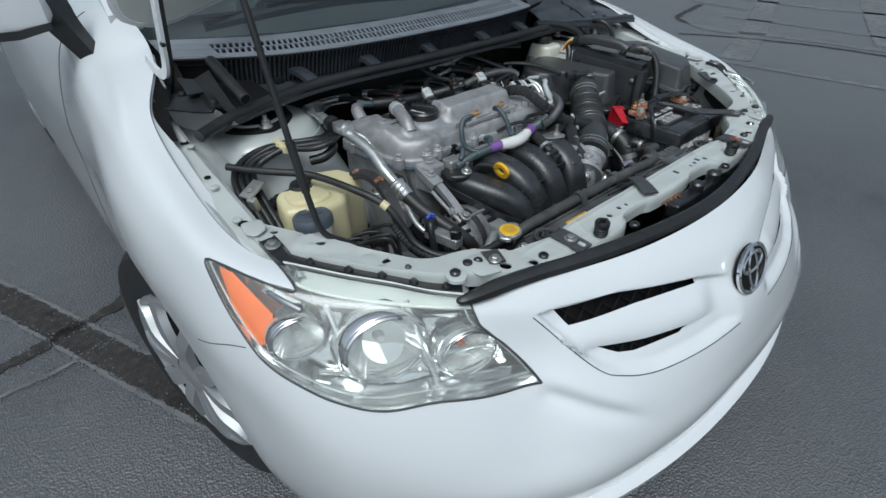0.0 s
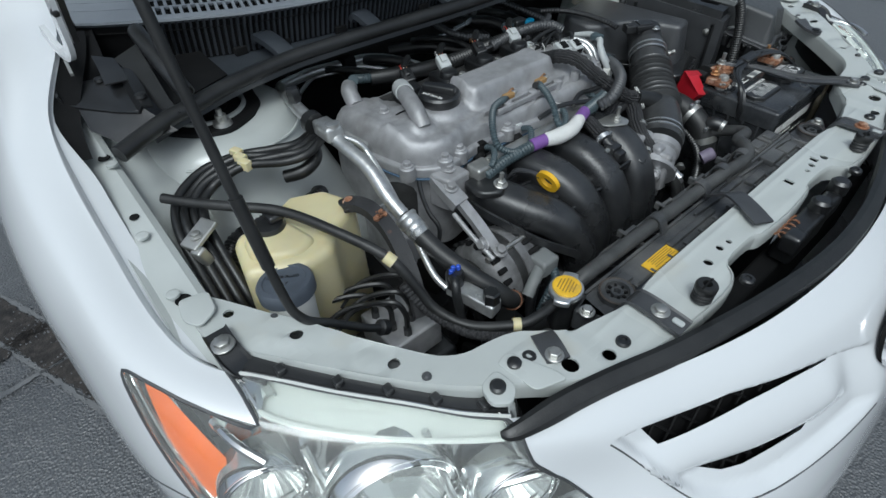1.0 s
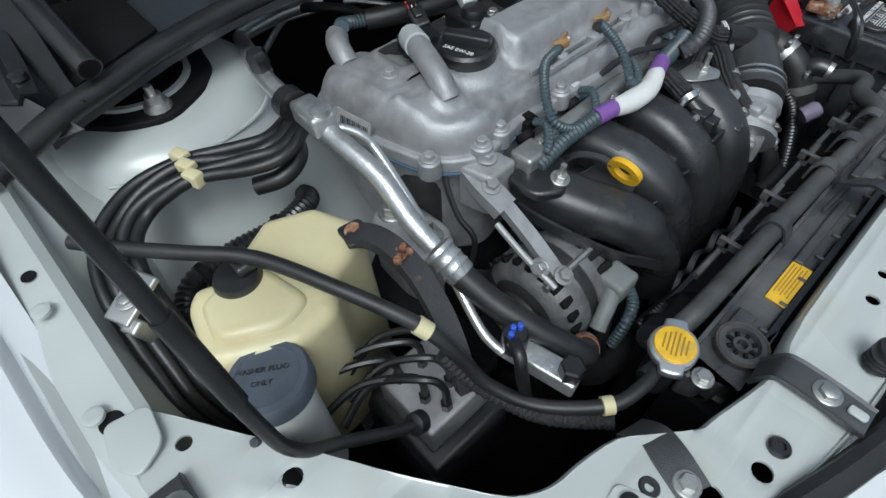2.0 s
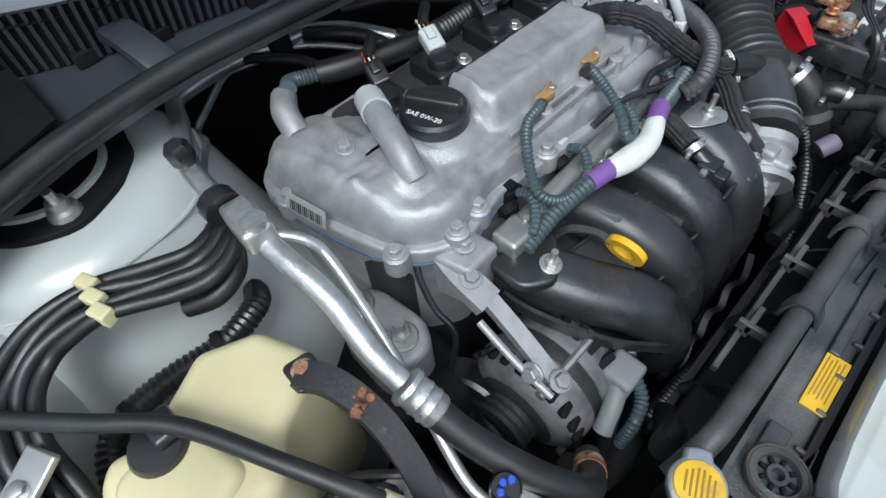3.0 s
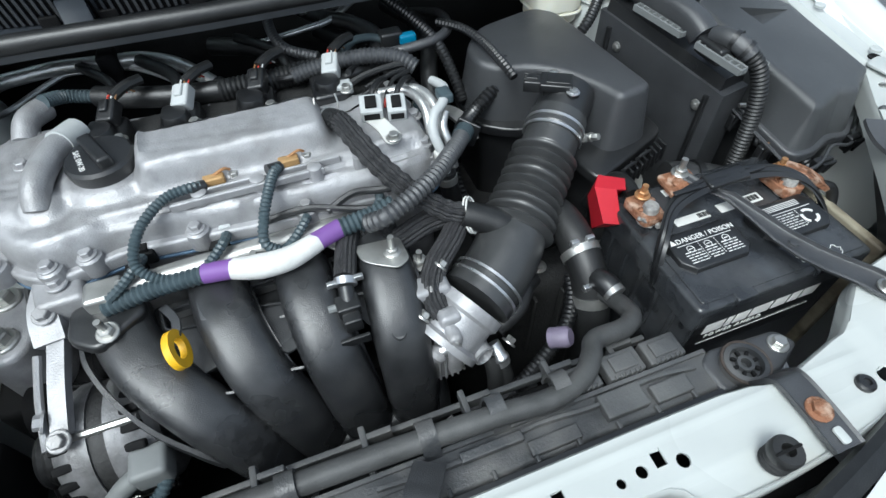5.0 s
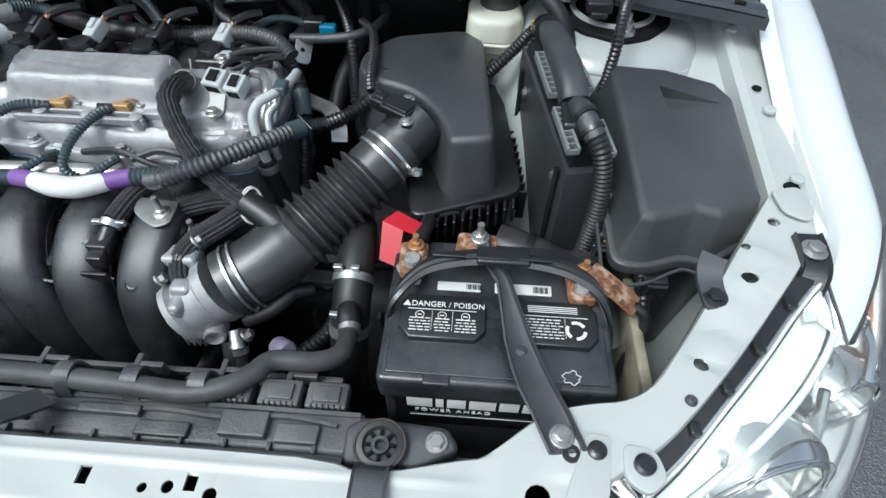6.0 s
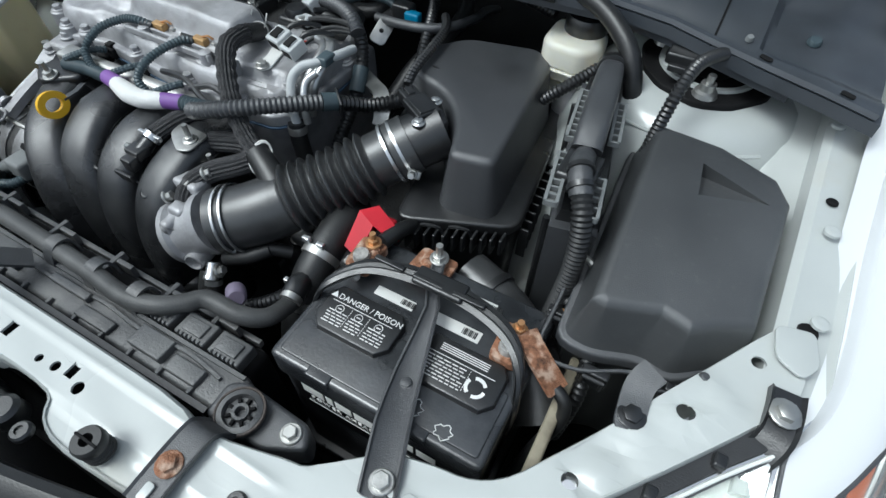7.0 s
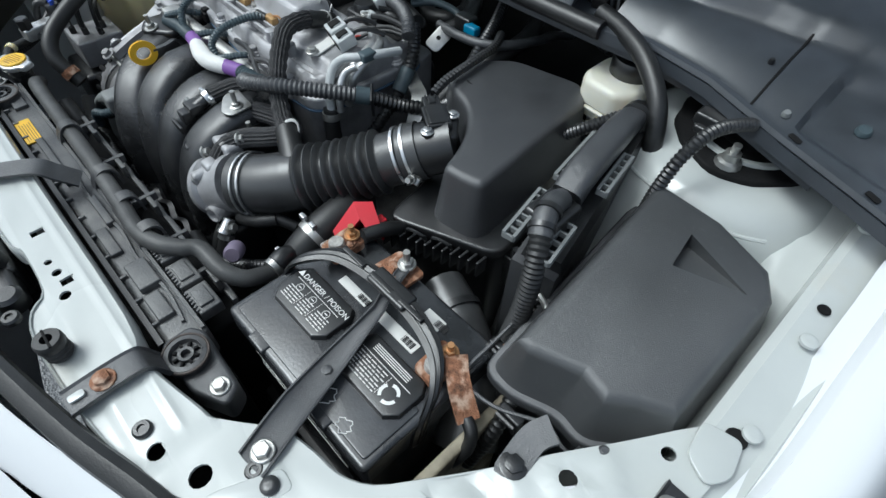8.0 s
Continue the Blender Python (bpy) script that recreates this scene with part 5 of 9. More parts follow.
for a, c in (((-.52, .90, .985), (.10, .79, .995)), ((-.38, .875, 1.005), (.42, .82, .99))):
    a, c = Vector(a), Vector(c)
    b = sweep(B(), [a, (a + c) / 2 + V(0, .0, .018), c], [(-.010, -.006), (.010, -.006), (.006, .006), (-.006, .006)], (0, 0, 1), 6)
    sweep(b, [a + V(.0, .012, -.012), (a + c) / 2 + V(0, .014, .004), c + V(0, .012, -.012)], [(-.003, -.010), (.003, -.010), (.003, .010), (-.003, .010)], (0, 0, 1), 6)
    part("wiper", b, BLACK, car, "black wiper arm at rest")

# plugged holes in the inner wings and the tie bar
for side in (-1, 1):
    for x, y, r in ((.716, .352, .009), (.712, .50, .006), (.704, .62, .008)):
        part("wing_plug", lathe(B(), [(r, 0), (r * .9, .0015), (r * .3, .0008)], Matrix.Translation((side * x, y, rail_z(y) - .0035)), 14), MATT, car)
    for x, y in ((.566, .112), (.650, .272)):
        part("bar_clip", lathe(B(), [(.0055, 0), (.005, .002), (.003, .004)], Matrix.Translation((side * x, y, bar_z(x, y) + .0006)), 10), GREY_BLACK, tiebar)
# ---- engine ----
def one(name, bm, mat, label, category, angle=38, group="", shadow=True):
    """A thing of a single piece."""
    return tagged(part(name, bm, mat, None, "", angle), label, category, group)


engine = thing("engine", "four-cylinder engine with a dull cast aluminium valve cover", "engine")
b = B()
slab(b, rounded([(-.365, .41), (.09, .395), (.10, .62), (-.365, .63)], .03, 3), .25, .735, None, .02)
part("block", b, DARKMETAL, engine, "dark dirty engine block")
b = B()
slab(b, rounded([(-.382, .585), (-.380, .52), (-.362, .45), (-.350, .415), (-.30, .380), (-.24, .392), (-.05, .378), (.09, .378), (.105, .41), (.105, .60), (-.36, .605)], .015, 3), .60, .757, None, .006)
part("cylinder_head", b, CAST, engine, "cast aluminium cylinder head")
COVER = [(-.392, .583), (-.389, .525), (-.374, .462), (-.362, .418), (-.338, .390), (-.305, .374), (-.27, .380), (-.24, .388), (-.164, .381), (-.049, .369), (.05, .368), (.098, .372), (.116, .40), (.118, .47), (.116, .56), (.06, .60), (-.1, .605), (-.29, .612), (-.36, .612)]
cov = rounded(COVER, .02, 3)
b = B()
slab(b, cov, .750, .768, None, .004)
part("cover_flange", b, CAST, engine, "flange of the valve cover")
part("gasket", slab(B(), inset(cov, -.001), .7475, .7505, None, .0005), material("blue_gasket", (.10, .16, .24), .5), engine, "thin blue-grey gasket")


COVER_IN = [tuple(q) for q in inset(cov, .009)]


def cover_z(x, y):
    """Height of the cast valve cover: shoulder, dome, long rib, filler boss, stepped front band, coil trough."""
    d = min(1.0, edge_distance(x, y, COVER_IN) / .017)
    z = .768 + .034 * math.sqrt(max(0, 1 - (1 - d) ** 2))
    z += .010 * pad(x, y, -.320, .505, .062, .085, .034, .04) * d
    z += .032 * pad(x, y, -.103, .464, .108, .043, .017, .02)
    z += .010 * pad(x, y, -.238, .474, .050, .050, .012, .045)
    z += .006 * pad(x, y, -.302, .440, .024, .022, .010, .02)
    front = step(-.262, -.240, x)
    z -= .013 * (1 - step(.404, .414, y)) * front * d
    z += .0035 * math.exp(-((y - .399) / .0028) ** 2) * front + .003 * math.exp(-((y - .3895) / .0022) ** 2) * front
    z -= .013 * step(.512, .522, y) * step(-.31, -.288, x) * d
    z += .005 * pad(x, y, .070, .470, .040, .070, .012, .02)
    for bx, by in ((-.150, .425), (-.035, .423), (-.300, .560), (-.345, .470)):
        z += .004 * math.exp(-((x - bx) ** 2 + (y - by) ** 2) / .000045)
    return z + .0005 * math.sin(71 * x + 13 * math.sin(40 * y)) + .0004 * math.sin(97 * y + 9 * math.sin(53 * x))


b = B()
ring = [Vector((q.x, q.y)) for q in evenly([V(x, y, 0) for x, y in COVER_IN + COVER_IN[:1]], .0052)[:-1]]
spine = [Vector((min(.055, max(-.315, q.x)), .490)) for q in ring]
rows = [[V(q.x, q.y, .760) for q in ring]]
for k in range(27):
    f = 1 - (k / 26) ** 1.15 * .985
    rows.append([V(c.x + (q.x - c.x) * f, c.y + (q.y - c.y) * f, 0) for q, c in zip(ring, spine)])
for r in rows[1:]:
    for q in r:
        q.z = cover_z(q.x, q.y)
loft(b, rows, True, False, False)
bmesh.ops.remove_doubles(b, verts=b.verts, dist=.0002)
vcover = part("valve_cover", b, CAST, engine, "dusty cast aluminium valve cover", 60)
b = B()
slab(b, rounded([(-.29, .524), (.09, .522), (.09, .590), (-.29, .592)], .015, 3), .780, .7915, None, .003)
part("coil_channel", b, DARKMETAL, vcover, "sunken dark coil channel")
for x, y, z in ((-.360, .408, .770), (-.384, .540, .769), (-.305, .384, .772), (-.27, .389, .770), (-.165, .388, .768), (-.05, .377, .768), (.05, .376, .768), (.100, .40, .768), (.104, .52, .768), (-.20, .60, .768), (-.323, .511, .806), (-.34, .595, .78)):
    b = B()
    lathe(b, [(.013, -.016), (.0125, .004), (.010, .006)], Matrix.Translation((x, y, z)), 14)
    bolt(b, (x, y, z + .006), (0, 0, 1), .0065, .008)
    part("cover_bolt", b, CAST, vcover, "hex bolt in its boss")
b = B()
m = axes((-.3855, .505, .782), (-.97, -.2, .25), (0, 1, 0))
slab(b, rounded(rect(0, 0, .050, .022), .002), 0, .0008, m, .0002)
tag = part("bar_label", b, material("worn_label", (.42, .42, .42), .5, 0, 60, .2), vcover, "small worn label with bars")
b = B()
for q in range(16):
    box(b, (-.020 + q * .0026, .002, .0010), (.0009 + .0006 * (q % 3), .012, .0003), .0001, m)
part("bars", b, INK, tag)
for x, y, w, h in ((-.10, .398, .16, .006), (-.10, .410, .20, .004), (-.32, .56, .004, .05), (-.345, .50, .004, .06)):
    b = B()
    slab(b, rounded(rect(x, y, w, h), .0015), .796, .8055, None, .002)
    part("cast_rib", b, CAST, vcover)
for x, y in ((-.15, .405), (-.03, .40), (-.09, .404), (.02, .40)):
    part("cast_boss", lathe(B(), [(.0085, .79), (.008, .8065), (.005, .808)], Matrix.Translation((x, y, 0)), 14), CAST, vcover)
# oil filler cap
b = B()
lathe(b, [(.042, .806), (.040, .812), (.036, .814)], Matrix.Translation((-.238, .474, 0)), 30)
part("filler_neck", b, CAST, vcover)
b = B()
m = Matrix.Translation((-.238, .474, .814))
rings = []
for r, z in ((.034, 0), (.0345, .004), (.0345, .013), (.032, .0165), (.012, .0165)):
    rings.append([m @ V((r + (.0006 if i % 2 and z in (.004, .013) else 0)) * math.cos(2 * math.pi * i / 48), (r + (.0006 if i % 2 and z in (.004, .013) else 0)) * math.sin(2 * math.pi * i / 48), z) for i in range(48)])
loft(b, rings)
cap = part("oil_filler_cap", b, BLACK, engine, "black ribbed oil filler cap with a grip bar")
b = B()
box(b, (0, 0, .021), (.014, .056, .014), .003, m @ pose(0, 0, 0, 0, 0, 25))
part("grip", b, BLACK, cap)
part("print", text_bm("SAE 0W-20", .008, m @ pose(-.018, -.004, .0167, 0, 0, -75)), PRINT, cap)
# breather elbow
b = tube(B(), [(-.268, .535, .822), (-.282, .505, .828), (-.293, .475, .827), (-.300, .452, .820), (-.303, .438, .806)], .0140, 14)
part("breather_elbow", b, CAST, vcover, "cast breather elbow")
b = tube(B(), [(-.266, .540, .822), (-.279, .512, .828)], .0155, 14)
part("breather_sleeve", b, GREYP, vcover, "grey plastic sleeve")
b = B()
slab(b, rounded(rect(-.323, .511, .030, .022), .006), .800, .812, None, .004)
part("lifting_eye", b, CAST, vcover)
part("breather_tube", tube(B(), [(-.335, .575, .80), (-.33, .60, .812), (-.315, .625, .81)], .014, 12), CAST, vcover)
# ignition coils with their plugs
for i, (x, plug) in enumerate(((-.252, BLACK), (-.170, GREYP), (-.082, BLACK), (.010, GREYP))):
    coil = thing("ignition_coil", "black ignition coil plugged into the valve cover", "ignition coil", "ignition coils on the engine")
    b = B()
    slab(b, rounded([(x - .016, .515), (x + .030, .515), (x + .034, .57), (x - .012, .575)], .008, 3), .788, .812, None, .005)
    lathe(b, [(.017, .78), (.017, .816), (.014, .822), (.005, .823)], Matrix.Translation((x + .006, .536, 0)), 20)
    part("body", b, BLACK, coil)
    part("bolt", bolt(B(), (x + .026, .522, .810), (0, 0, 1), .006, .007), STEEL, coil)
    mm = pose(x + .018, .563, .822, 22, -8, -20)
    b = B()
    box(b, (0, 0, 0), (.021, .030, .017), .003, mm)
    box(b, (0, .004, .009), (.010, .016, .006), .002, mm)
    part("plug", b, plug, coil, "grey plug" if plug is GREYP else "black plug")
    for k in range(3):
        w0 = mm @ V(-.005 + k * .005, .014, 0)
        part("wire", tube(B(), [w0, w0 + V(.004, .009, .005), w0 + V(.010, .020, .003), w0 + V(.018, .030, -.008)], .0011, 5, 4), (WIRE_R, PRINT, COPPER)[(k + i) % 3], coil)
    part("boot", tube(B(), [mm @ V(0, .022, .0), mm @ V(.010, .040, -.006), mm @ V(.02, .055, -.016)], .0065, 8), RUBBER, coil)
# camshaft sensors at the end of the cover
sensor = thing("sensor_cluster", "pale grey connectors bolted on the end of the valve cover", "connector")
b = B()
slab(b, rounded([(.038, .462), (.058, .476), (.066, .440), (.074, .412), (.066, .400), (.053, .403), (.050, .432)], .006, 3), .808, .8105, None, .0008)
part("bracket", b, WHITEP, sensor, "white bracket")
part("bolt", bolt(B(), (.063, .409, .8105), (0, 0, 1), .006, .007), STEEL, sensor)
for x, y, z, w in ((.052, .460, .820, .026), (.080, .452, .819, .022)):
    m = pose(x, y, z, 18, 0, -12)
    b = B()
    box(b, (0, 0, 0), (w, .026, .018), .002, m)
    box(b, (0, .002, .009), (w * .55, .012, .004), .001, m)
    plug = part("connector", b, GREYP, sensor, "pale grey plug")
    b = B()
    box(b, (0, -.0132, 0), (w * .7, .001, .010), .0004, m)
    box(b, (0, 0, .0108), (w * .5, .016, .003), .0008, m)
    part("socket", b, MATT, plug)
    part("wire", tube(B(), [m @ V(0, .009, 0), m @ V(.004, .02, .006), m @ V(.012, .035, .002), m @ V(.02, .05, -.012)], .0035, 8), RUBBER, plug)
for x in (.092, .104):
    part("coolant_pipe", tube(B(), [(x - .02, .50, .81), (x + .01, .485, .815), (x + .022, .455, .810), (x + .02, .43, .79), (x + .015, .42, .75)], .0060, 10), PIPE, sensor, "thin bright metal pipe")
for x, y, z in ((.085, .44, .798), (.10, .455, .798), (.098, .412, .79)):
    part("bolt", bolt(B(), (x, y, z), (0, 0, 1), .007, .009), CAST, sensor)
# ground leads with brass plugs and ribbed conduit
for p, end in ((V(-.121, .423, .802), [(-.160, .408, .812), (-.184, .402, .810), (-.211, .378, .800), (-.223, .354, .780), (-.205, .340, .765), (-.17, .335, .758)]), (V(-.042, .422, .803), [(-.072, .402, .810), (-.083, .376, .806), (-.093, .353, .796), (-.099, .337, .778), (-.085, .335, .762)])):
    lead = thing("sensor_lead", "brass plug on a blue-grey ribbed wire conduit", "wire lead", "sensor leads on the engine")
    b = B()
    box(b, p + V(-.012, -.004, .004), (.022, .011, .010), .002, None)
    part("plug", b, BRASS, lead)
    b = B()
    bolt(b, p + V(.008, .002, -.004), (0, 0, 1), .0055, .009)
    part("bolt", b, STEEL, lead)
    part("wire", tube(B(), [p + V(-.012, -.002, .008), p + V(0, 0, .012), p + V(.006, .002, .008)], .0015, 6), COPPER, lead)
    part("conduit", ribbed(B(), [p + V(-.022, -.008, .003)] + [Vector(q) for q in end], .0060, .0045, .0014, 10), TEAL, lead, "blue-grey ribbed conduit")
    part("sleeve", tube(B(), [p + V(-.022, -.008, .003), p + V(-.036, -.014, .007)], .0066, 10), BLACK, lead)

# ---- intake manifold ----
manifold = thing("intake_manifold", "black moulded plastic intake manifold with four runners", "intake manifold")
RUN = [[(-.266, .352, .724), (-.256, .312, .729), (-.238, .272, .720), (-.206, .228, .697), (-.176, .196, .648), (-.158, .186, .560)],
       [(-.165, .360, .728), (-.160, .320, .738), (-.153, .280, .732), (-.140, .238, .702), (-.120, .210, .645), (-.106, .202, .555)],
       [(-.076, .360, .728), (-.074, .320, .738), (-.072, .280, .732), (-.068, .238, .702), (-.060, .210, .645), (-.052, .202, .555)],
       [(.012, .360, .728), (.012, .320, .738), (.011, .280, .732), (.007, .236, .702), (.006, .208, .645), (.006, .200, .555)]]
sec = list(rounded([(-.0300, -.027), (.0300, -.027), (.0300, .027), (-.0300, .027)], .024, 5))
for k, pts in enumerate(RUN):
    pts = [(x, y + (0, .002, .003, .006, .010, .014)[i], z - (.008, .014, .012, .008, .008, .0)[i]) for i, (x, y, z) in enumerate(pts)]
    b = sweep(B(), pts, sec, None, 7)
    run = part("runner", b, MANIFOLD, manifold, "smooth black runner tube", 50)
    c = Vector([(-.201, .227, .704), (-.145, .242, .719), (-.071, .242, .719), (.003, .227, .712)][k])
    nrm = V(0, -.5, .86)
    c = c + nrm * .0020
    part("boss", lathe(B(), [(.0085, -.010), (.0085, .001), (.007, .002), (.006, .0006)], axes(c, nrm), 16), MANIFOLD, run)
    b = sweep(B(), [Vector(p) + V(.031, 0, .001) for p in pts[1:5]], [(-.002, -.003), (.002, -.003), (.002, .003), (-.002, .003)], (0, -.5, .8), 5)
    part("seam_rib", b, BLACK, run)
b = B()
slab(b, rounded([(-.27, .275), (.045, .27), (.05, .355), (-.28, .36)], .02, 3), .56, .705, None, .01)
slab(b, rounded([(-.19, .19), (.05, .185), (.06, .29), (-.22, .30)], .03, 3), .46, .575, None, .02)
part("plenum", b, BLACK, manifold, "black plenum below the runners")
b = sweep(B(), [(-.185, .178, .556), (-.150, .170, .552), (-.125, .176, .560), (-.106, .172, .552), (-.078, .178, .560), (-.052, .172, .552), (-.025, .178, .560), (.006, .170, .552), (.045, .18, .56)], [(-.004, -.006), (.004, -.006), (.004, .006), (-.004, .006)], (0, 0, 1), 4)
part("lower_flange", b, BLACK, manifold)
for x, y, z in ((-.261, .307, .748), (-.245, .352, .745), (-.115, .345, .742), (-.03, .345, .742), (.05, .30, .72)):
    b = B()
    bolt(b, (x, y, z), (0, -.2, 1), .0075, .009)
    tube(b, [V(x, y, z), V(x, y - .002, z + .022)], .0035, 8, 1, False)
    part("stud", b, STEEL, manifold, "steel stud and nut")
b = B()
slab(b, rounded([(-.300, .352), (-.235, .352), (-.225, .325), (-.27, .290), (-.300, .31)], .012, 3), .735, .748, None, .005)
part("mount_lug", b, BLACK, manifold)
for x, y, z in ((-.171, .229, .706), (-.110, .231, .708), (-.043, .240, .708), (-.155, .270, .722), (-.095, .285, .722), (-.022, .285, .722)):
    b = sweep(B(), [V(x - .013, y + .006, z - .012), V(x + .013, y + .002, z - .012)], [(-.0012, -.022), (.0012, -.022), (.0012, .006), (-.0012, .006)], (0, -.4, .9), 1, False)
    part("gusset", b, MANIFOLD, manifold)
for x0, x1 in ((-.225, -.18), (-.135, -.092), (-.048, -.008)):
    b = sweep(B(), [V(x0, .335, .712), V(x1, .335, .712), V(x1 + .006, .262, .700), V(x0 + .010, .262, .700), V(x0, .335, .712)], [(-.003, -.006), (.003, -.006), (.003, .006), (-.003, .006)], (0, 0, 1), 1, False)
    part("web_frame", b, MANIFOLD, manifold, "moulded frame between runners")
for x0, x1, y0 in ((-.232, -.170, .300), (-.140, -.086, .296), (-.052, -.002, .296)):
    b = B()
    outer = rounded([(x0, .345), (x1, .345), (x1 + .004, y0 - .040), (x0 + .030, y0 - .050), (x0 + .004, y0)], .006, 3)
    hole = rounded([(x0 + .008, .337), (x1 - .008, .337), (x1 - .006, y0 + .006), (x0 + .012, y0 + .012)], .005, 3)
    plate(b, outer, (hole,), .003, lambda x, y: .716 + .10 * (y - .31))
    part("web", b, MANIFOLD, manifold, "thin moulded web with a window")
    b = tube(B(), [V(q[0], q[1], .7185 + .10 * (q[1] - .31)) for q in list(hole) + [hole[0]]], .0018, 6, 1, False)
    part("web_rim", b, MANIFOLD, manifold)
pts = [(-.300, .330, .716), (-.296, .300, .712), (-.278, .262, .698), (-.250, .226, .676), (-.214, .197, .655), (-.196, .186, .642)]
part("runner_flange", sweep(B(), pts, [(-.0022, -.007), (.0022, -.007), (.0022, .007), (-.0022, .007)], (0, 0, 1), 6), MANIFOLD, manifold, "thin welded flange beside the first runner")
# dipstick
dip = thing("dipstick", "yellow ring-shaped dipstick handle between the runners", "dipstick")
m = axes((-.200, .265, .746), (.90, .02, .25), (0, 1, 0))
pts = [m @ V(.016 * math.cos(a), .0135 * math.sin(a), 0) for a in np.linspace(0, 2 * math.pi, 25)]
part("ring", sweep(B(), pts, [(-.0045, -.0035), (.0045, -.0035), (.0045, .0035), (-.0045, .0035)], (.90, .02, .25), 1, False), YELLOW, dip)
part("stem", sweep(B(), [m @ V(.015, 0, 0), m @ V(.035, .0, 0), (-.214, .325, .740), (-.22, .340, .70)], [(-.004, -.0015), (.004, -.0015), (.004, .0015), (-.004, .0015)], (0, 0, 1), 4), GREY_BLACK, dip)
# fuel rail and injectors
rail = thing("fuel_rail", "bright metal fuel rail with pale injector plugs", "fuel rail")
b = B()
tube(b, [(-.272, .352, .752), (-.20, .356, .750), (-.10, .360, .748), (.01, .366, .745)], .0125, 14)
box(b, (-.262, .350, .752), (.036, .030, .026), .005, None)
part("tube", b, STEEL, rail, "stained metal tube")
for x in (-.235, -.150, -.064, .018):
    b = B()
    lathe(b, [(.009, -.03), (.009, 0), (.012, .004), (.010, .012)], axes((x, .375, .745), (0, .6, .5)), 14)
    part("injector", b, MATT, rail)
    b = B()
    box(b, (x + .012, .388, .757), (.022, .016, .016), .002, None)
    box(b, (x + .012, .388, .767), (.012, .010, .006), .001, None)
    part("plug", b, GREYP if x > -.2 else MATT, rail, "pale grey plug" if x > -.2 else "")
    part("pigtail", ribbed(B(), [(x + .012, .378, .764), (x + .010, .360, .772), (x - .006, .342, .768), (x - .02, .335, .762)], .0055, .005, .0012, 8), TEAL, rail)
# taped loom along the rail
loom = thing("engine_loom", "wiring loom in ribbed blue-grey conduit wrapped with white and purple tape", "wiring loom")
part("conduit", ribbed(B(), [(-.265, .335, .750), (-.22, .338, .756), (-.18, .335, .760), (-.155, .333, .762)], .010, .006, .002, 12), TEAL, loom)
part("purple_wrap", tube(B(), [(-.165, .334, .762), (-.135, .328, .764)], .0105, 14), TAPE, loom, "purple tape")
part("white_wrap", tube(B(), [(-.138, .328, .764), (-.11, .322, .763), (-.08, .320, .765), (-.048, .330, .767)], .012, 14, radii=[.0105, .0135, .0125, .0105]), WRAP, loom, "crinkled white wrap")
part("purple_wrap", tube(B(), [(-.052, .329, .767), (-.022, .339, .768)], .0105, 14), TAPE, loom, "purple tape")
part("conduit", ribbed(B(), [(-.024, .338, .768), (.01, .342, .770), (.04, .345, .775)], .011, .006, .002, 12), TEAL, loom)
part("taped_branch", ribbed(B(), [(.005, .330, .772), (.029, .322, .785), (.077, .342, .794), (.122, .384, .790), (.156, .428, .780)], .0108, .0062, .0018, 12), GREY_BLACK, loom, "dark grey ribbed branch")
part("black_conduit", ribbed(B(), [(.152, .424, .779), (.160, .448, .766), (.175, .475, .752), (.200, .498, .752), (.228, .508, .768), (.245, .512, .785), (.25, .53, .80)], .0105, .007, .002, 12), BLACK, loom)
part("rear_conduit", ribbed(B(), [(.152, .36, .64), (.146, .42, .692), (.142, .455, .716), (.136, .505, .750), (.122, .540, .788), (.085, .575, .812)], .0095, .006, .0016, 12), BLACK, loom)
part("end_tape", tube(B(), [(.146, .415, .783), (.157, .430, .779)], .0118, 14), TEAL, loom, "blue-grey tape end")
b = B()
box(b, (0, 0, 0), (.004, .030, .034), .002, axes((.160, .432, .774), (.2, -.2, 1), (.6, .7, 0)))
part("loom_holder", b, BLACK, loom)
part("middle_tape", tube(B(), [(.137, .497, .746), (.130, .523, .769)], .0112, 14), TEAL, loom, "blue-grey taped length")
part("rear_trunk", ribbed(B(), [(.10, .565, .812), (.02, .590, .806), (-.05, .592, .803), (-.113, .594, .802)], .0145, .006, .0018, 12), RUBBER, loom)
part("rear_trunk_tape", tube(B(), [(-.10, .594, .802), (-.16, .603, .802), (-.22, .622, .803), (-.26, .640, .803)], .0135, 12), RUBBER, loom)
part("end_conduit", ribbed(B(), [(-.225, .622, .804), (-.27, .640, .806), (-.295, .640, .812), (-.31, .618, .822)], .009, .005, .0016, 10), TEAL, loom)
for s, pts in enumerate(([(-.03, .36, .775), (.0, .37, .782), (.03, .365, .782), (.06, .352, .79)], [(-.10, .375, .77), (-.05, .37, .778), (0, .352, .775), (.035, .34, .778)], [(-.06, .60, .80), (-.03, .575, .812), (.0, .572, .816)], [(.09, .58, .80), (.06, .56, .815), (.045, .54, .822)])):
    part("thin_lead", tube(B(), pts, .0042, 8), BLACK, loom)
b = B()
slab(b, rounded([(-.015, .322), (.035, .318), (.037, .285), (.022, .277), (.0, .290), (-.012, .300)], .006, 3), .750, .7525, None, .0008)
clip = part("loom_bracket", b, STEEL, loom, "zinc bracket plate with a stud")
b = B()
bolt(b, (.022, .300, .7525), (0, 0, 1), .0065, .007)
tube(b, [(.022, .300, .758), (.022, .300, .776)], .0035, 8, 1, False)
part("stud", b, STEEL, clip)
b = B()
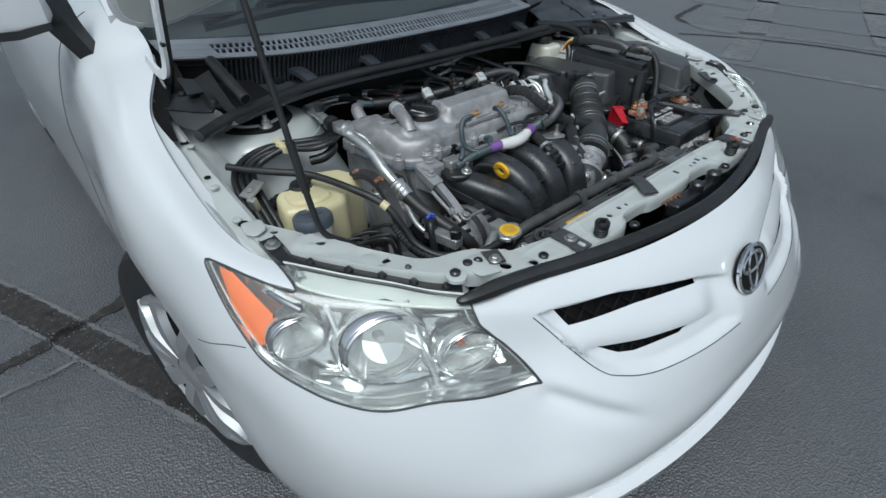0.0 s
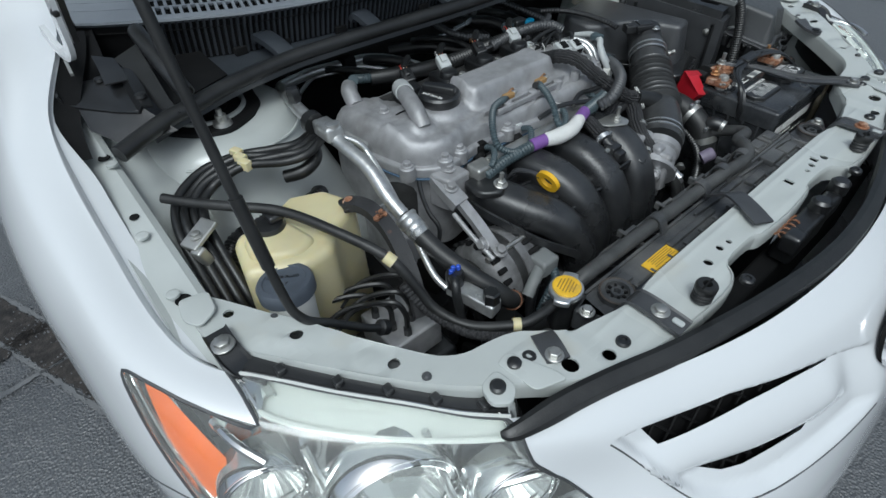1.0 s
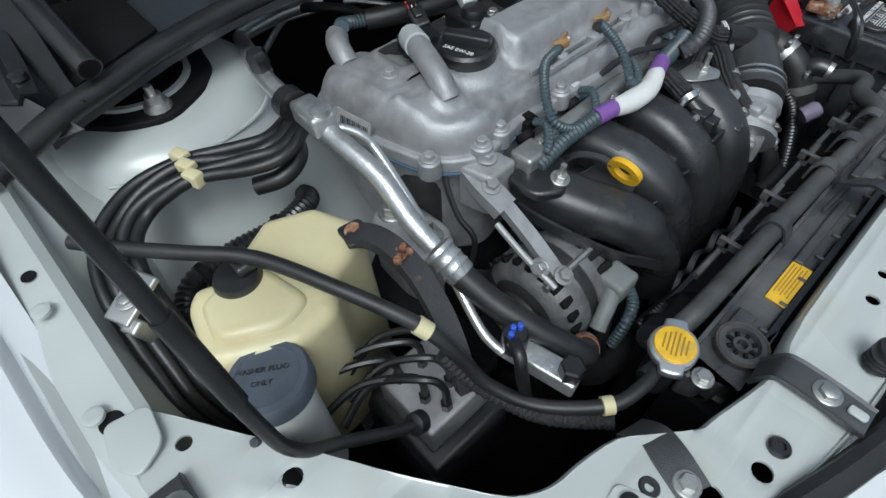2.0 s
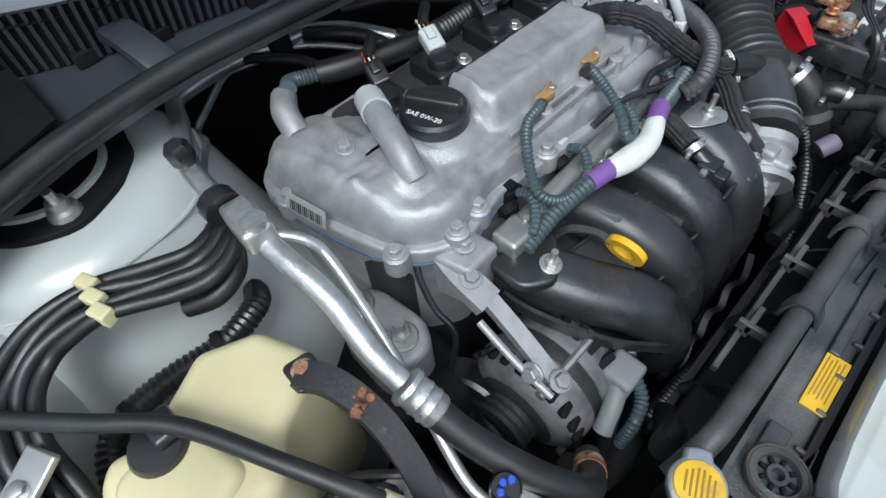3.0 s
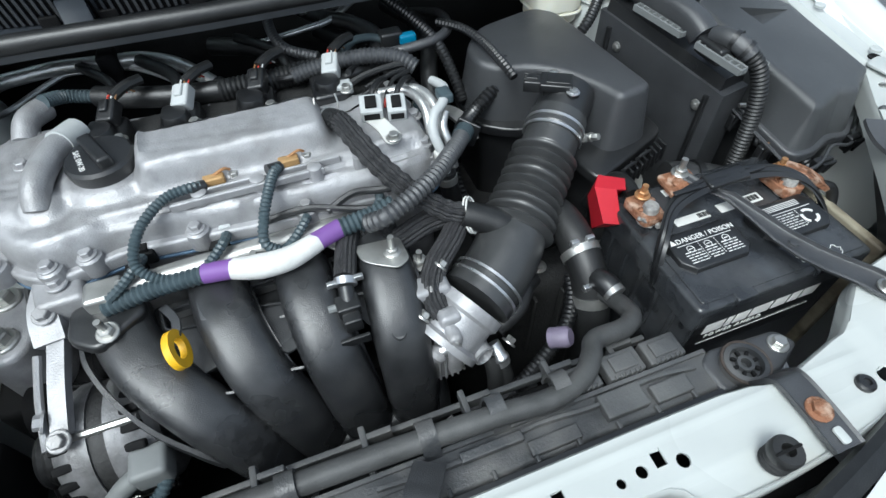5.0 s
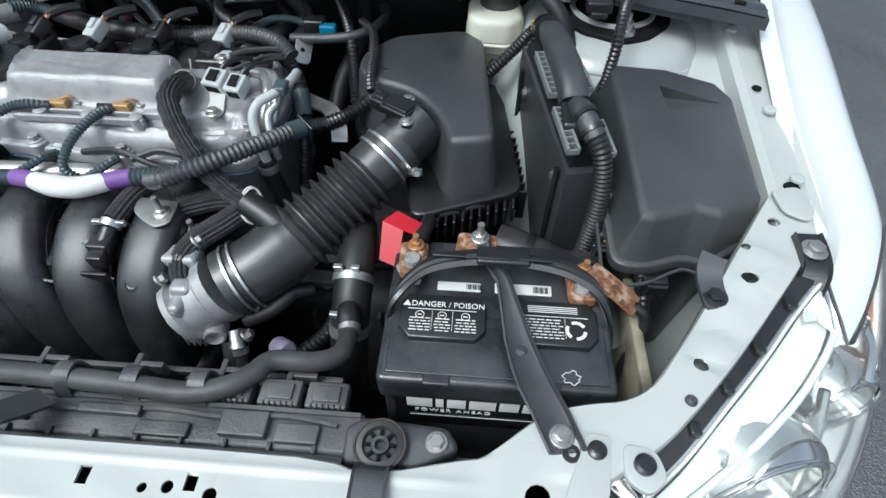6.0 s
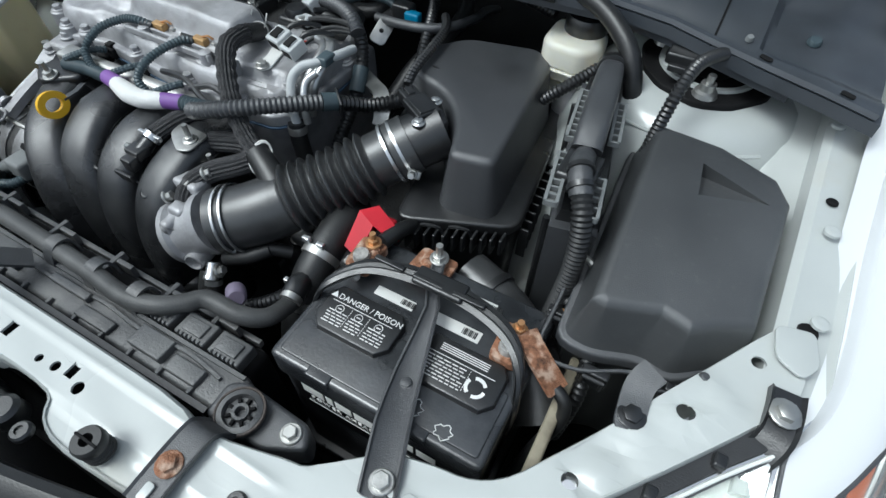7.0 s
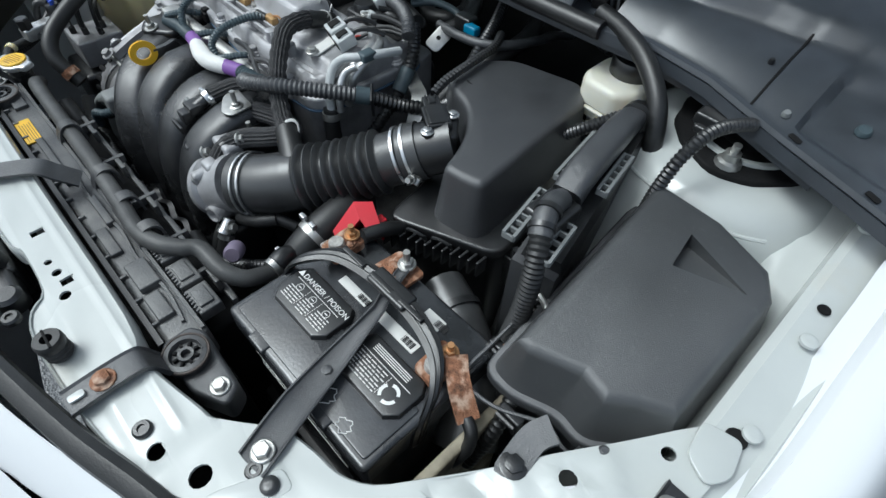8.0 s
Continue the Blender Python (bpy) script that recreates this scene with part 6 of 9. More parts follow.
slab(b, rounded([(-.18, .318), (-.155, .315), (-.152, .285), (-.177, .288)], .004, 3), .745, .748, None, .001)
part("loom_clip", b, GREY_BLACK, loom)
# braided breather hose
hose = thing("breather_hose", "thick black hose in a woven sleeve", "hose")
part("sleeve", braided(B(), [(.010, .448, .822), (.014, .425, .829), (.020, .398, .828), (.037, .372, .807), (.063, .347, .782), (.092, .331, .760), (.112, .323, .754)], .0112, 16, .0016), MESHB, hose)
part("end", tube(B(), [(-.004, .486, .802), (.004, .470, .812), (.010, .450, .821), (.012, .438, .826)], .0120, 16), RUBBER, hose)
clamp = part("clamp", tube(B(), [(.003, .472, .811), (.0045, .469, .813)], .0132, 16), STEEL, hose, "wire spring clamp")
for k in (-1, 1):
    part("clamp_wire", tube(B(), [V(.004 + k * .010, .470, .818), V(.004 + k * .013, .474, .828), V(.004 + k * .012, .480, .836)], .0011, 6, 4), STEEL, clamp)
hose = thing("woven_hose", "black woven hose looping over the throttle body", "hose")
part("sleeve", braided(B(), [(.030, .322, .738), (.075, .336, .742), (.108, .332, .741), (.092, .308, .737), (.064, .282, .731), (.050, .258, .720), (.054, .238, .702), (.068, .226, .682)], .0118, 16, .0018, .003, 0.0), MESHB, hose)
part("band", tube(B(), [(.0505, .262, .722), (.0502, .256, .719)], .0132, 14), BLACK, hose)
hose = thing("vacuum_hose", "black hose with a bright clamp and plug between runners", "hose")
part("hose", braided(B(), [(-.012, .352, .745), (-.022, .325, .752), (-.033, .290, .746)], .0105, 14, .0014, .003, 0.0), MESHB, hose)
clamp = part("clamp", tube(B(), [(-.033, .289, .746), (-.0345, .282, .743)], .0122, 14), ALLOY, hose, "bright spring clamp")
for s_ in (-1, 1):
    b = B()
    box(b, (-.034 + s_ * .013, .284, .748), (.012, .005, .007), .001)
    part("clamp_ear", b, ALLOY, clamp)
part("neck", tube(B(), [(-.035, .280, .742), (-.037, .264, .735)], .0085, 12), BLACK, hose)
b = B()
box(b, (-.038, .262, .736), (.024, .020, .014), .002, None)
box(b, (-.038, .248, .728), (.018, .016, .018), .002, None)
box(b, (-.040, .232, .716), (.030, .004, .012), .001, None)
part("valve", b, BLACK, hose, "black valve body clipped between the runners")
part("elbow", tube(B(), [(-.050, .262, .738), (-.058, .262, .738)], .004, 8), PLUGGREY, hose)
# ---- throttle body and air hose ----
tb = thing("throttle_body", "cast aluminium throttle body with a metal clamp", "throttle body")
ax = V(.78, .38, .42).normalized()
c0 = V(.088, .245, .688)
m = axes(c0, ax)
part("housing", lathe(B(), [(.043, -.050), (.043, -.042), (.037, -.038), (.037, -.01), (.041, -.006), (.041, .006)], m, 28), CAST, tb, "cast bore")
for name, c, d in (("motor_case", (.046, .228, .640), (.040, .036, .056)), ("upper_lug", (.045, .262, .722), (.050, .026, .018)), ("side_lug", (.058, .228, .705), (.024, .020, .026)), ("flange_plate", (.056, .236, .672), (.016, .074, .074))):
    b = B()
    box(b, c, d, .006)
    part(name, b, CAST, tb)
for k in range(5):
    b = B()
    box(b, (.032 + .007 * k, .209, .642), (.0025, .006, .050), .001)
    part("case_rib", b, CAST, tb)
part("shaft_case", tube(B(), [(.040, .214, .668), (.058, .214, .676), (.088, .214, .690)], .0075, 12, 2, True, [.010, .0085, .0065]), ALLOY, tb, "bright shaft cover")
part("shaft_end", lathe(B(), [(.010, -.003), (.0115, .004), (.008, .009), (.003, .010)], axes((.040, .214, .668), (-.7, -.5, -.2)), 14), CAST, tb)
part("nipple", lathe(B(), [(.015, -.02), (.015, .004), (.0125, .012), (.0125, .020), (.0105, .021), (.0095, .012)], axes((.082, .216, .655), (.25, -.85, .1)), 20), CAST, tb, "round cast outlet")
valve = part("coolant_nipple", lathe(B(), [(.008, 0), (.008, .016), (.0095, .018), (.0095, .022), (.007, .024)], axes((.104, .212, .652), (.2, -.6, -.5)), 14), ALLOY, tb, "bright coolant nipple")
part("coolant_hose", tube(B(), [(.106, .206, .642), (.110, .194, .625), (.112, .180, .600), (.112, .170, .570)], .0098, 12), HOSE, tb, "short black coolant hose")
part("coolant_hose", tube(B(), [(.118, .236, .664), (.140, .246, .668), (.166, .258, .668), (.185, .27, .66)], .0088, 12), HOSE, tb)
part("band", tube(B(), [(.108, .200, .634), (.1092, .196, .628)], .0115, 12), ALLOY, tb, "bright spring clamp")
for p in ((.03, .235, .712), (.065, .275, .735), (.055, .205, .698), (.060, .206, .640), (.120, .205, .652)):
    part("bolt", bolt(B(), p, ax, .006, .009), STEEL, tb)
TUBE = [(.098, .249, .692), (.135, .272, .703), (.168, .303, .715), (.205, .341, .731), (.238, .374, .748), (.262, .398, .762), (.279, .416, .772)]
air = thing("air_hose", "ribbed black rubber air intake hose", "air hose")
line = evenly(crom(TUBE, 10), .00175)
rings = []
n = len(line)
for i, (p, s, u) in enumerate(frames(line)):
    f = i / (n - 1)
    body = .040 - .0055 * min(1, max(0, (f - .30) / .25))
    r = body
    if .36 <= f <= .80:
        r = body + .0032 + .0048 * math.cos((f - .36) / .44 * 2 * math.pi * 9.0 + math.pi)
    if f < .06 or f > .90:
        r = body + .002
    rings.append([p + s * r * a + u * r * c for a, c in circle(1, 32)])
part("bellows", loft(B(), rings), AIRRUB, air, "ribbed black bellows", 60)
for i, w in ((8, .0015), (14, .0015), (n - 17, .0018), (n - 10, .0018)):
    p, s, u = frames(line)[i]
    t = s.cross(u)
    top = .0440 if i < 20 else .0380
    b = B()
    loft(b, [[p + t * k + s * q * a + u * q * c for a, c in circle(1, 32)] for k, q in ((-w, top - .002), (-w, top), (w, top), (w, top - .002))], cap0=False, cap1=False)
    part("hose_clamp", b, ALLOY, air, "bright hose clamp band")
for p in ((.303, .381, .760), (.128, .243, .666)):
    b = B()
    box(b, (0, 0, 0), (.014, .010, .012), .002, axes(p, (.5, -.6, .5)))
    bolt(b, Vector(p) + V(0, -.004, .004), (.3, -.8, .5), .0045, .014, 1.3)
    part("clamp_screw", b, STEEL, air)
b = tube(B(), [(.170, .298, .715), (.156, .303, .733), (.138, .311, .744), (.112, .323, .753)], .018, 16, radii=[.024, .0205, .0165, .0150])
part("branch", b, RUBBER, air, "rubber side branch")
for k in (0, 1):
    part("wire_clip", tube(B(), [V(.118 + .003 * k, .3205 - .0015 * k, .751) + V(.004, .008, .004) * math.cos(a) * 1.7 + V(-.3, .3, .9) * .0175 * math.sin(a) for a in np.linspace(0, 2 * math.pi, 17)], .0012, 6, 1, False), WHITEP, air)
# ---- air box, control unit, fuse box, brake reservoir ----
airbox = thing("air_box", "black plastic air filter box with a sloping lid", "air box")
AB = [(.212, .520), (.212, .568), (.250, .618), (.348, .643), (.380, .612), (.398, .392), (.334, .380), (.322, .422), (.302, .458), (.276, .482), (.238, .492)]
ABL = [(.200, .500), (.200, .585), (.245, .635), (.352, .662), (.408, .618), (.436, .392), (.300, .335), (.285, .42), (.270, .46), (.24, .47)]
b = B()
a, c = rounded(AB, .022, 4), rounded(AB, .022, 4)
slab(b, [(x + (x - .31) * .10, y + (y - .51) * .05) for x, y in a], .722, .806, None, .009, .010, 4)
lid = part("lid", b, GREY_BLACK, airbox, "smooth grey-black lid", 45)
b = B()
slab(b, rounded(ABL, .02, 3), .712, .728, None, .004)
slab(b, inset(rounded(ABL, .02, 3), .012), .50, .715, None, .004)
part("base", b, BLACK, airbox, "black ribbed lower box")
for k in range(12):
    f = k / 11
    p = V(.308, .334, .715).lerp(V(.420, .382, .715), f)
    b = B()
    box(b, p + V(.004, -.006, -.006), (.0035, .016, .026), .001)
    part("clip_rib", b, BLACK, airbox)
for k in range(14):
    p = V(.434, .41, .705).lerp(V(.410, .61, .705), k / 13)
    b = B()
    box(b, p + V(.004, 0, -.02), (.012, .003, .05), .001)
    part("side_rib", b, BLACK, airbox)
for f in (.35, .62):
    p = V(.308, .334, .728).lerp(V(.420, .382, .728), f)
    b = sweep(B(), [p + V(-.012, -.008, -.018), p + V(-.010, -.013, .004), p + V(.010, -.007, .004), p + V(.012, 0, -.018)], circle(.0022, 6), None, 3)
    part("lid_catch", b, BLACK, airbox)
b = B()
m = axes((.282, .419, .773), V(-.62, -.62, -.30))
lathe(b, [(.034, -.038), (.034, .012), (.033, .016)], m, 28)
slab(b, rounded([(.268, .430), (.300, .408), (.318, .436), (.290, .466)], .006), .770, .806, None, .004)
part("outlet", b, BLACK, airbox, "black outlet with a flow meter")
turn = pose(.281, .436, .811, 0, 0, -31)
b = B()
box(b, (0, 0, 0), (.040, .031, .010), .002, turn)
box(b, (.002, 0, .0055), (.030, .022, .003), .001, turn)
box(b, (0, 0, -.012), (.030, .024, .018), .003, turn)
meter = part("flow_meter", b, BLACK, airbox, "black flow meter with its plug")
b = B()
box(b, (-.029, 0, -.003), (.022, .022, .015), .002, turn)
box(b, (-.030, 0, .005), (.014, .009, .003), .001, turn)
for k in (-1, 0, 1):
    box(b, (-.037, k * .006, .0052), (.006, .0022, .002), .0005, turn)
part("sensor_plug", b, BLACK, meter, "black plug")
for x, y in ((.291, .412), (.288, .457)):
    b = B()
    slab(b, rounded(rect(x, y, .013, .012), .004), .800, .809, None, .002)
    part("screw_boss", b, BLACK, meter)
    part("screw", bolt(B(), (x, y, .809), (0, 0, 1), .0055, .005), ALLOY, meter, "bright screw")
part("lead", ribbed(B(), [(.240, .470, .809), (.236, .495, .815), (.232, .545, .818), (.222, .60, .815), (.20, .64, .81)], .0065, .006, .0014, 8), BLACK, airbox)

ecu = thing("control_unit", "upright black control unit with large wire plugs", "control unit")
d = V(-.045, .215, .02).normalized()
sidev = V(.98, .2, 0).normalized()
A, Z = V(.503, .362, .79), V(.456, .580, .815)
b = B()
loft(b, [[p + sidev * o + V(0, 0, h) for o, h in ((-.028, -.22), (.020, -.22), (.020, .0), (-.028, .0))] for p in (A, Z)])
part("case", b, GREY_BLACK, ecu, "grey-black case")
for o in (.02, .20):
    p = A + d * o
    b = tube(B(), [p + sidev * -.032 + V(0, 0, -.01), p + sidev * -.032 + V(0, 0, -.20)], .004, 6, 1, False)
    part("case_rib", b, BLACK, ecu)
def ladder(a, c, wide, rungs, name, mat, parent, label):
    """A flat latch frame: two rails with rungs."""
    a, c = Vector(a), Vector(c)
    d_ = (c - a).normalized()
    o = d_.cross(V(0, 0, 1)).normalized() * wide / 2
    b = B()
    for q in (-1, 1):
        sweep(b, [a + o * q, c + o * q], [(-.0016, -.004), (.0016, -.004), (.0016, .004), (-.0016, .004)], (0, 0, 1), 1, False)
    for k in range(rungs + 1):
        p = a.lerp(c, k / rungs)
        sweep(b, [p - o, p + o], [(-.0012, -.003), (.0012, -.003), (.0012, .003), (-.0012, .003)], (0, 0, 1), 1, False)
    part(name, b, mat, parent, label)


b = B()
loft(b, [[p + sidev * o + V(0, 0, h) for o, h in ((-.024, -.004), (.022, -.004), (.018, .016), (-.020, .016))] for p in (A + d * .01, Z - d * .006)])
plug = part("plug", b, BLACK, ecu, "black plug housing along the case")
b = sweep(B(), [(.458, .575, .842), (.461, .552, .850), (.468, .505, .853), (.476, .450, .849), (.480, .424, .838)], list(rounded([(-.0145, -.016), (.0145, -.016), (.0145, .013), (-.0145, .013)], .010, 4)), (0, 0, 1), 5, True, lambda u: .72 + .36 * math.sin(min(1, u * 1.5 + .12) * math.pi / 2))
part("plug_cover", b, GREY_BLACK, plug, "smooth rounded plug cover")
b = B()
box(b, (.483, .398, .832), (.038, .044, .022), .004, pose(0, 0, 0))
part("front_plug", b, BLACK, ecu, "black front plug")
for a_, c_, w_, n_ in (((.446, .522, .838), (.459, .438, .836), .010, 8), ((.462, .412, .836), (.474, .345, .832), .011, 7), ((.488, .520, .836), (.500, .455, .834), .009, 6), ((.504, .400, .830), (.513, .350, .826), .011, 4)):
    ladder(a_, c_, w_, n_, "latch_frame", PLUGGREY, ecu, "grey slotted latch frame")
part("wire_collar", tube(B(), [(.458, .574, .842), (.455, .588, .838)], .0175, 16), BLACK, ecu)
for k in range(7):
    o = V(.0055 * math.cos(k * .9), 0, .0055 * math.sin(k * .9)) * (1 if k else 0)
    part("wire", tube(B(), [V(.4555, .584, .840) + o, V(.452, .596, .838) + o * 1.5, V(.446, .612, .828) + o, V(.44, .62, .80) + o], .0022, 6, 4), (WIRE_R, COPPER, PRINT, YELLOW)[k % 4], ecu, "coloured wires" if k == 0 else "")
part("lower_conduit", ribbed(B(), [(.452, .590, .834), (.440, .600, .825), (.425, .585, .815), (.405, .570, .800), (.385, .565, .78)], .0085, .005, .0014, 10), BLACK, ecu)
part("trunk_elbow", tube(B(), [(.482, .410, .842), (.484, .392, .849), (.490, .374, .846), (.497, .362, .838)], .0118, 14), GREY_BLACK, ecu)
for p, q in (((.486, .385, .849), (.488, .380, .8485)), ((.492, .370, .844), (.4945, .366, .842))):
    part("elbow_band", tube(B(), [p, q], .0135, 16), BLACK, ecu)
part("trunk", ribbed(B(), [(.494, .367, .842), (.504, .352, .828), (.511, .341, .80), (.513, .333, .76), (.510, .326, .71), (.505, .32, .65)], .0108, .0050, .0016, 14), HOSE, ecu, "thick ribbed grey conduit")
for k in range(2):
    part("case_bolt", bolt(B(), A + d * (.03 + k * .15) + sidev * -.030 + V(0, 0, -.03), (-1, -.2, 0), .005, .005), STEEL, ecu)
part("bracket_wire", tube(B(), [(.515, .36, .765), (.530, .352, .765), (.535, .35, .75), (.532, .352, .72)], .0035, 8), STEEL, ecu)

fuse = thing("fuse_box", "grey-black fuse box with a smooth moulded lid", "fuse box")
FB = [(.518, .528), (.602, .530), (.668, .512), (.690, .480), (.688, .322), (.656, .304), (.630, .284), (.602, .289), (.558, .272), (.530, .274)]


def fuse_tilt(bm, k=0.13):
    for w in bm.verts:
        w.co.z += k * (w.co.y - .45) - .07 * (w.co.x - .6)
    return bm


b = B()
slab(b, rounded(FB, .012, 4), .758, .822, None, .010, .012, 5)
fuse_tilt(b)
# wedge-shaped grip recess pressed into the lid
REC = [(.588, .482), (.594, .440), (.658, .462)]
for poly_pt, nxt in zip(REC, REC[1:] + REC[:1]):
    bmesh.ops.bisect_plane(b, geom=b.verts[:] + b.edges[:] + [f for f in b.faces], plane_co=(poly_pt[0], poly_pt[1], 0), plane_no=(nxt[1] - poly_pt[1], poly_pt[0] - nxt[0], 0), dist=1e-6)
bmesh.ops.recalc_face_normals(b, faces=b.faces)
inner = [f for f in b.faces if f.normal.z > .5 and inside(f.calc_center_median().xy, REC)]
if inner:
    r = bmesh.ops.extrude_face_region(b, geom=inner)
    down = [e for e in r["geom"] if isinstance(e, bmesh.types.BMVert)]
    for w in down:
        w.co.z -= .016 if w.co.x < .60 and w.co.y > .46 else (.010 if w.co.x < .62 else .001)
    bmesh.ops.delete(b, geom=[f for f in inner if f.is_valid], context="FACES_ONLY")
part("lid", b, FUSELID, fuse, "smooth grey-black lid with a grip recess", 40)
b = B()
slab(b, inset(rounded(FB, .018, 3), -.006), .752, .766, None, .003)
fuse_tilt(b)
part("lid_rim", b, GREY_BLACK, fuse)
b = B()
slab(b, inset(rounded(FB, .018, 3), .006), .55, .755, None, .003)
part("tray", b, BLACK, fuse, "black lower tray")
for x, y, w in ((.572, .258, .026), (.640, .276, .018), (.518, .300, .020), (.520, .36, .018)):
    z = .752 + .13 * (y - .45)
    b = B()
    box(b, (x, y, z), (w, .010, .022), .002)
    latch = part("latch", b, BLACK, fuse, "black snap latch")
    b = sweep(B(), [V(x - w * .35, y - .004, z - .012), V(x - w * .35, y - .009, z + .010), V(x + w * .35, y - .009, z + .010), V(x + w * .35, y - .004, z - .012)], circle(.0022, 6), None, 2, False)
    part("latch_loop", b, BLACK, latch)
b = tube(B(), [V(x, y, .761 + .13 * (y - .45) - .07 * (x - .6)) for x, y in ((.514, .40), (.514, .30), (.518, .252), (.556, .251), (.600, .273), (.628, .269), (.660, .292), (.690, .312))], .0022, 6, 4)
part("rim_bead", b, GREY_BLACK, fuse)

MILKY = material("milky_plastic", (.70, .69, .60), .35, 0, 20, .06)
MILKY.node_tree.nodes["Principled BSDF"].inputs["Subsurface Weight"].default_value = 0.4
MILKY.node_tree.nodes["Principled BSDF"].inputs["Subsurface Radius"].default_value = (.01, .009, .006)
res = thing("brake_reservoir", "translucent white brake fluid reservoir with a black cap", "reservoir")
b = B()
slab(b, rounded([(.352, .628), (.366, .612), (.412, .608), (.432, .632), (.428, .676), (.396, .694), (.352, .684)], .012, 4), .796, .832, None, .009)
slab(b, rounded([(.354, .630), (.368, .616), (.410, .612), (.428, .634), (.424, .674), (.396, .690), (.354, .680)], .010, 4), .779, .798, None, .006)
slab(b, rounded([(.366, .637), (.406, .627), (.420, .648), (.396, .684), (.362, .674)], .010, 4), .742, .782, None, .006)
part("tank", b, MILKY, res, "milky white tank")
b = B()
slab(b, rounded([(.350, .626), (.364, .609), (.414, .605), (.435, .631), (.431, .678), (.397, .698), (.350, .687)], .012, 4), .7955, .7985, None, .001)
part("seam", b, MILKY, res)
cap = part("cap", lathe(B(), [(.026, .828), (.0285, .832), (.0285, .848), (.026, .853), (.01, .854)], Matrix.Translation((.396, .668, 0)), 24), BLACK, res, "black cap")
part("spout", lathe(B(), [(.009, 0), (.006, .012), (.002, .022)], axes((.366, .618, .770), (-.5, -.6, -.4)), 12), MILKY, res)
part("outlet", tube(B(), [(.372, .628, .760), (.362, .606, .748), (.352, .60, .74)], .007, 10), MILKY, res)
b = tube(B(), [(.40, .65, .76), (.40, .64, .72), (.38, .66, .69)], .022, 14)
part("cylinder", b, CAST, res)

# rubber seal that drops from the cowl beside the reservoir, and a conduit across the tower
one("cowl_end_seal", tube(B(), [(.34, .654, .892), (.38, .642, .890), (.425, .622, .882), (.465, .596, .862), (.485, .579, .83), (.497, .568, .77), (.50, .55, .70)], .0112, 14), RUBBER, "thick black rubber seal bending down beside the tower", "seal")
one("tower_conduit", ribbed(B(), [(.575, .625, .872), (.560, .598, .880), (.545, .560, .884), (.538, .530, .872), (.534, .512, .845), (.53, .508, .79), (.528, .512, .68)], .0075, .005, .0015, 10), BLACK, "black ribbed conduit across the strut tower", "conduit")

# ---- battery ----
bat = thing("battery", "black car battery with corroded terminals and white printing", "battery")
X0, X1, Y0, Y1, ZT = .290, .519, .128, .303, .728
b = B()
slab(b, rounded(rect((X0 + X1) / 2, (Y0 + Y1) / 2, X1 - X0 - .008, Y1 - Y0 - .008), .006), .505, .700, None, .004)
part("case", b, BATT, bat, "black scuffed case")
b = B()
slab(b, rounded(rect((X0 + X1) / 2, (Y0 + Y1) / 2, X1 - X0, Y1 - Y0), .008), .690, ZT, None, .005)
lid = part("lid", b, BATT, bat, "black scuffed lid")
b = B()
slab(b, rounded(rect((X0 + X1) / 2, .169, X1 - X0 - .016, .066), .004), ZT - .002, ZT + .0022, None, .0012)
part("lid_panel", b, BATT, lid, "raised dusty panel")
b = B()
box(b, ((X0 + X1) / 2, Y0 + .0040, .652), (.200, .0012, .066), .0006)
part("front_label", b, GLOSSBLACK, bat, "glossy black label")
for k in range(5):
    b = B()
    box(b, (X0 + .003, .155 + k * .03, .66), (.006, .006, .07), .002)
    part("side_rib", b, BATT, bat)
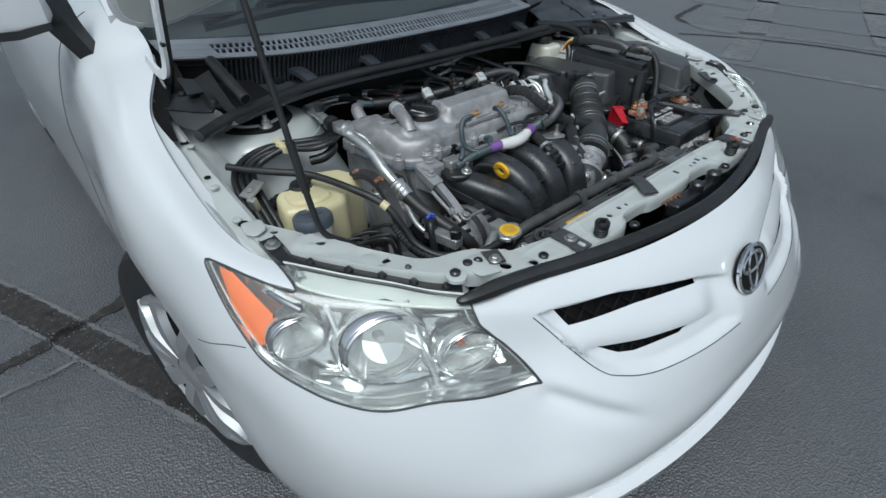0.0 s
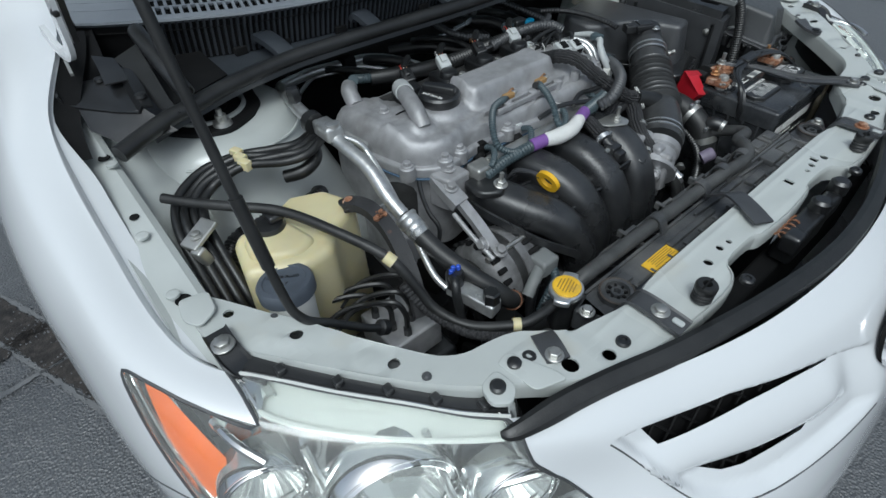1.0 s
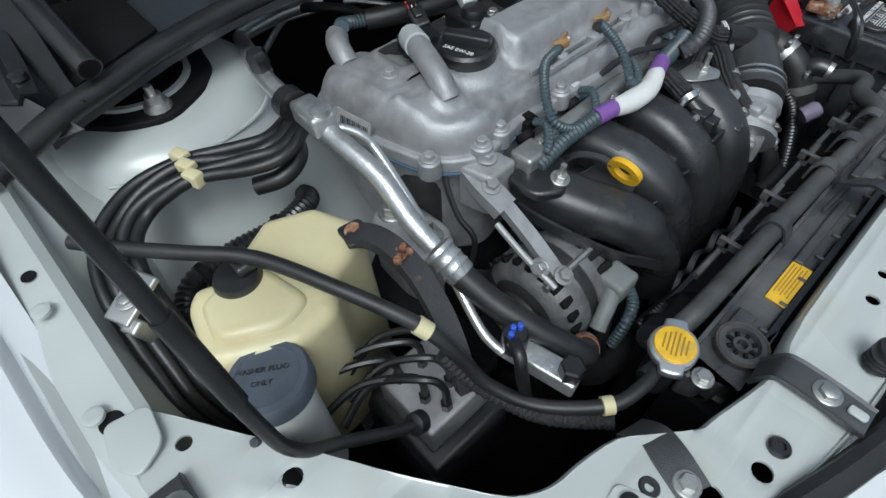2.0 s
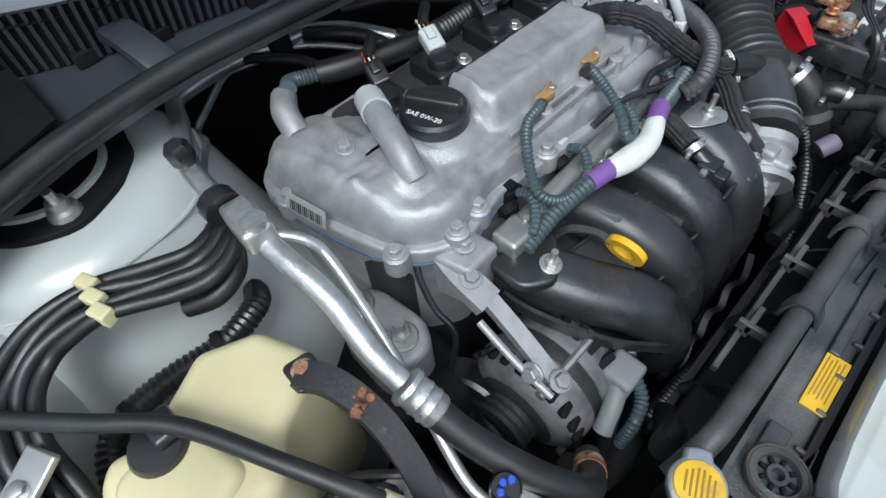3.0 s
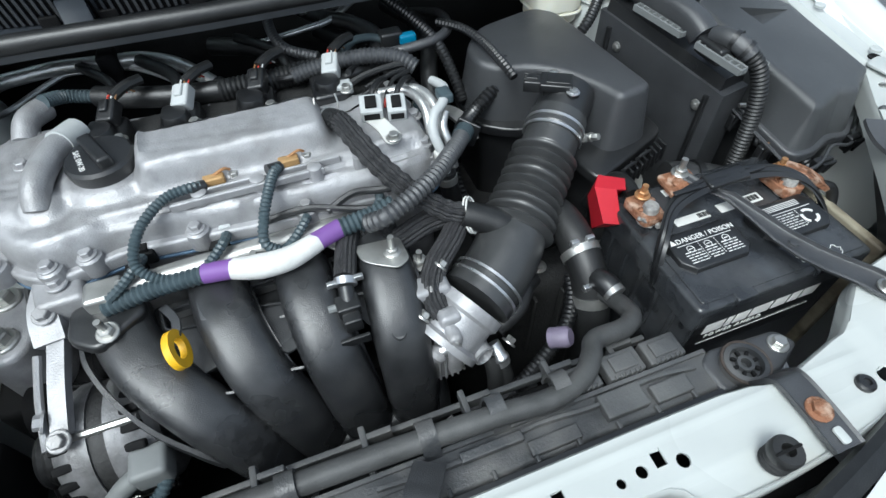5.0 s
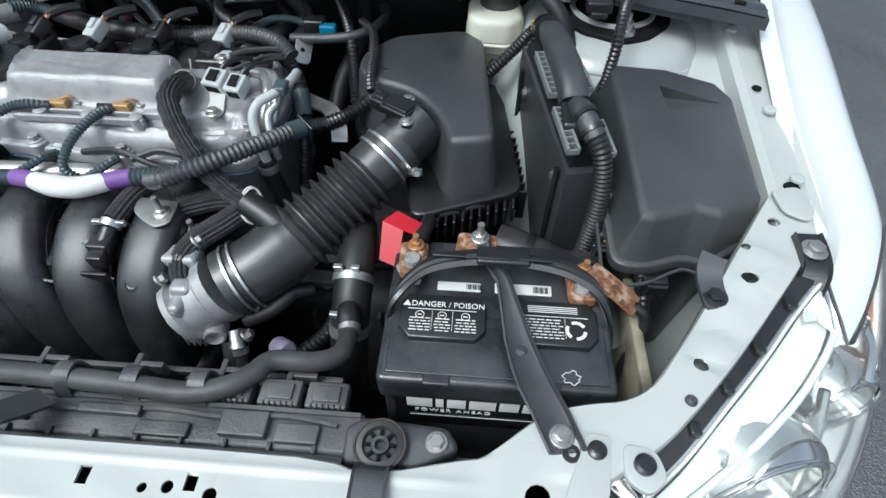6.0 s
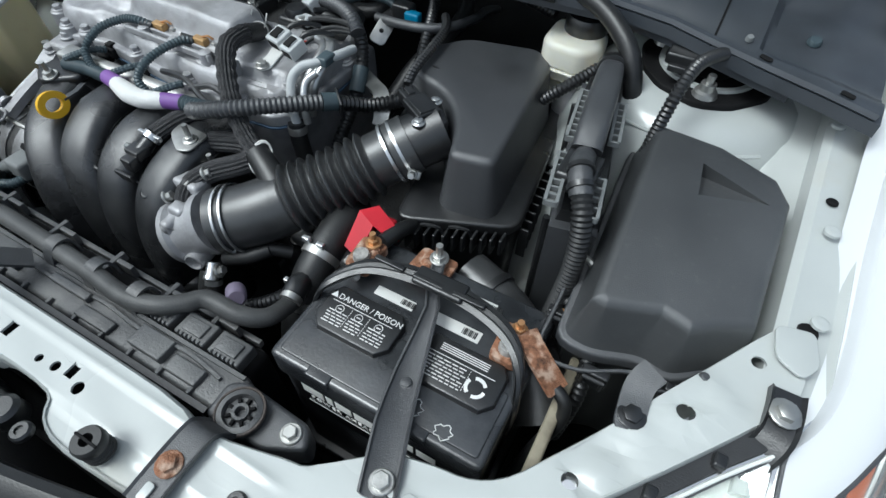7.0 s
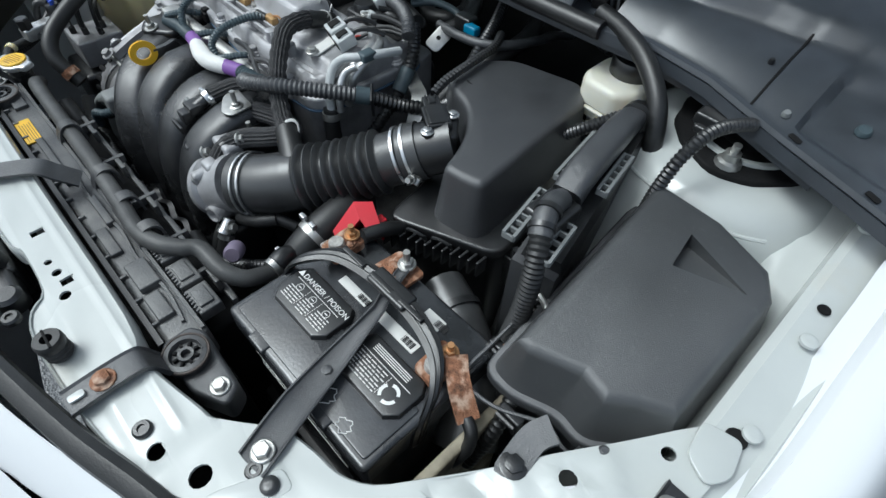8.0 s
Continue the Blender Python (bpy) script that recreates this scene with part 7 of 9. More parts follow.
for x in (.349, .460):
    b = B()
    oct_ = [(x - .044, .184), (x - .032, .170), (x + .034, .170), (x + .045, .182), (x + .045, .212), (x + .037, .223), (x - .036, .223), (x - .044, .212)]
    slab(b, oct_, ZT - .002, ZT + .009, None, .002, .001)
    vent = part("vent_cap", b, BLACK, bat, "black vent cap with white warning print")
    ztop = ZT + .0094
    if x < .4:
        part("warning_text", text_bm("\u25b2DANGER / POISON", .0088, pose(x + .001, .2095, ztop, 0, 0, 0)), PRINT, vent)
        rule = .2035
    else:
        rule = .2035
    bb = B()
    box(bb, (x, rule, ztop), (.070, .0007, .0004), .0001)
    part("rule", bb, PRINT, vent)
    rnd = random.Random(int(x * 1000))
    columns = ((-.033, -.012), (-.008, .008), (.013, .034)) if x < .4 else ((-.033, .009),)
    for c0, c1 in columns:
        first = 2 if x < .4 else 0
        for row in range(first, 7):
            yy = .1996 - row * .0034
            bb = B()
            xx = x + c0 + rnd.uniform(0, .002)
            while xx < x + c1 - rnd.uniform(0, .004):
                w = min(rnd.uniform(.003, .008), x + c1 - xx + .0005)
                box(bb, (xx + w / 2, yy, ztop), (w, .0011, .0004), .0001)
                xx += w + .0014
            if len(bb.verts):
                part("print_bar", bb, PRINT, vent)
        if x < .4:
            mid = x + (c0 + c1) / 2
            ring = [V(mid + .0042 * math.cos(t), .1968 + .0042 * math.sin(t), ztop) for t in np.linspace(0, 2 * math.pi, 17)]
            part("warning_sign", tube(B(), ring, .0004, 4, 1, False), PRINT, vent)
            bb = B()
            box(bb, (mid, .1968, ztop), (.0045, .0011, .0004), .0001)
            part("warning_sign", bb, PRINT, vent)
    for dx in ((-.010, .0105) if x < .4 else (.0115,)):
        bb = B()
        for q in range(8):
            box(bb, (x + dx, .2005 - q * .0028, ztop), (.0006, .0018, .0004), .0001)
        part("dashed_rule", bb, PRINT, vent)
    if x > .4:
        for q in range(3):
            a = 2 * math.pi * q / 3 + .5
            cc = V(x + .022, .189, ztop)
            pts = [cc + V(.009 * math.cos(a + t), .009 * math.sin(a + t), 0) for t in np.linspace(0, 1.5, 6)]
            part("recycle_mark", sweep(B(), pts, [(-.0017, -.0002), (.0017, -.0002), (.0017, .0002), (-.0017, .0002)], (0, 0, 1), 1, False), PRINT, vent)
        bb = B()
        for row in range(4):
            box(bb, (x, .2085 + row * .0022, ztop), (.05, .0009, .0004), .0001)
        part("print_bar", bb, PRINT, vent)
# lettering on the front face as plain shapes
xx = .318
for w, h in ((.026, .028), (.008, .021), (.019, .021), (.027, .028), (.020, .021), (.014, .021), (.021, .028)):
    b = B()
    box(b, (xx + w / 2, Y0 + .0026, .667 + h / 2), (w, .0008, h), .0002)
    part("front_mark", b, PRINT, bat, "bold white front marking")
    xx += w + .0035
part("front_words", text_bm("POWER AHEAD", .0095, axes((.365, Y0 + .0026, .658), (0, -1, 0), (1, 0, 0)), .0004, 1.25), PRINT, bat)
b = B()
box(b, (.40, Y0 + .0026, .645), (.16, .0006, .001), .0002)
part("front_rule", b, PRINT, bat)
b = B()
xx = .358
for w in (.009, .004, .008):
    box(b, (xx + w / 2, .286, ZT + .0003), (w, .011, .0006), .0002)
    xx += w + .0015
part("rear_mark", b, PRINT, bat)
for cx, w, cy, h in ((.364, .046, .2395, .011), (.432, .060, .2405, .013), (.448, .026, .277, .014)):
    b = B()
    slab(b, rounded(rect(cx, cy, w, h), .001), ZT, ZT + .0012, None, .0003)
    st = part("sticker", b, WHITEP, bat, "cream sticker")
    b = B()
    for q in range(9):
        box(b, (cx + w * .18 + q * .0018, cy, ZT + .0015), (.0007 + .0005 * (q % 3), h * .6, .0004), .0001)
    part("bars", b, INK, st)
for x, y, s in ((.44, .148, .016), (.475, .142, .013)):
    b = B()
    pts = [V(x + s * (1 + .2 * math.sin(7 * t)) * math.cos(t) * .6, y + s * .5 * (1 + .25 * math.cos(5 * t)) * math.sin(t), ZT + .0026) for t in np.linspace(0, 2 * math.pi, 25)]
    tube(b, pts, .0005, 5, 1, False)
    part("moulded_mark", b, PRINT, bat)
for x in (.348, .452):
    b = B()
    box(b, (x, .136, ZT - .004), (.026, .020, .012), .002)
    part("lid_lug", b, BATT, bat)
# carrying strap: a flat band with two grooves
pts = [(.291, .196, .690), (.290, .200, .722), (.300, .214, .748), (.330, .242, .760), (.380, .254, .764), (.44, .254, .763), (.485, .243, .759), (.511, .222, .748), (.522, .196, .722), (.522, .19, .690)]
b = B()
fine = crom([Vector(p) for p in pts], 6)
rows = []
for p in fine:
    across = V(0, .9, .25).normalized() * .0092
    out = V(p.x - .406, 0, (p.z - .70) * 1.6).normalized()
    rows.append([p + across * k + out * h for k, h in ((-1, -.001), (-.45, .0008), (-.4, -.0004), (-.3, -.0004), (-.25, .0010), (.25, .0010), (.3, -.0004), (.4, -.0004), (.45, .0008), (1, -.001))])
loft(b, rows, False)
band = part("carry_strap", thicken(b, .003), BLACK, bat, "black grooved carrying strap")
for cx in (.352, .397, .441):
    b = B()
    box(b, (cx, .2525, .7665), (.034, .006, .0025), .001)
    part("strap_rib", b, BLACK, band)
b = B()
box(b, (.408, .256, .764), (.055, .022, .007), .003)
part("strap_grip", b, BLACK, bat)
rnd = random.Random(4)


def crust(bm, c, r, n, flat=.5):
    """A lumpy crust of corrosion."""
    for _ in range(n):
        p = Vector(c) + V(rnd.uniform(-r, r), rnd.uniform(-r, r), rnd.uniform(-r, r) * flat)
        s = r * rnd.uniform(.25, .5)
        lathe(bm, [(s * .5, -s * .5), (s, -s * .1), (s * .7, s * .4), (s * .2, s * .6)], Matrix.Translation(p) @ pose(0, 0, 0, rnd.uniform(-60, 60), rnd.uniform(-60, 60), 0), 7)
    return bm


for name, c, mat in (("positive_terminal", V(.313, .272, .740), RUST), ("negative_terminal", V(.492, .252, .738), RUST)):
    b = B()
    lathe(b, [(.011, -.012), (.009, .012), (.008, .014)], Matrix.Translation(c + V(0, -.016, 0)), 16)
    term = part(name, b, LEAD, bat, "lead post with a corroded clamp")
    b = B()
    slab(b, rounded([(c.x - .014, c.y - .030), (c.x + .014, c.y - .030), (c.x + .016, c.y + .012), (c.x - .016, c.y + .012)], .006), c.z - .006, c.z + .006, None, .002)
    part("clamp", b, mat, term, "rusty clamp")
    part("crust", crust(B(), c + V(0, -.006, .005), .011, 14, .3), mat, term, "lumpy rusty corrosion", kind="stuff")
    b = B()
    bolt(b, c + V(.002, .004, .010), (0, 0, 1), .006, .008)
    tube(b, [c + V(.002, .004, .016), c + V(.002, .004, .026)], .0035, 8, 1, False)
    part("clamp_bolt", b, COPPER, term)
b = B()
crust(b, V(.31, .244, .738), .012, 9)
part("white_crust", b, LEAD, bat, "pale corrosion", kind="stuff")
b = sweep(B(), [(.500, .258, .748), (.515, .245, .746), (.530, .236, .740), (.548, .228, .728)], [(-.011, -.003), (.011, -.003), (.011, .003), (-.011, .003)], (0, 0, 1), 5)
part("negative_lug", b, RUST, bat, "corroded cable lug")
part("negative_cable", tube(B(), [(.545, .229, .728), (.558, .222, .722), (.560, .212, .70), (.548, .195, .66), (.54, .18, .60)], .0065, 10), RUBBER, bat)
b = B()
slab(b, rounded(rect(.4, .22, .25, .20), .01), .490, .507, None, .004)
part("tray", b, BLACK, bat, "black battery tray")

hold = thing("battery_clamp", "black steel hold-down bar with a rusty end across the battery", "battery clamp")
b = B()
rows = []
for y, x0, x1, z in ((.300, .376, .390, .741), (.262, .388, .402, .7425), (.236, .4015, .4165, .7435), (.205, .406, .426, .742), (.170, .410, .437, .740), (.140, .416, .447, .742), (.118, .422, .455, .746), (.093, .432, .465, .751), (.062, .444, .476, .753)):
    h = .007 if y < .25 else .004
    rows.append([V(x0, y, z + h * .7), V(x0 + .0012, y, z + .0015), V(x0 + .004, y, z), V(x1 - .004, y + .003, z), V(x1 - .0012, y + .004, z + .002), V(x1, y + .004, z + h)])
loft(b, rows, False)
b = thicken(b, .0022)
part("bar", b, GREY_BLACK, hold, "black painted bar")
b = B()
slab(b, rounded([(.356, .268), (.402, .268), (.404, .306), (.360, .308)], .006), .734, .739, None, .001)
part("rusty_plate", b, RUST, hold, "rusty clamp plate")
part("crust", crust(B(), V(.378, .284, .740), .014, 16, .14), RUST, hold, "lumpy corrosion", kind="stuff")
for p in (V(.384, .297, .744), V(.4565, .077, .755)):
    b = B()
    bolt(b, p, (0, 0, 1), .0075, .008, 1.4)
    if p.x < .4:
        tube(b, [p, p + V(0, 0, .022)], .004, 8, 1, False)
    part("bolt", b, STEEL, hold)
part("rivet", bolt(B(), (.427, .160, .7425), (0, 0, 1), .005, .003, 1.2), GREY_BLACK, hold)

red = thing("terminal_cover", "red plastic cover hanging beside the battery terminal", "terminal cover")
b = B()
for q in ([(.268, .312, .752), (.297, .300, .748), (.291, .264, .714), (.266, .272, .718)],
          [(.268, .312, .752), (.286, .332, .752), (.326, .314, .746), (.320, .297, .742), (.297, .300, .748)],
          [(.286, .332, .752), (.326, .314, .746), (.324, .320, .712), (.282, .338, .706)],
          [(.268, .312, .752), (.266, .272, .718), (.264, .290, .690), (.282, .338, .706), (.286, .332, .752)],
          [(.266, .272, .718), (.291, .264, .714), (.286, .285, .690), (.264, .290, .690)]):
    b.faces.new([b.verts.new(V(.300, .298, .730).lerp(Vector(v_), .84)) for v_ in q])
bmesh.ops.remove_doubles(b, verts=b.verts, dist=.0005)
part("shell", thicken(b, .0028), RED, red, "", 20)
b = B()
box(b, (.302, .326, .722), (.014, .012, .018), .003)
part("latch", b, RED, red)
part("cable", tube(B(), [(.316, .290, .738), (.322, .318, .734), (.322, .345, .712), (.31, .36, .66)], .009, 10), RUBBER, red)

# intake duct behind the battery and small leads beside it
duct = thing("intake_duct", "black plastic intake duct behind the battery", "duct")
part("duct", tube(B(), [(.405, .330, .690), (.440, .318, .688), (.478, .300, .680), (.515, .270, .665), (.545, .235, .640)], .030, 16, radii=[.030, .030, .031, .033, .035]), AIRRUB, duct)
for p, q in (((.436, .319, .688), (.444, .316, .687)), ((.500, .284, .672), (.507, .278, .669))):
    part("duct_band", tube(B(), [p, q], .0335, 18), BLACK, duct, "raised band")
lead = thing("battery_lead", "black taped battery lead with a white clip", "wire lead")
part("lead", ribbed(B(), [(.520, .320, .735), (.545, .300, .738), (.560, .275, .728), (.566, .245, .70), (.560, .22, .65)], .008, .006, .0012, 10), RUBBER, lead)
b = B()
box(b, (.546, .298, .744), (.014, .010, .010), .002)
part("clip", b, WHITEP, lead, "white clip")
part("orange_wire", tube(B(), [(.515, .305, .738), (.528, .300, .745), (.543, .288, .742), (.555, .27, .735)], .0016, 6), COPPER, lead)
# ---- bonnet prop ----
prop = thing("bonnet_prop", "thin black steel rod propping the bonnet open", "prop rod")
part("grip", tube(B(), [(-.6395, .262, .86), (-.6415, .283, .935)], .0068, 10), RUBBER, prop, "rubber grip")
part("pivot", lathe(B(), [(.010, -.004), (.010, .006), (.006, .008)], axes((-.545, .222, .722), (-.8, 0, .6)), 14), BLACK, prop)
part("rod", tube(B(), [(-.545, .222, .722), (-.565, .225, .735), (-.600, .235, .764), (-.630, .244, .790), (-.639, .256, .84), (-.643, .301, 1.0), (-.648, .351, 1.2), (-.652, .40, 1.40), (-.655, .46, 1.66)], .0052, 10, 6), RUBBER, prop)

# ---- washer bottle ----
wash = thing("washer_bottle", "cream translucent washer fluid bottle with a blue-grey cap", "washer bottle")
b = B()
TOP = [(-.485, .434), (-.465, .384), (-.474, .362), (-.518, .344), (-.540, .312), (-.582, .305), (-.612, .318), (-.655, .342), (-.640, .412), (-.622, .430), (-.598, .421), (-.536, .456)]
slab(b, rounded(TOP, .016, 4), .58, .790, None, .014, .006, 6)
slab(b, rounded([(-.60, .41), (-.56, .405), (-.545, .335), (-.585, .322), (-.640, .352), (-.630, .405)], .02, 4), .775, .797, None, .010, .006, 4)
part("tank", b, CREAM, wash, "cream translucent tank", 60)
b = B()
lathe(b, [(.026, .60), (.0265, .74), (.028, .775), (.027, .78)], Matrix.Translation((-.618, .300, 0)), 28)
part("neck", b, WHITEP, wash, "milky filler neck")
b = B()
m = Matrix.Translation((-.617, .306, .782)) @ pose(0, 0, 0, -6, 0, 0)
rings = []
for r, z in ((.030, -.012), (.0335, -.010), (.0335, .004), (.031, .0075), (.0255, .008), (.0245, .0065), (.008, .006)):
    rings.append([m @ V(r * math.cos(2 * math.pi * i / 40), r * math.sin(2 * math.pi * i / 40), z) for i in range(40)])
loft(b, rings)
slab(b, rounded(rect(-.004, .036, .016, .012), .003), -.006, .005, m, .002)
cap = part("cap", b, CAPGREY, wash, "blue-grey snap cap with moulded words")
part("cap_words", text_bm("WASHER FLUID", .0062, m @ pose(0, .008, .0066, 0, 0, -35)), BLACK, cap)
part("cap_words", text_bm("ONLY", .0062, m @ pose(-.006, -.002, .0066, 0, 0, -35)), BLACK, cap)
part("mount_cap", lathe(B(), [(.021, .772), (.021, .798), (.0185, .803), (.006, .804)], Matrix.Translation((-.588, .396, 0)), 26), BLACK, wash, "round black hose mount")
b = B()
box(b, (-.578, .400, .808), (.020, .026, .010), .004, pose(0, 0, 0, 0, 0, 0))
part("hose_clip", b, BLACK, wash)

# ---- hoses and pipes on the right ----
ov = thing("overflow_hose", "dusty black overflow hose crossing the washer bottle", "hose")
part("hose", tube(B(), [(-.673, .506, .823), (-.645, .472, .820), (-.610, .432, .819), (-.569, .387, .816), (-.535, .320, .806), (-.504, .258, .786), (-.488, .228, .748), (-.478, .205, .718), (-.455, .165, .703), (-.415, .122, .712), (-.385, .112, .716), (-.362, .112, .716)], .0066, 12), HOSE, ov)
b = tube(B(), [(-.506, .262, .788), (-.501, .252, .781)], .0082, 12)
part("clip", b, CREAM, ov, "pale plastic clip")
b = tube(B(), [(-.420, .126, .712), (-.412, .120, .712)], .0085, 12)
part("clip", b, CREAM, ov, "pale plastic clip")
part("lower_loom", ribbed(B(), [(-.495, .245, .745), (-.482, .212, .712), (-.458, .160, .696), (-.418, .112, .700)], .0085, .006, .0012, 10), MESHB, ov)

lines = thing("hose_bundle", "bundle of four black hoses held by pale clips", "hose bundle")
for k in range(4):
    o, h = (k - 1.5) * .0115, .004 * (k % 2)
    pts = [(-.447, .505 - o * .9, .822 + h), (-.484, .484 - o, .825), (-.517, .494 - o, .825 - h), (-.561, .514 - o * 1.1, .823 + h), (-.599 + o * .5, .522 - o, .818), (-.630 + o, .515 - o * .4, .811 - h), (-.650 + o, .495 - o * .2, .802), (-.661 + o, .462, .790 + h), (-.663 + o, .430, .773), (-.664 + o, .395, .753), (-.664 + o, .364, .728), (-.655 + o, .34, .67)]
    part("hose", tube(B(), pts, .0062, 10), RUBBER, lines)
for q in (-1, 0, 1):
    b = B()
    box(b, (0, 0, 0), (.012, .017, .014), .002, pose(-.562 - q * .002, .512 - q * .0170, .829, 0, 0, 20))
    part("clip", b, CREAM, lines, "pale plastic clip")
b = B()
m = pose(-.661, .437, .800, 0, -15, 25)
box(b, (0, 0, 0), (.045, .026, .006), .002, m)
box(b, (-.020, -.012, -.014), (.014, .016, .028), .003, m)
part("bracket", b, STEEL, lines, "zinc bracket")
part("bracket_bolt", bolt(B(), m @ V(-.004, 0, .003), (0, 0, 1), .006, .005), STEEL, lines)
hook = one("coolant_hook_hose", tube(B(), [(-.462, .522, .812), (-.462, .495, .812), (-.472, .476, .806), (-.495, .472, .798), (-.518, .486, .792)], .0095, 12), RUBBER, "short black hose bent like a hook", "hose")
sidec = thing("side_conduit", "black ribbed conduit along the inner wing", "conduit")
part("conduit", ribbed(B(), [(-.462, .540, .70), (-.47, .49, .735), (-.515, .468, .745), (-.575, .475, .742), (-.622, .470, .735), (-.642, .43, .72), (-.64, .38, .66)], .0125, .006, .0018, 12), BLACK, sidec)
for p, q in (((-.515, .468, .745), (-.522, .469, .745)), ((-.600, .474, .738), (-.606, .473, .738))):
    part("tie", tube(B(), [p, q], .0142, 12), MATT, sidec, "black tie round the conduit")

ac = thing("air_conditioning_pipe", "bright aluminium air conditioning pipe with a rubber hose", "pipe")
part("upper_pipe", tube(B(), [(-.105, .645, .762), (-.130, .676, .775), (-.165, .712, .787), (-.207, .733, .794), (-.25, .738, .796), (-.29, .748, .795), (-.322, .752, .795), (-.36, .745, .796), (-.385, .738, .797), (-.396, .725, .799), (-.412, .67, .814), (-.435, .600, .838), (-.447, .552, .846), (-.450, .510, .845)], .0098, 14), PIPE, ac, "dull aluminium pipe")
part("pipe_sleeve", tube(B(), [(-.100, .640, .758), (-.122, .667, .771)], .0135, 12), RUBBER, ac, "rubber sleeve")
part("port_cap", lathe(B(), [(.0085, 0), (.011, .004), (.011, .018), (.009, .021)], axes((-.446, .556, .856), (-.1, .1, 1)), 6), BLACK, ac, "black valve cap")
part("port_stub", tube(B(), [(-.447, .553, .845), (-.446, .556, .860)], .006, 10), ALLOY, ac)
b = tube(B(), [(-.4505, .512, .845), (-.4505, .498, .844)], .0165, 14)
part("grommet", b, RUBBER, ac, "rubber grommet")
b = B()
m = pose(-.446, .470, .846, -8, 0, -6)
box(b, (0, 0, 0), (.026, .052, .022), .005, m)
lathe(b, [(.0105, .008), (.0105, .014), (.006, .0145)], m @ Matrix.Translation((.002, -.016, 0)), 18)
part("block", b, PIPE, ac, "bright union block")
part("pipe", tube(B(), [(-.447, .455, .840), (-.444, .42, .834), (-.441, .38, .822), (-.444, .34, .802), (-.441, .312, .785)], .0098, 16), PIPE, ac, "bright aluminium pipe")
b = B()
d = V(.006, -.035, -.022).normalized()
m = axes((-.4405, .310, .784), d)
rings = []
for r, z in ((.010, 0), (.0155, .001), (.0165, .005), (.0145, .008), (.0145, .014), (.0155, .016), (.0145, .018), (.0145, .023), (.0155, .025), (.0145, .027), (.0145, .032), (.0135, .034)):
    rings.append([m @ V(r * math.cos(2 * math.pi * i / 24), r * math.sin(2 * math.pi * i / 24), z) for i in range(24)])
loft(b, rings)
part("crimp_collar", b, PIPE, ac, "crimped aluminium collar")
part("rubber_hose", tube(B(), [(-.437, .286, .769), (-.430, .252, .752), (-.416, .212, .735), (-.398, .180, .716), (-.378, .170, .690), (-.350, .185, .655)], .0125, 14), HOSE, ac, "thick black rubber hose")
part("hose_clamp", tube(B(), [(-.366, .176, .674), (-.358, .180, .665)], .0145, 14), RUST, ac)
part("thin_pipe", tube(B(), [(-.436, .452, .838), (-.420, .436, .828), (-.415, .418, .812), (-.424, .360, .788), (-.440, .290, .760), (-.452, .240, .738), (-.450, .215, .728)], .0048, 10), PIPE, ac, "thin bright pipe")
part("thin_rear_pipe", tube(B(), [(-.447, .545, .835), (-.425, .60, .815), (-.403, .65, .795), (-.393, .703, .772), (-.36, .73, .776), (-.325, .752, .782), (-.305, .755, .783), (-.255, .738, .785), (-.23, .732, .786), (-.20, .715, .780), (-.165, .685, .770), (-.140, .66, .760)], .0042, 8), PIPE, ac)
b = B()
box(b, (-.251, .734, .793), (.026, .030, .040), .004)
part("pipe_clip", b, MATT, ac, "black clip round both pipes")
b = B()
m = pose(-.431, .186, .722, 0, 0, 12)
box(b, (0, 0, 0), (.022, .072, .020), .003, m)
part("port_block", b, PIPE, ac, "scuffed aluminium port block")
part("port_nut", lathe(B(), [(.011, 0), (.011, .016), (.009, .018)], axes((-.425, .160, .731), (0, 0, 1)), 6), BLACK, ac, "black hexagon cap")
b = B()
lathe(b, [(.012, .728), (.012, .748), (.010, .752)], Matrix.Translation((-.438, .213, 0)), 18)
switch = part("pressure_switch", b, BLACK, ac, "black pressure switch with blue plugs")
for k in range(3):
    p = V(-.444 + k * .006, .213 + .003 * (k % 2), .752)
    part("pin", lathe(B(), [(.003, 0), (.003, .006), (.002, .007)], Matrix.Translation(p), 8), material("bright_blue_plug", (.04, .10, .55), .4) if k == 0 else bpy.data.materials["bright_blue_plug"], switch)
part("switch_lead", tube(B(), [(-.446, .208, .75), (-.452, .196, .752), (-.456, .188, .735), (-.455, .18, .70)], .006, 10), RUBBER, switch)

# ---- engine mount, bracket arm, brake unit ----
mount = thing("engine_mount", "dusty cast engine mount with two large bolts", "engine mount")
b = B()
slab(b, rounded([(-.424, .452), (-.392, .462), (-.368, .440), (-.362, .375), (-.380, .348), (-.414, .352), (-.428, .38)], .016, 4), .60, .697, None, .008)
part("casting", b, CAST, mount)
for p in ((-.398, .437, .697), (-.393, .378, .697)):
    b = B()
    bolt(b, p, (0, 0, 1), .011, .015, 1.55)
    part("bolt", b, STEEL, mount, "large flanged bolt")
part("stud", tube(B(), [(-.393, .378, .71), (-.393, .378, .728)], .006, 10, 1, False), STEEL, mount)
b = B()
slab(b, rounded(rect(-.395, .41, .12, .13), .02), .45, .61, None, .01)
part("rubber", b, MATT, mount)
part("lead", tube(B(), [(-.338, .408, .755), (-.348, .395, .735), (-.352, .372, .705), (-.350, .348, .68), (-.37, .34, .63)], .0035, 8), BLACK, mount)
arm = thing("bracket_arm", "black steel bracket arm with rusty chipped paint", "bracket")
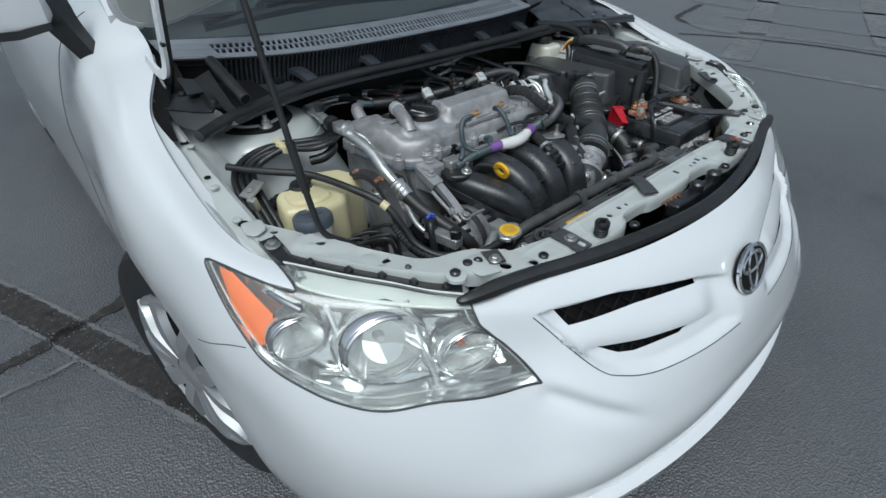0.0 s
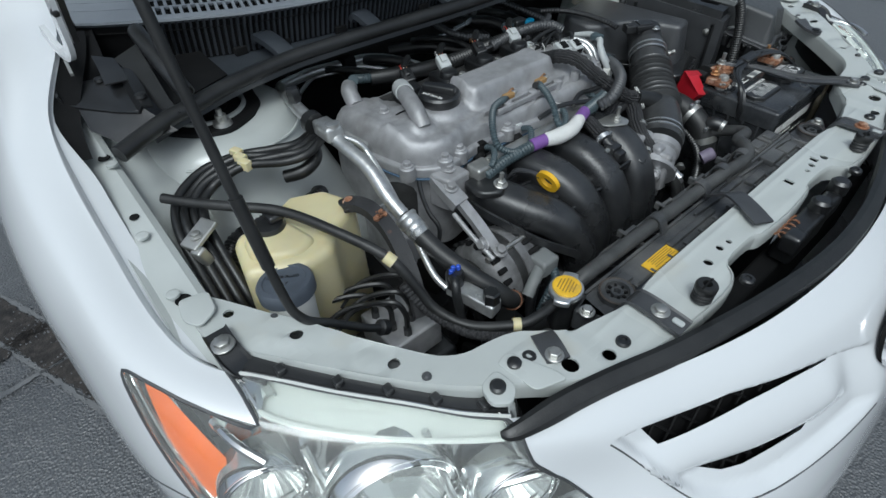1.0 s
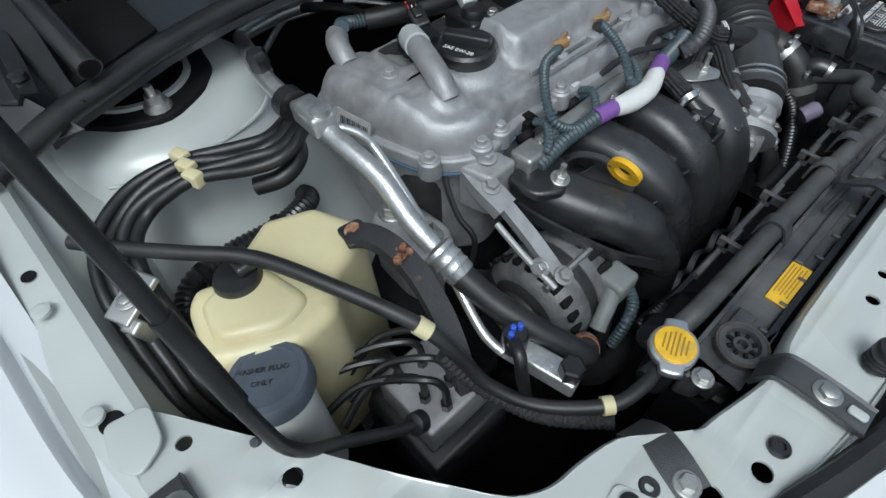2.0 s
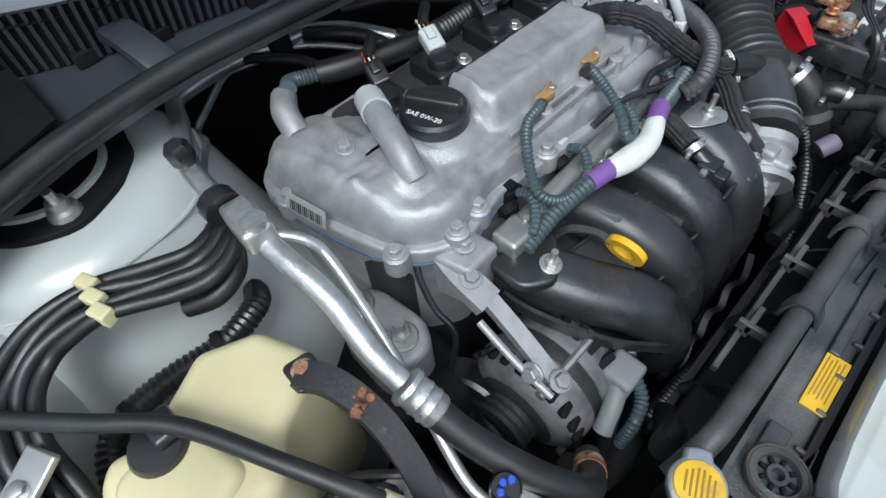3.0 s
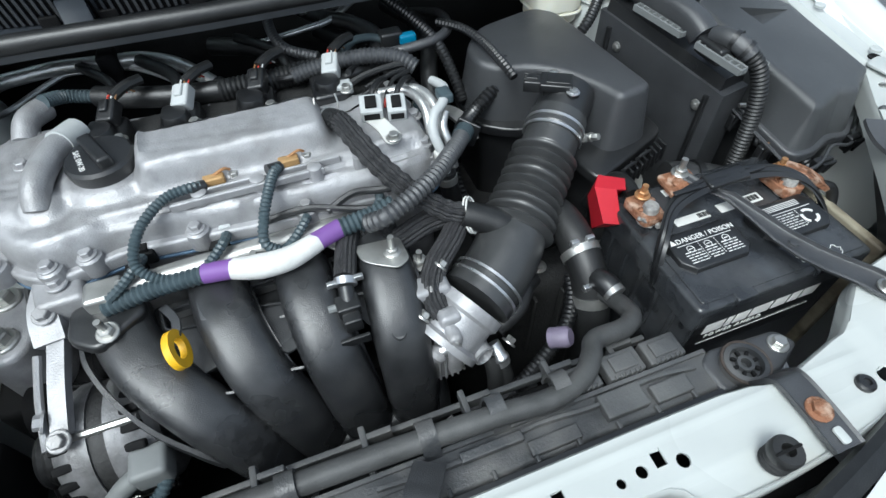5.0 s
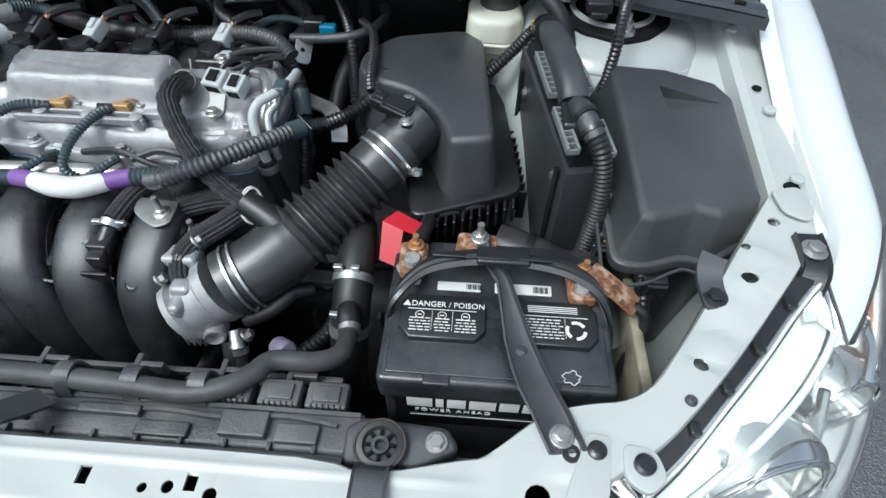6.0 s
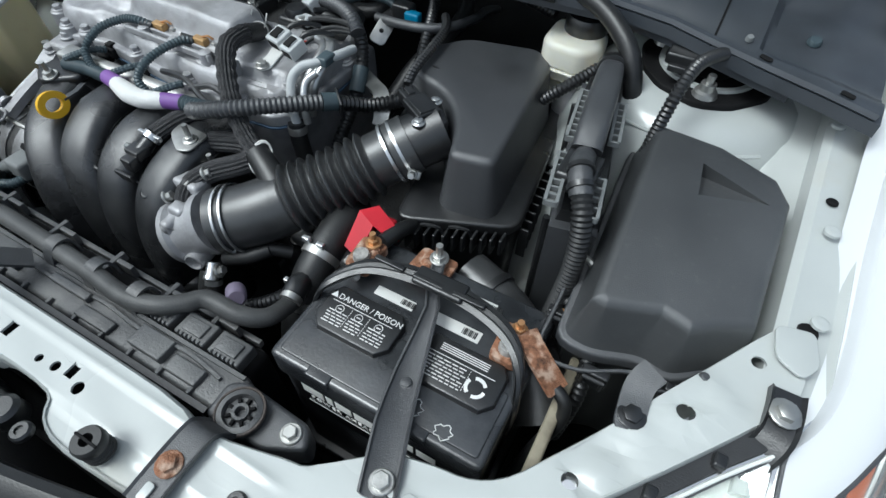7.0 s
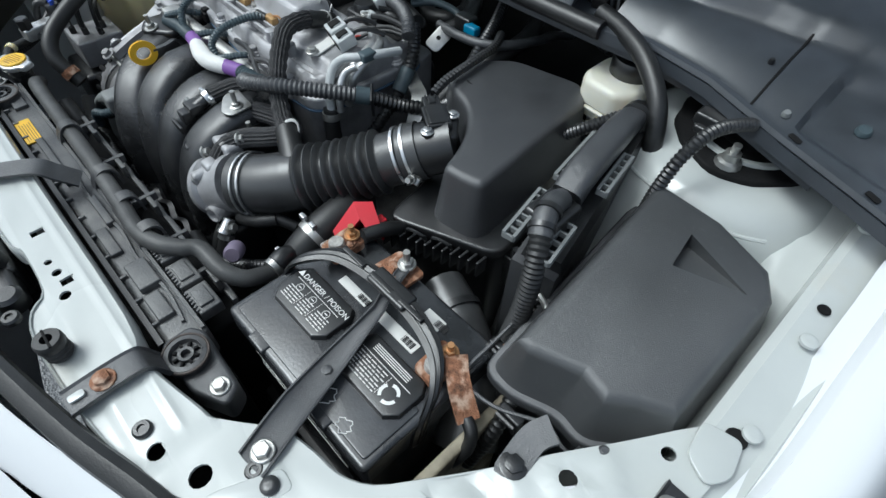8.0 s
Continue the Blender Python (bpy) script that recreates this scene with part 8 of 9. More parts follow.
b = sweep(B(), [(-.492, .366, .798), (-.482, .350, .803), (-.475, .328, .800), (-.471, .300, .784), (-.474, .268, .760), (-.482, .240, .735), (-.488, .22, .70)], [(-.011, -.006), (.011, -.006), (.010, .005), (-.010, .005)], (0, 0, 1), 6)
part("arm", b, material("chipped_black", (.03, .03, .032), .5, 0, 50, .2, .3, 300, dust=.06, stain=(.20, .10, .07), stain_scale=30, stain_at=.66, stain_soft=.03), arm)
b = B()
slab(b, rounded([(-.500, .352), (-.476, .356), (-.474, .376), (-.498, .380)], .006), .796, .800, None, .001)
part("end_plate", b, BLACK, arm, "bent end plate")
part("arm_bolt", bolt(B(), (-.487, .366, .800), (0, 0, 1), .006, .006), RUST, arm, "rusty bolt")
part("rust_patch", crust(B(), V(-.474, .318, .8005), .009, 14, .08), RUST, arm, "flaking rust", kind="stuff")
brake = thing("brake_unit", "grey brake hydraulic unit with black pipes", "hydraulic unit")
b = B()
box(b, (-.495, .262, .640), (.080, .082, .050), .004, None)
part("block", b, CAST, brake, "grey metal block")
b = B()
box(b, (-.495, .262, .56), (.11, .12, .10), .01, None)
part("module", b, BLACK, brake)
for k, (x, y) in enumerate(((-.520, .285), (-.492, .282), (-.515, .252), (-.486, .248), (-.470, .270), (-.505, .232))):
    p = V(x, y, .665)
    part("pipe_nut", lathe(B(), [(.006, 0), (.006, .012), (.004, .014)], Matrix.Translation(p), 6), BLACK, brake)
    part("pipe", tube(B(), [p + V(0, 0, .01), p + V(0, .002, .03 + .005 * (k % 3)), p + V(-.012, .012, .042 + .004 * k), p + V(-.045, .03 + .004 * k, .04), p + V(-.085, .045, .02)], .0038, 8), RUBBER, brake)

# ---- alternator and its bracket ----
alt = thing("alternator", "aluminium alternator with slotted housing", "alternator")
AC_, AR = V(-.302, .266, .624), .066
m = axes(AC_, (-1, 0, 0), (0, 1, 0))
b = B()
lathe(b, [(.05, -.052), (.058, -.045), (AR, -.020), (AR, -.008)], m, 32)
lathe(b, [(AR, .008), (AR, .024), (.062, .038), (.050, .047), (.044, .049)], m, 32)
part("housing", b, material("dull_cast_housing", (.22, .22, .225), .48, .4, 70, .25, .4, 300, dust=.25, stain=(.10, .098, .095), stain_scale=30, stain_at=.62, stain_soft=.12), alt, "dull grey cast housing halves")
part("stator", lathe(B(), [(AR - .004, -.012), (AR - .002, -.008), (AR - .002, .010), (AR - .004, .014)], m, 32), DARKMETAL, alt)
for k in range(22):
    a = 2 * math.pi * k / 22
    for z0, z1 in ((-.046, -.018), (.018, .044)):
        b = B()
        box(b, (0, 0, 0), (.007, .0085, abs(z1 - z0) * .8), .002, m @ Matrix.Rotation(a, 4, "Z") @ Matrix.Translation((.0636, 0, (z0 + z1) / 2)) @ pose(0, 0, 0, 0, 14 if z0 > 0 else -14, 0))
        part("vent_slot", b, MATT, alt)
for a in (.4, 1.6, 2.6, 4.4):
    part("through_bolt", tube(B(), [m @ V(.064 * math.cos(a), .064 * math.sin(a), -.04), m @ V(.064 * math.cos(a), .064 * math.sin(a), .044)], .0045, 8, 1, False), STEEL, alt)
b = B()
rings = []
for r, z in ((.046, .048), (.040, .051), (.030, .053), (.031, .055), (.029, .059), (.031, .063), (.029, .067), (.031, .071), (.029, .075), (.022, .076), (.020, .070), (.006, .070)):
    rings.append([m @ V(r * math.cos(2 * math.pi * i / 28), r * math.sin(2 * math.pi * i / 28), z) for i in range(28)])
loft(b, rings)
part("pulley", b, DARKMETAL, alt)
b = B()
box(b, (-.262, .207, .655), (.036, .034, .030), .006, pose(0, 0, 0, 0, 0, 0))
tube(b, [(-.268, .205, .655), (-.292, .196, .648), (-.312, .19, .63)], .010, 12)
part("plug", b, PLUGGREY, alt, "grey plug")
part("plug_lead", tube(B(), [(-.28, .20, .65), (-.30, .190, .64), (-.315, .18, .60), (-.30, .17, .55)], .008, 10), BLACK, alt)
part("conduit", ribbed(B(), [(-.25, .198, .645), (-.262, .18, .640), (-.285, .172, .632), (-.30, .172, .60)], .0075, .005, .0014, 10), TEAL, alt)
b = B()
sweep(b, [(-.318, .392, .748), (-.324, .360, .742), (-.322, .330, .728)], [(-.014, -.008), (.014, -.008), (.014, .008), (-.014, .008)], (0, 0, 1), 4)
sweep(b, [(-.318, .335, .728), (-.322, .290, .712), (-.326, .248, .692)], [(-.008, -.006), (.008, -.006), (.008, .006), (-.008, .006)], (0, 0, 1), 4)
adj = part("adjuster_bracket", b, CAST, alt, "cast adjuster bracket")
part("adjuster_bolt", tube(B(), [(-.340, .325, .722), (-.342, .280, .706), (-.340, .238, .690)], .0040, 8), CAST, adj)
for p, z in (((-.305, .375, .762), (0, 0, 1)), ((-.322, .352, .748), (0, -.3, 1)), ((-.290, .345, .735), (1, -.4, .4)), ((-.326, .240, .697), (0, -.4, .9)), ((-.338, .262, .702), (-.8, 0, .4))):
    part("bolt", bolt(B(), p, z, .0075, .009), CAST, adj)
b = B()
slab(b, rounded([(-.335, .392), (-.285, .385), (-.280, .352), (-.325, .350)], .008), .700, .760, None, .006)
part("lug", b, CAST, adj)
one("pump_pulley", lathe(B(), [(.050, -.020), (.054, -.018), (.054, .014), (.050, .018), (.020, .016), (.018, .022), (.006, .022)], axes((-.372, .312, .585), (-.88, -.25, .40)), 36), BLACK, "black water pump pulley with a bolt", "pulley")
belt = thing("drive_belt", "black ribbed drive belt round dark pulleys", "belt")
part("belt", tube(B(), [V(-.372, .335 + .075 * math.cos(a) - .05 * (math.sin(a) > 0), .50 + .13 * math.sin(a)) for a in np.linspace(0, 2 * math.pi, 30)], .008, 8, 1, False), MATT, belt)
part("pulley", lathe(B(), [(.055, -.012), (.060, -.010), (.060, .010), (.052, .014), (.02, .012)], axes((-.385, .335, .50), (-1, 0, 0)), 32), DARKMETAL, belt)
part("idler", lathe(B(), [(.030, -.012), (.032, .010), (.026, .013), (.012, .012)], axes((-.385, .33, .62), (-1, 0, 0)), 28), MATT, belt)

# ---- radiator with its hose ----
rad = thing("radiator", "black plastic radiator tank behind the tie bar", "radiator")
b = B()
slab(b, rounded([(-.325, .062), (.285, .062), (.285, .104), (-.325, .104)], .008), .655, .706, None, .006)
part("tank", b, DUSTY, rad, "dusty black top tank")
b = B()
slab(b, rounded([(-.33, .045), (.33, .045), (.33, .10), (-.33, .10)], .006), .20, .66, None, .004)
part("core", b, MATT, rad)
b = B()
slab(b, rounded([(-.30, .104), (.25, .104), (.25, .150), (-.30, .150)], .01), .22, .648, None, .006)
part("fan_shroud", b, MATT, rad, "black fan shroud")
for k in range(5):
    x = -.22 + k * .105
    b = sweep(B(), [(x, .100, .690), (x + .004, .120, .672), (x + .006, .145, .640), (x + .008, .154, .612)], [(-.003, -.006), (.003, -.006), (.003, .006), (-.003, .006)], None, 4)
    part("shroud_strut", b, BLACK, rad)
b = sweep(B(), [(-.27, .156, .600), (.22, .156, .600)], [(-.004, -.008), (.004, -.008), (.004, .008), (-.004, .008)], (0, 0, 1), 2)
part("shroud_rail", b, BLACK, rad)
b = sweep(B(), [(-.30, .0585, .704), (.27, .0585, .704)], [(-.004, -.004), (.004, -.004), (.003, .004), (-.003, .004)], (0, 0, 1), 2)
part("tank_lip", b, BLACK, rad)
for x, y, w, d, h in ((-.26, .084, .038, .018, .004), (-.09, .078, .120, .010, .004), (.045, .088, .060, .010, .006), (.10, .074, .050, .014, .004), (.175, .083, .044, .024, .008), (.225, .078, .040, .018, .005)):
    b = B()
    box(b, (x, y, .7055 + h / 2), (w, d, h + .004), .0018)
    part("tank_step", b, DUSTY, rad)
for k in range(14):
    b = B()
    box(b, (-.29 + k * .041, .0655, .700), (.004, .008, .020), .001)
    part("tank_rib", b, DUSTY, rad)
b = sweep(B(), [(-.31, .101, .706), (-.10, .101, .7065), (.10, .100, .7065), (.28, .100, .706)], [(-.003, -.004), (.003, -.004), (.002, .003), (-.002, .003)], (0, 0, 1), 4)
part("rear_ridge", b, DUSTY, rad, "raised rear ridge of the tank")
b = sweep(B(), [(-.06, .090, .7085), (.02, .086, .709), (.09, .092, .7085), (.15, .088, .710), (.21, .093, .709), (.26, .088, .708)], [(-.0022, -.003), (.0022, -.003), (.0016, .0025), (-.0016, .0025)], (0, 0, 1), 5)
part("wavy_ridge", b, DUSTY, rad)
for x in (.150, .198, .244):
    b = B()
    box(b, (x, .118, .700), (.040, .026, .016), .002)
    box(b, (x, .118, .709), (.026, .016, .004), .001)
    clipbox = part("shroud_clip", b, DUSTY, rad, "dusty snap clip on the fan shroud")
    b = B()
    for q in range(6):
        box(b, (x - .014 + q * .0056, .106, .706), (.0022, .004, .008), .0005)
    part("clip_teeth", b, DUSTY, clipbox)
b = B()
slab(b, rounded(rect(-.180, .0725, .062, .020), .001), .7065, .7085, pose(0, 0, 0), .0004)
lab = part("warning_label", b, LABEL_Y, rad, "yellow warning label")
b = B()
for r_ in range(5):
    box(b, (-.176, .0795 - r_ * .0032, .7087), (.048 - .006 * (r_ % 2), .0011, .0003), .0001)
part("label_print", b, material("brown_print", (.35, .20, .03), .6), lab)
for x in (-.16, -.06, .04, .13, .20):
    b = B()
    box(b, (x, .128, .692), (.006, .050, .012), .001)
    box(b, (x + .012, .142, .688), (.030, .006, .018), .001)
    part("tank_bracket", b, DUSTY, rad, "dusty bracket behind the tank")
b = B()
box(b, (.02, .146, .676), (.46, .006, .010), .001)
part("bracket_rail", b, DUSTY, rad)
neck = thing("pressure_filler", "metal pressure cap with a yellow label on a black neck", "filler cap")
b = B()
lathe(b, [(.016, .66), (.016, .712), (.018, .714), (.018, .722)], Matrix.Translation((-.337, .113, 0)), 24)
part("neck", b, BLACK, neck)
b = B()
a0 = radians(28)
ear = [(.0235 * (1.28 if abs(math.cos(t)) > .93 else 1) * math.cos(t + a0), .0215 * (1.28 if abs(math.cos(t)) > .93 else 1) * math.sin(t + a0)) for t in np.linspace(0, 2 * math.pi, 36, endpoint=False)]
slab(b, ear, .722, .731, Matrix.Translation((-.337, .113, 0)), .003)
part("cap", b, ALLOY, neck, "bright metal cap")
b = B()
slab(b, disc(0, 0, .0185, 32), .7305, .7335, Matrix.Translation((-.337, .113, 0)), .001)
yl = part("label", b, LABEL_Y, neck, "yellow warning label")
b = B()
for r_ in range(6):
    w = .027 - .0045 * abs(r_ - 2.5)
    box(b, (0, .0100 - r_ * .0040, .7338), (w, .0016, .0004), .0001, Matrix.Translation((-.337, .113, 0)) @ pose(0, 0, 0, 0, 0, 20))
part("label_print", b, bpy.data.materials["brown_print"], yl)
part("spout", tube(B(), [(-.352, .113, .712), (-.372, .116, .712)], .008, 10), BLACK, neck)
DUST_HOSE = material("dusty_grey_hose", (.055, .056, .056), .5, 0, 40, .3, .2, 400, dust=.25)
rh = thing("radiator_hose", "dusty grey-black bypass hose along the radiator", "hose")
part("hose", tube(B(), [(-.330, .128, .690), (-.288, .120, .710), (-.24, .118, .714), (-.15, .116, .716), (-.05, .114, .717), (.05, .110, .718), (.112, .106, .718), (.150, .115, .718), (.170, .132, .715), (.185, .148, .712), (.223, .152, .706), (.245, .168, .696), (.246, .200, .682), (.244, .225, .668)], .0105, 14), DUST_HOSE, rh)
for x in (-.129, -.006, .060, .125):
    b = sweep(B(), [(x, .098, .704), (x, .1015, .716), (x, .108, .7265), (x, .116, .7292), (x, .124, .7265), (x, .1285, .716), (x, .130, .700)], [(-.0015, -.008), (.0015, -.008), (.0015, .008), (-.0015, .008)], (1, 0, 0), 3)
    part("clip", b, DUSTY, rh, "flat dusty clip")
up = thing("upper_radiator_hose", "thick black radiator hose with spring clamps", "hose")
part("hose", tube(B(), [(.232, .350, .690), (.238, .322, .702), (.241, .290, .700), (.241, .258, .688), (.240, .234, .668), (.237, .214, .630), (.233, .202, .580), (.230, .196, .50)], .0225, 18), HOSE, up)
for p, q in (((.2405, .270, .693), (.2405, .261, .690)), ((.2393, .228, .660), (.2385, .222, .649))):
    band = part("clamp", tube(B(), [p, q], .0242, 20), STEEL, up, "spring clamp")
    for k in (-1, 1):
        b = B()
        box(b, V(*p) + V(k * .010 - .004, -.006, .024), (.010, .006, .008), .001)
        part("clamp_ear", b, ALLOY, band)
part("branch", tube(B(), [(.240, .240, .672), (.243, .222, .690), (.247, .206, .690)], .0135, 12), BLACK, up)
part("branch_clamp", tube(B(), [(.2465, .206, .690), (.2475, .199, .689)], .0128, 12), STEEL, up)

# ---- fittings of the tie bar ----
def zbar(x, y):
    return bar_z(x, y)


for s in (-1, 1):
    bush = thing("radiator_bush", "round rubber radiator bush on a black bracket", "bush", "radiator bushes")
    c = V(s * (.303 if s > 0 else .283), .072, .716)
    b = B()
    rings = []
    for r, z in ((.021, -.02), (.0225, -.004), (.021, .002), (.016, .003), (.0145, -.003), (.009, -.003), (.008, .001), (.005, .001), (.004, -.006)):
        rings.append([c + V(r * math.cos(2 * math.pi * i / 28), r * math.sin(2 * math.pi * i / 28), z) for i in range(28)])
    loft(b, rings)
    ring_ = part("rubber", b, DUSTY, bush, "dusty rubber ring")
    for k in range(8):
        a_ = 2 * math.pi * k / 8
        b = B()
        box(b, (0, 0, 0), (.0050, .0032, .004), .0008, Matrix.Translation(c + V(.0112 * math.cos(a_), .0112 * math.sin(a_), -.001)) @ Matrix.Rotation(a_, 4, "Z"))
        part("tooth", b, MATT, ring_)
    lip_ = [c + V(.0225 * math.cos(t), .0225 * math.sin(t), .001) for t in np.linspace(0, 2 * math.pi, 29)]
    part("worn_lip", tube(B(), lip_, .0016, 6, 1, False), OLDRUBBER, ring_, "brown worn lip")
    b = B()
    slab(b, rounded([(c.x - .034, .056), (c.x + .034, .056), (c.x + s * .062 + .01, .075), (c.x + s * .06, .095), (c.x - .02, .10), (c.x - .036, .09)], .008), .670, .708, None, .005)
    part("base", b, GREY_BLACK, bush)
    part("bolt", bolt(B(), (c.x + s * .050, .080, .708), (0, 0, 1), .007, .008), STEEL, bush)
    x = s * .303
    b = sweep(B(), [(x, .052, .720), (x, .044, .742), (x, .036, .749), (x, .010, .750), (x, -.026, .748)], [(-.0145, -.002), (-.0145, .003), (-.012, .001), (.012, .001), (.0145, .003), (.0145, -.002)], (0, .3, 1), 4)
    strap = part("strap", b, GREY_BLACK, bush, "black steel strap")
    part("strap_bolt", bolt(B(), (x, .007, .751), (0, 0, 1), .0075, .007), RUST if s > 0 else STEEL, strap)
    b = B()
    slab(b, rounded(rect(x, -.016, .008, .014), .003), .7505, .753, None, .0005)
    part("strap_slot", b, BAYWHITE, strap)
    post = thing("rubber_stop", "short black rubber bonnet stop on the tie bar", "rubber stop", "rubber stops")
    b = B()
    p = V(s * .243, -.012, .742)
    rings = []
    for r, z in ((.0105, 0), (.0125, .003), (.0112, .005), (.0125, .008), (.0112, .010), (.0125, .013), (.0112, .015), (.0130, .018), (.0130, .025), (.0115, .0275), (.0055, .0275), (.005, .018)):
        rings.append([p + V(r * math.cos(2 * math.pi * i / 20), r * math.sin(2 * math.pi * i / 20) , z) for i in range(20)])
    loft(b, rings)
    stop_ = part("stop", b, HOSE, post)
    b = B()
    box(b, p + V(0, 0, .0270), (.024, .0022, .003), .0004)
    part("split", b, MATT, stop_)
    for k, (x, y, r) in enumerate(((.365, .012, .0085), (.464, .064, .008), (.172, -.034, .009))):
        clip = thing("push_clip", "black plastic push clip in the tie bar", "push clip", "push clips")
        b = lathe(B(), [(r, -.002), (r, .003), (r * .8, .005), (r * .45, .005), (r * .4, .003)], Matrix.Translation((s * x, y, zbar(x, y) + (.0 if k < 2 else .0))), 16)
        part("head", b, BLACK, clip)
    lug = thing("bumper_lug", "white painted lug with a black bolt", "lug", "bumper lugs")
    b = B()
    zz = zbar(.51, .056)
    slab(b, rounded([(s * .505, .074), (s * .531, .070), (s * .537, .048), (s * .52, .034), (s * .503, .046)], .008), zz - .004, zz + .003, None, .001)
    part("plate", b, BAYWHITE, lug)
    part("bolt", lathe(B(), [(.0085, 0), (.0085, .004), (.006, .006), (.003, .006)], Matrix.Translation((s * .519, .057, zz + .003)), 18), BLACK, lug)
    lug = thing("bumper_lug", "white painted lug with a black screw", "lug", "bumper lugs")
    b = B()
    zz = zbar(.48, .05)
    slab(b, rounded([(s * .478, .082), (s * .498, .080), (s * .490, .030), (s * .455, .018), (s * .458, .035)], .006), zz, zz + .003, None, .001)
    part("plate", b, BAYWHITE, lug)
    part("bolt", lathe(B(), [(.0078, 0), (.0078, .003), (.005, .005), (.002, .005)], Matrix.Translation((s * .484, .067, zz + .003)), 16), BLACK, lug)
    # lamp bracket bolted to the inner wing
    lb = thing("lamp_bracket", "black plastic lamp bracket bolted to the wing flange", "bracket", "lamp brackets")
    b = sweep(B(), [(s * .708, .285, .790), (s * .708, .262, .788), (s * .706, .242, .780), (s * .698, .222, .756), (s * .690, .205, .742)], [(-.013, -.003), (-.013, .006), (-.010, .003), (.010, .003), (.013, .006), (.013, -.003)], (0, .3, 1), 4)
    part("arm", b, BLACK, lb)
    part("bolt", bolt(B(), (s * .708, .265, .791), (0, 0, 1), .0085, .008), STEEL, lb)
    b = B()
    slab(b, rounded([(s * .690, .345), (s * .722, .352), (s * .728, .318), (s * .716, .300), (s * .694, .312)], .008), .788, .791, Matrix.Translation((0, 0, .004)), .001)
    one("wing_gusset", b, BAYWHITE, "white painted gusset between tie bar and wing", "gusset", 38, "wing gussets")
    for x, y in ((.722, .36), (.716, .46), (.70, .60)):
        wb = lathe(B(), [(.0075, -.001), (.0075, .002), (.005, .003), (.003, .0028)], Matrix.Translation((s * x, y, rail_z(y) + .001)), 16)
        one("wing_screw", wb, BAYWHITE, "white painted screw head in the wing flange", "screw", 38, "wing screws")
tab = thing("latch_tab", "flat black plastic tab lying over the tie bar", "plastic tab")
b = sweep(B(), [(-.012, .090, .722), (-.022, .072, .738), (-.030, .058, .750), (-.045, .030, .752), (-.062, .0, .750)], [(-.014, -.0015), (.014, -.0015), (.014, .002), (-.014, .002)], (0, 0, 1), 5)
part("tab", b, GREY_BLACK, tab)
tab = thing("tie_bar_strap", "short black steel strap bolted to the tie bar", "strap")
b = sweep(B(), [(-.420, .098, .715), (-.425, .082, .742), (-.434, .064, .752), (-.444, .040, .752)], [(-.014, -.0015), (.014, -.0015), (.014, .002), (-.014, .002)], (0, 0, 1), 5)
part("strap", b, GREY_BLACK, tab)
part("bolt", bolt(B(), (-.443, .047, .754), (0, 0, 1), .007, .008), STEEL, tab)
tab = thing("wing_tab", "black rubber-coated tab bolted to the tie bar wing", "tab")
b = sweep(B(), [(.612, .254, .786), (.606, .242, .782), (.605, .230, .776), (.607, .210, .772), (.608, .202, .771)], [(-.012, -.002), (.012, -.002), (.012, .003), (-.012, .003)], (0, 0, 1), 4, True, lambda u: 1.0 - .35 * max(0, u - .8) * 5 * .6)
part("tab", b, GREY_BLACK, tab)
part("bolt", bolt(B(), (.607, .214, .775), (0, 0, 1), .008, .005), BLACK, tab)
latch = thing("bonnet_latch", "black bonnet latch with a coiled spring below the tie bar", "latch")
b = B()
box(b, (.03, -.030, .700), (.11, .030, .05), .006)
box(b, (.10, -.032, .712), (.05, .026, .03), .008)
box(b, (-.02, -.034, .715), (.03, .026, .03), .006)
part("case", b, BLACK, latch)
part("spring", tube(B(), [V(-.035 + .0022 * i, -.020 + .007 * math.cos(i * 1.05), .722 + .007 * math.sin(i * 1.05)) for i in range(26)], .0015, 6, 2), RUST, latch)
for x in (.065, .135):
    part("lever", lathe(B(), [(.014, 0), (.014, .018), (.010, .022)], axes((x, -.03, .72), (0, 0, 1)), 20), BLACK, latch)
b = B()
box(b, (0, -.02, .60), (.7, .03, .14), .006)
one("crash_beam", b, MATT, "black crash beam behind the grille", "beam")

# ---- hoses, wires and pipes behind the engine ----
def cluster(name, label, category, items):
    t = thing(name, label, category)
    for kind, pts, r, mat in items:
        b = B()
        ribbed(b, pts, r, .006, .0014, 9) if kind == "r" else tube(b, pts, r, 10)
        part("conduit" if kind == "r" else "hose", b, mat, t)
    return t


cluster("heater_hose", "black heater hoses running to the firewall", "hose", [
    ("t", [(-.12, .78, .77), (-.06, .74, .775), (-.02, .70, .77), (.02, .665, .765), (.06, .668, .77), (.07, .70, .775), (.04, .75, .78)], .0135, RUBBER),
    ("t", [(.02, .79, .80), (.05, .74, .80), (.09, .70, .80), (.11, .66, .79), (.10, .62, .78)], .012, RUBBER),
    ("t", [(.16, .79, .78), (.19, .72, .775), (.19, .66, .765), (.17, .60, .74), (.16, .52, .70)], .013, RUBBER),
    ("r", [(-.34, .76, .83), (-.2, .74, .835), (-.05, .74, .835), (.08, .74, .835), (.24, .73, .83), (.34, .71, .82)], .009, BLACK)])
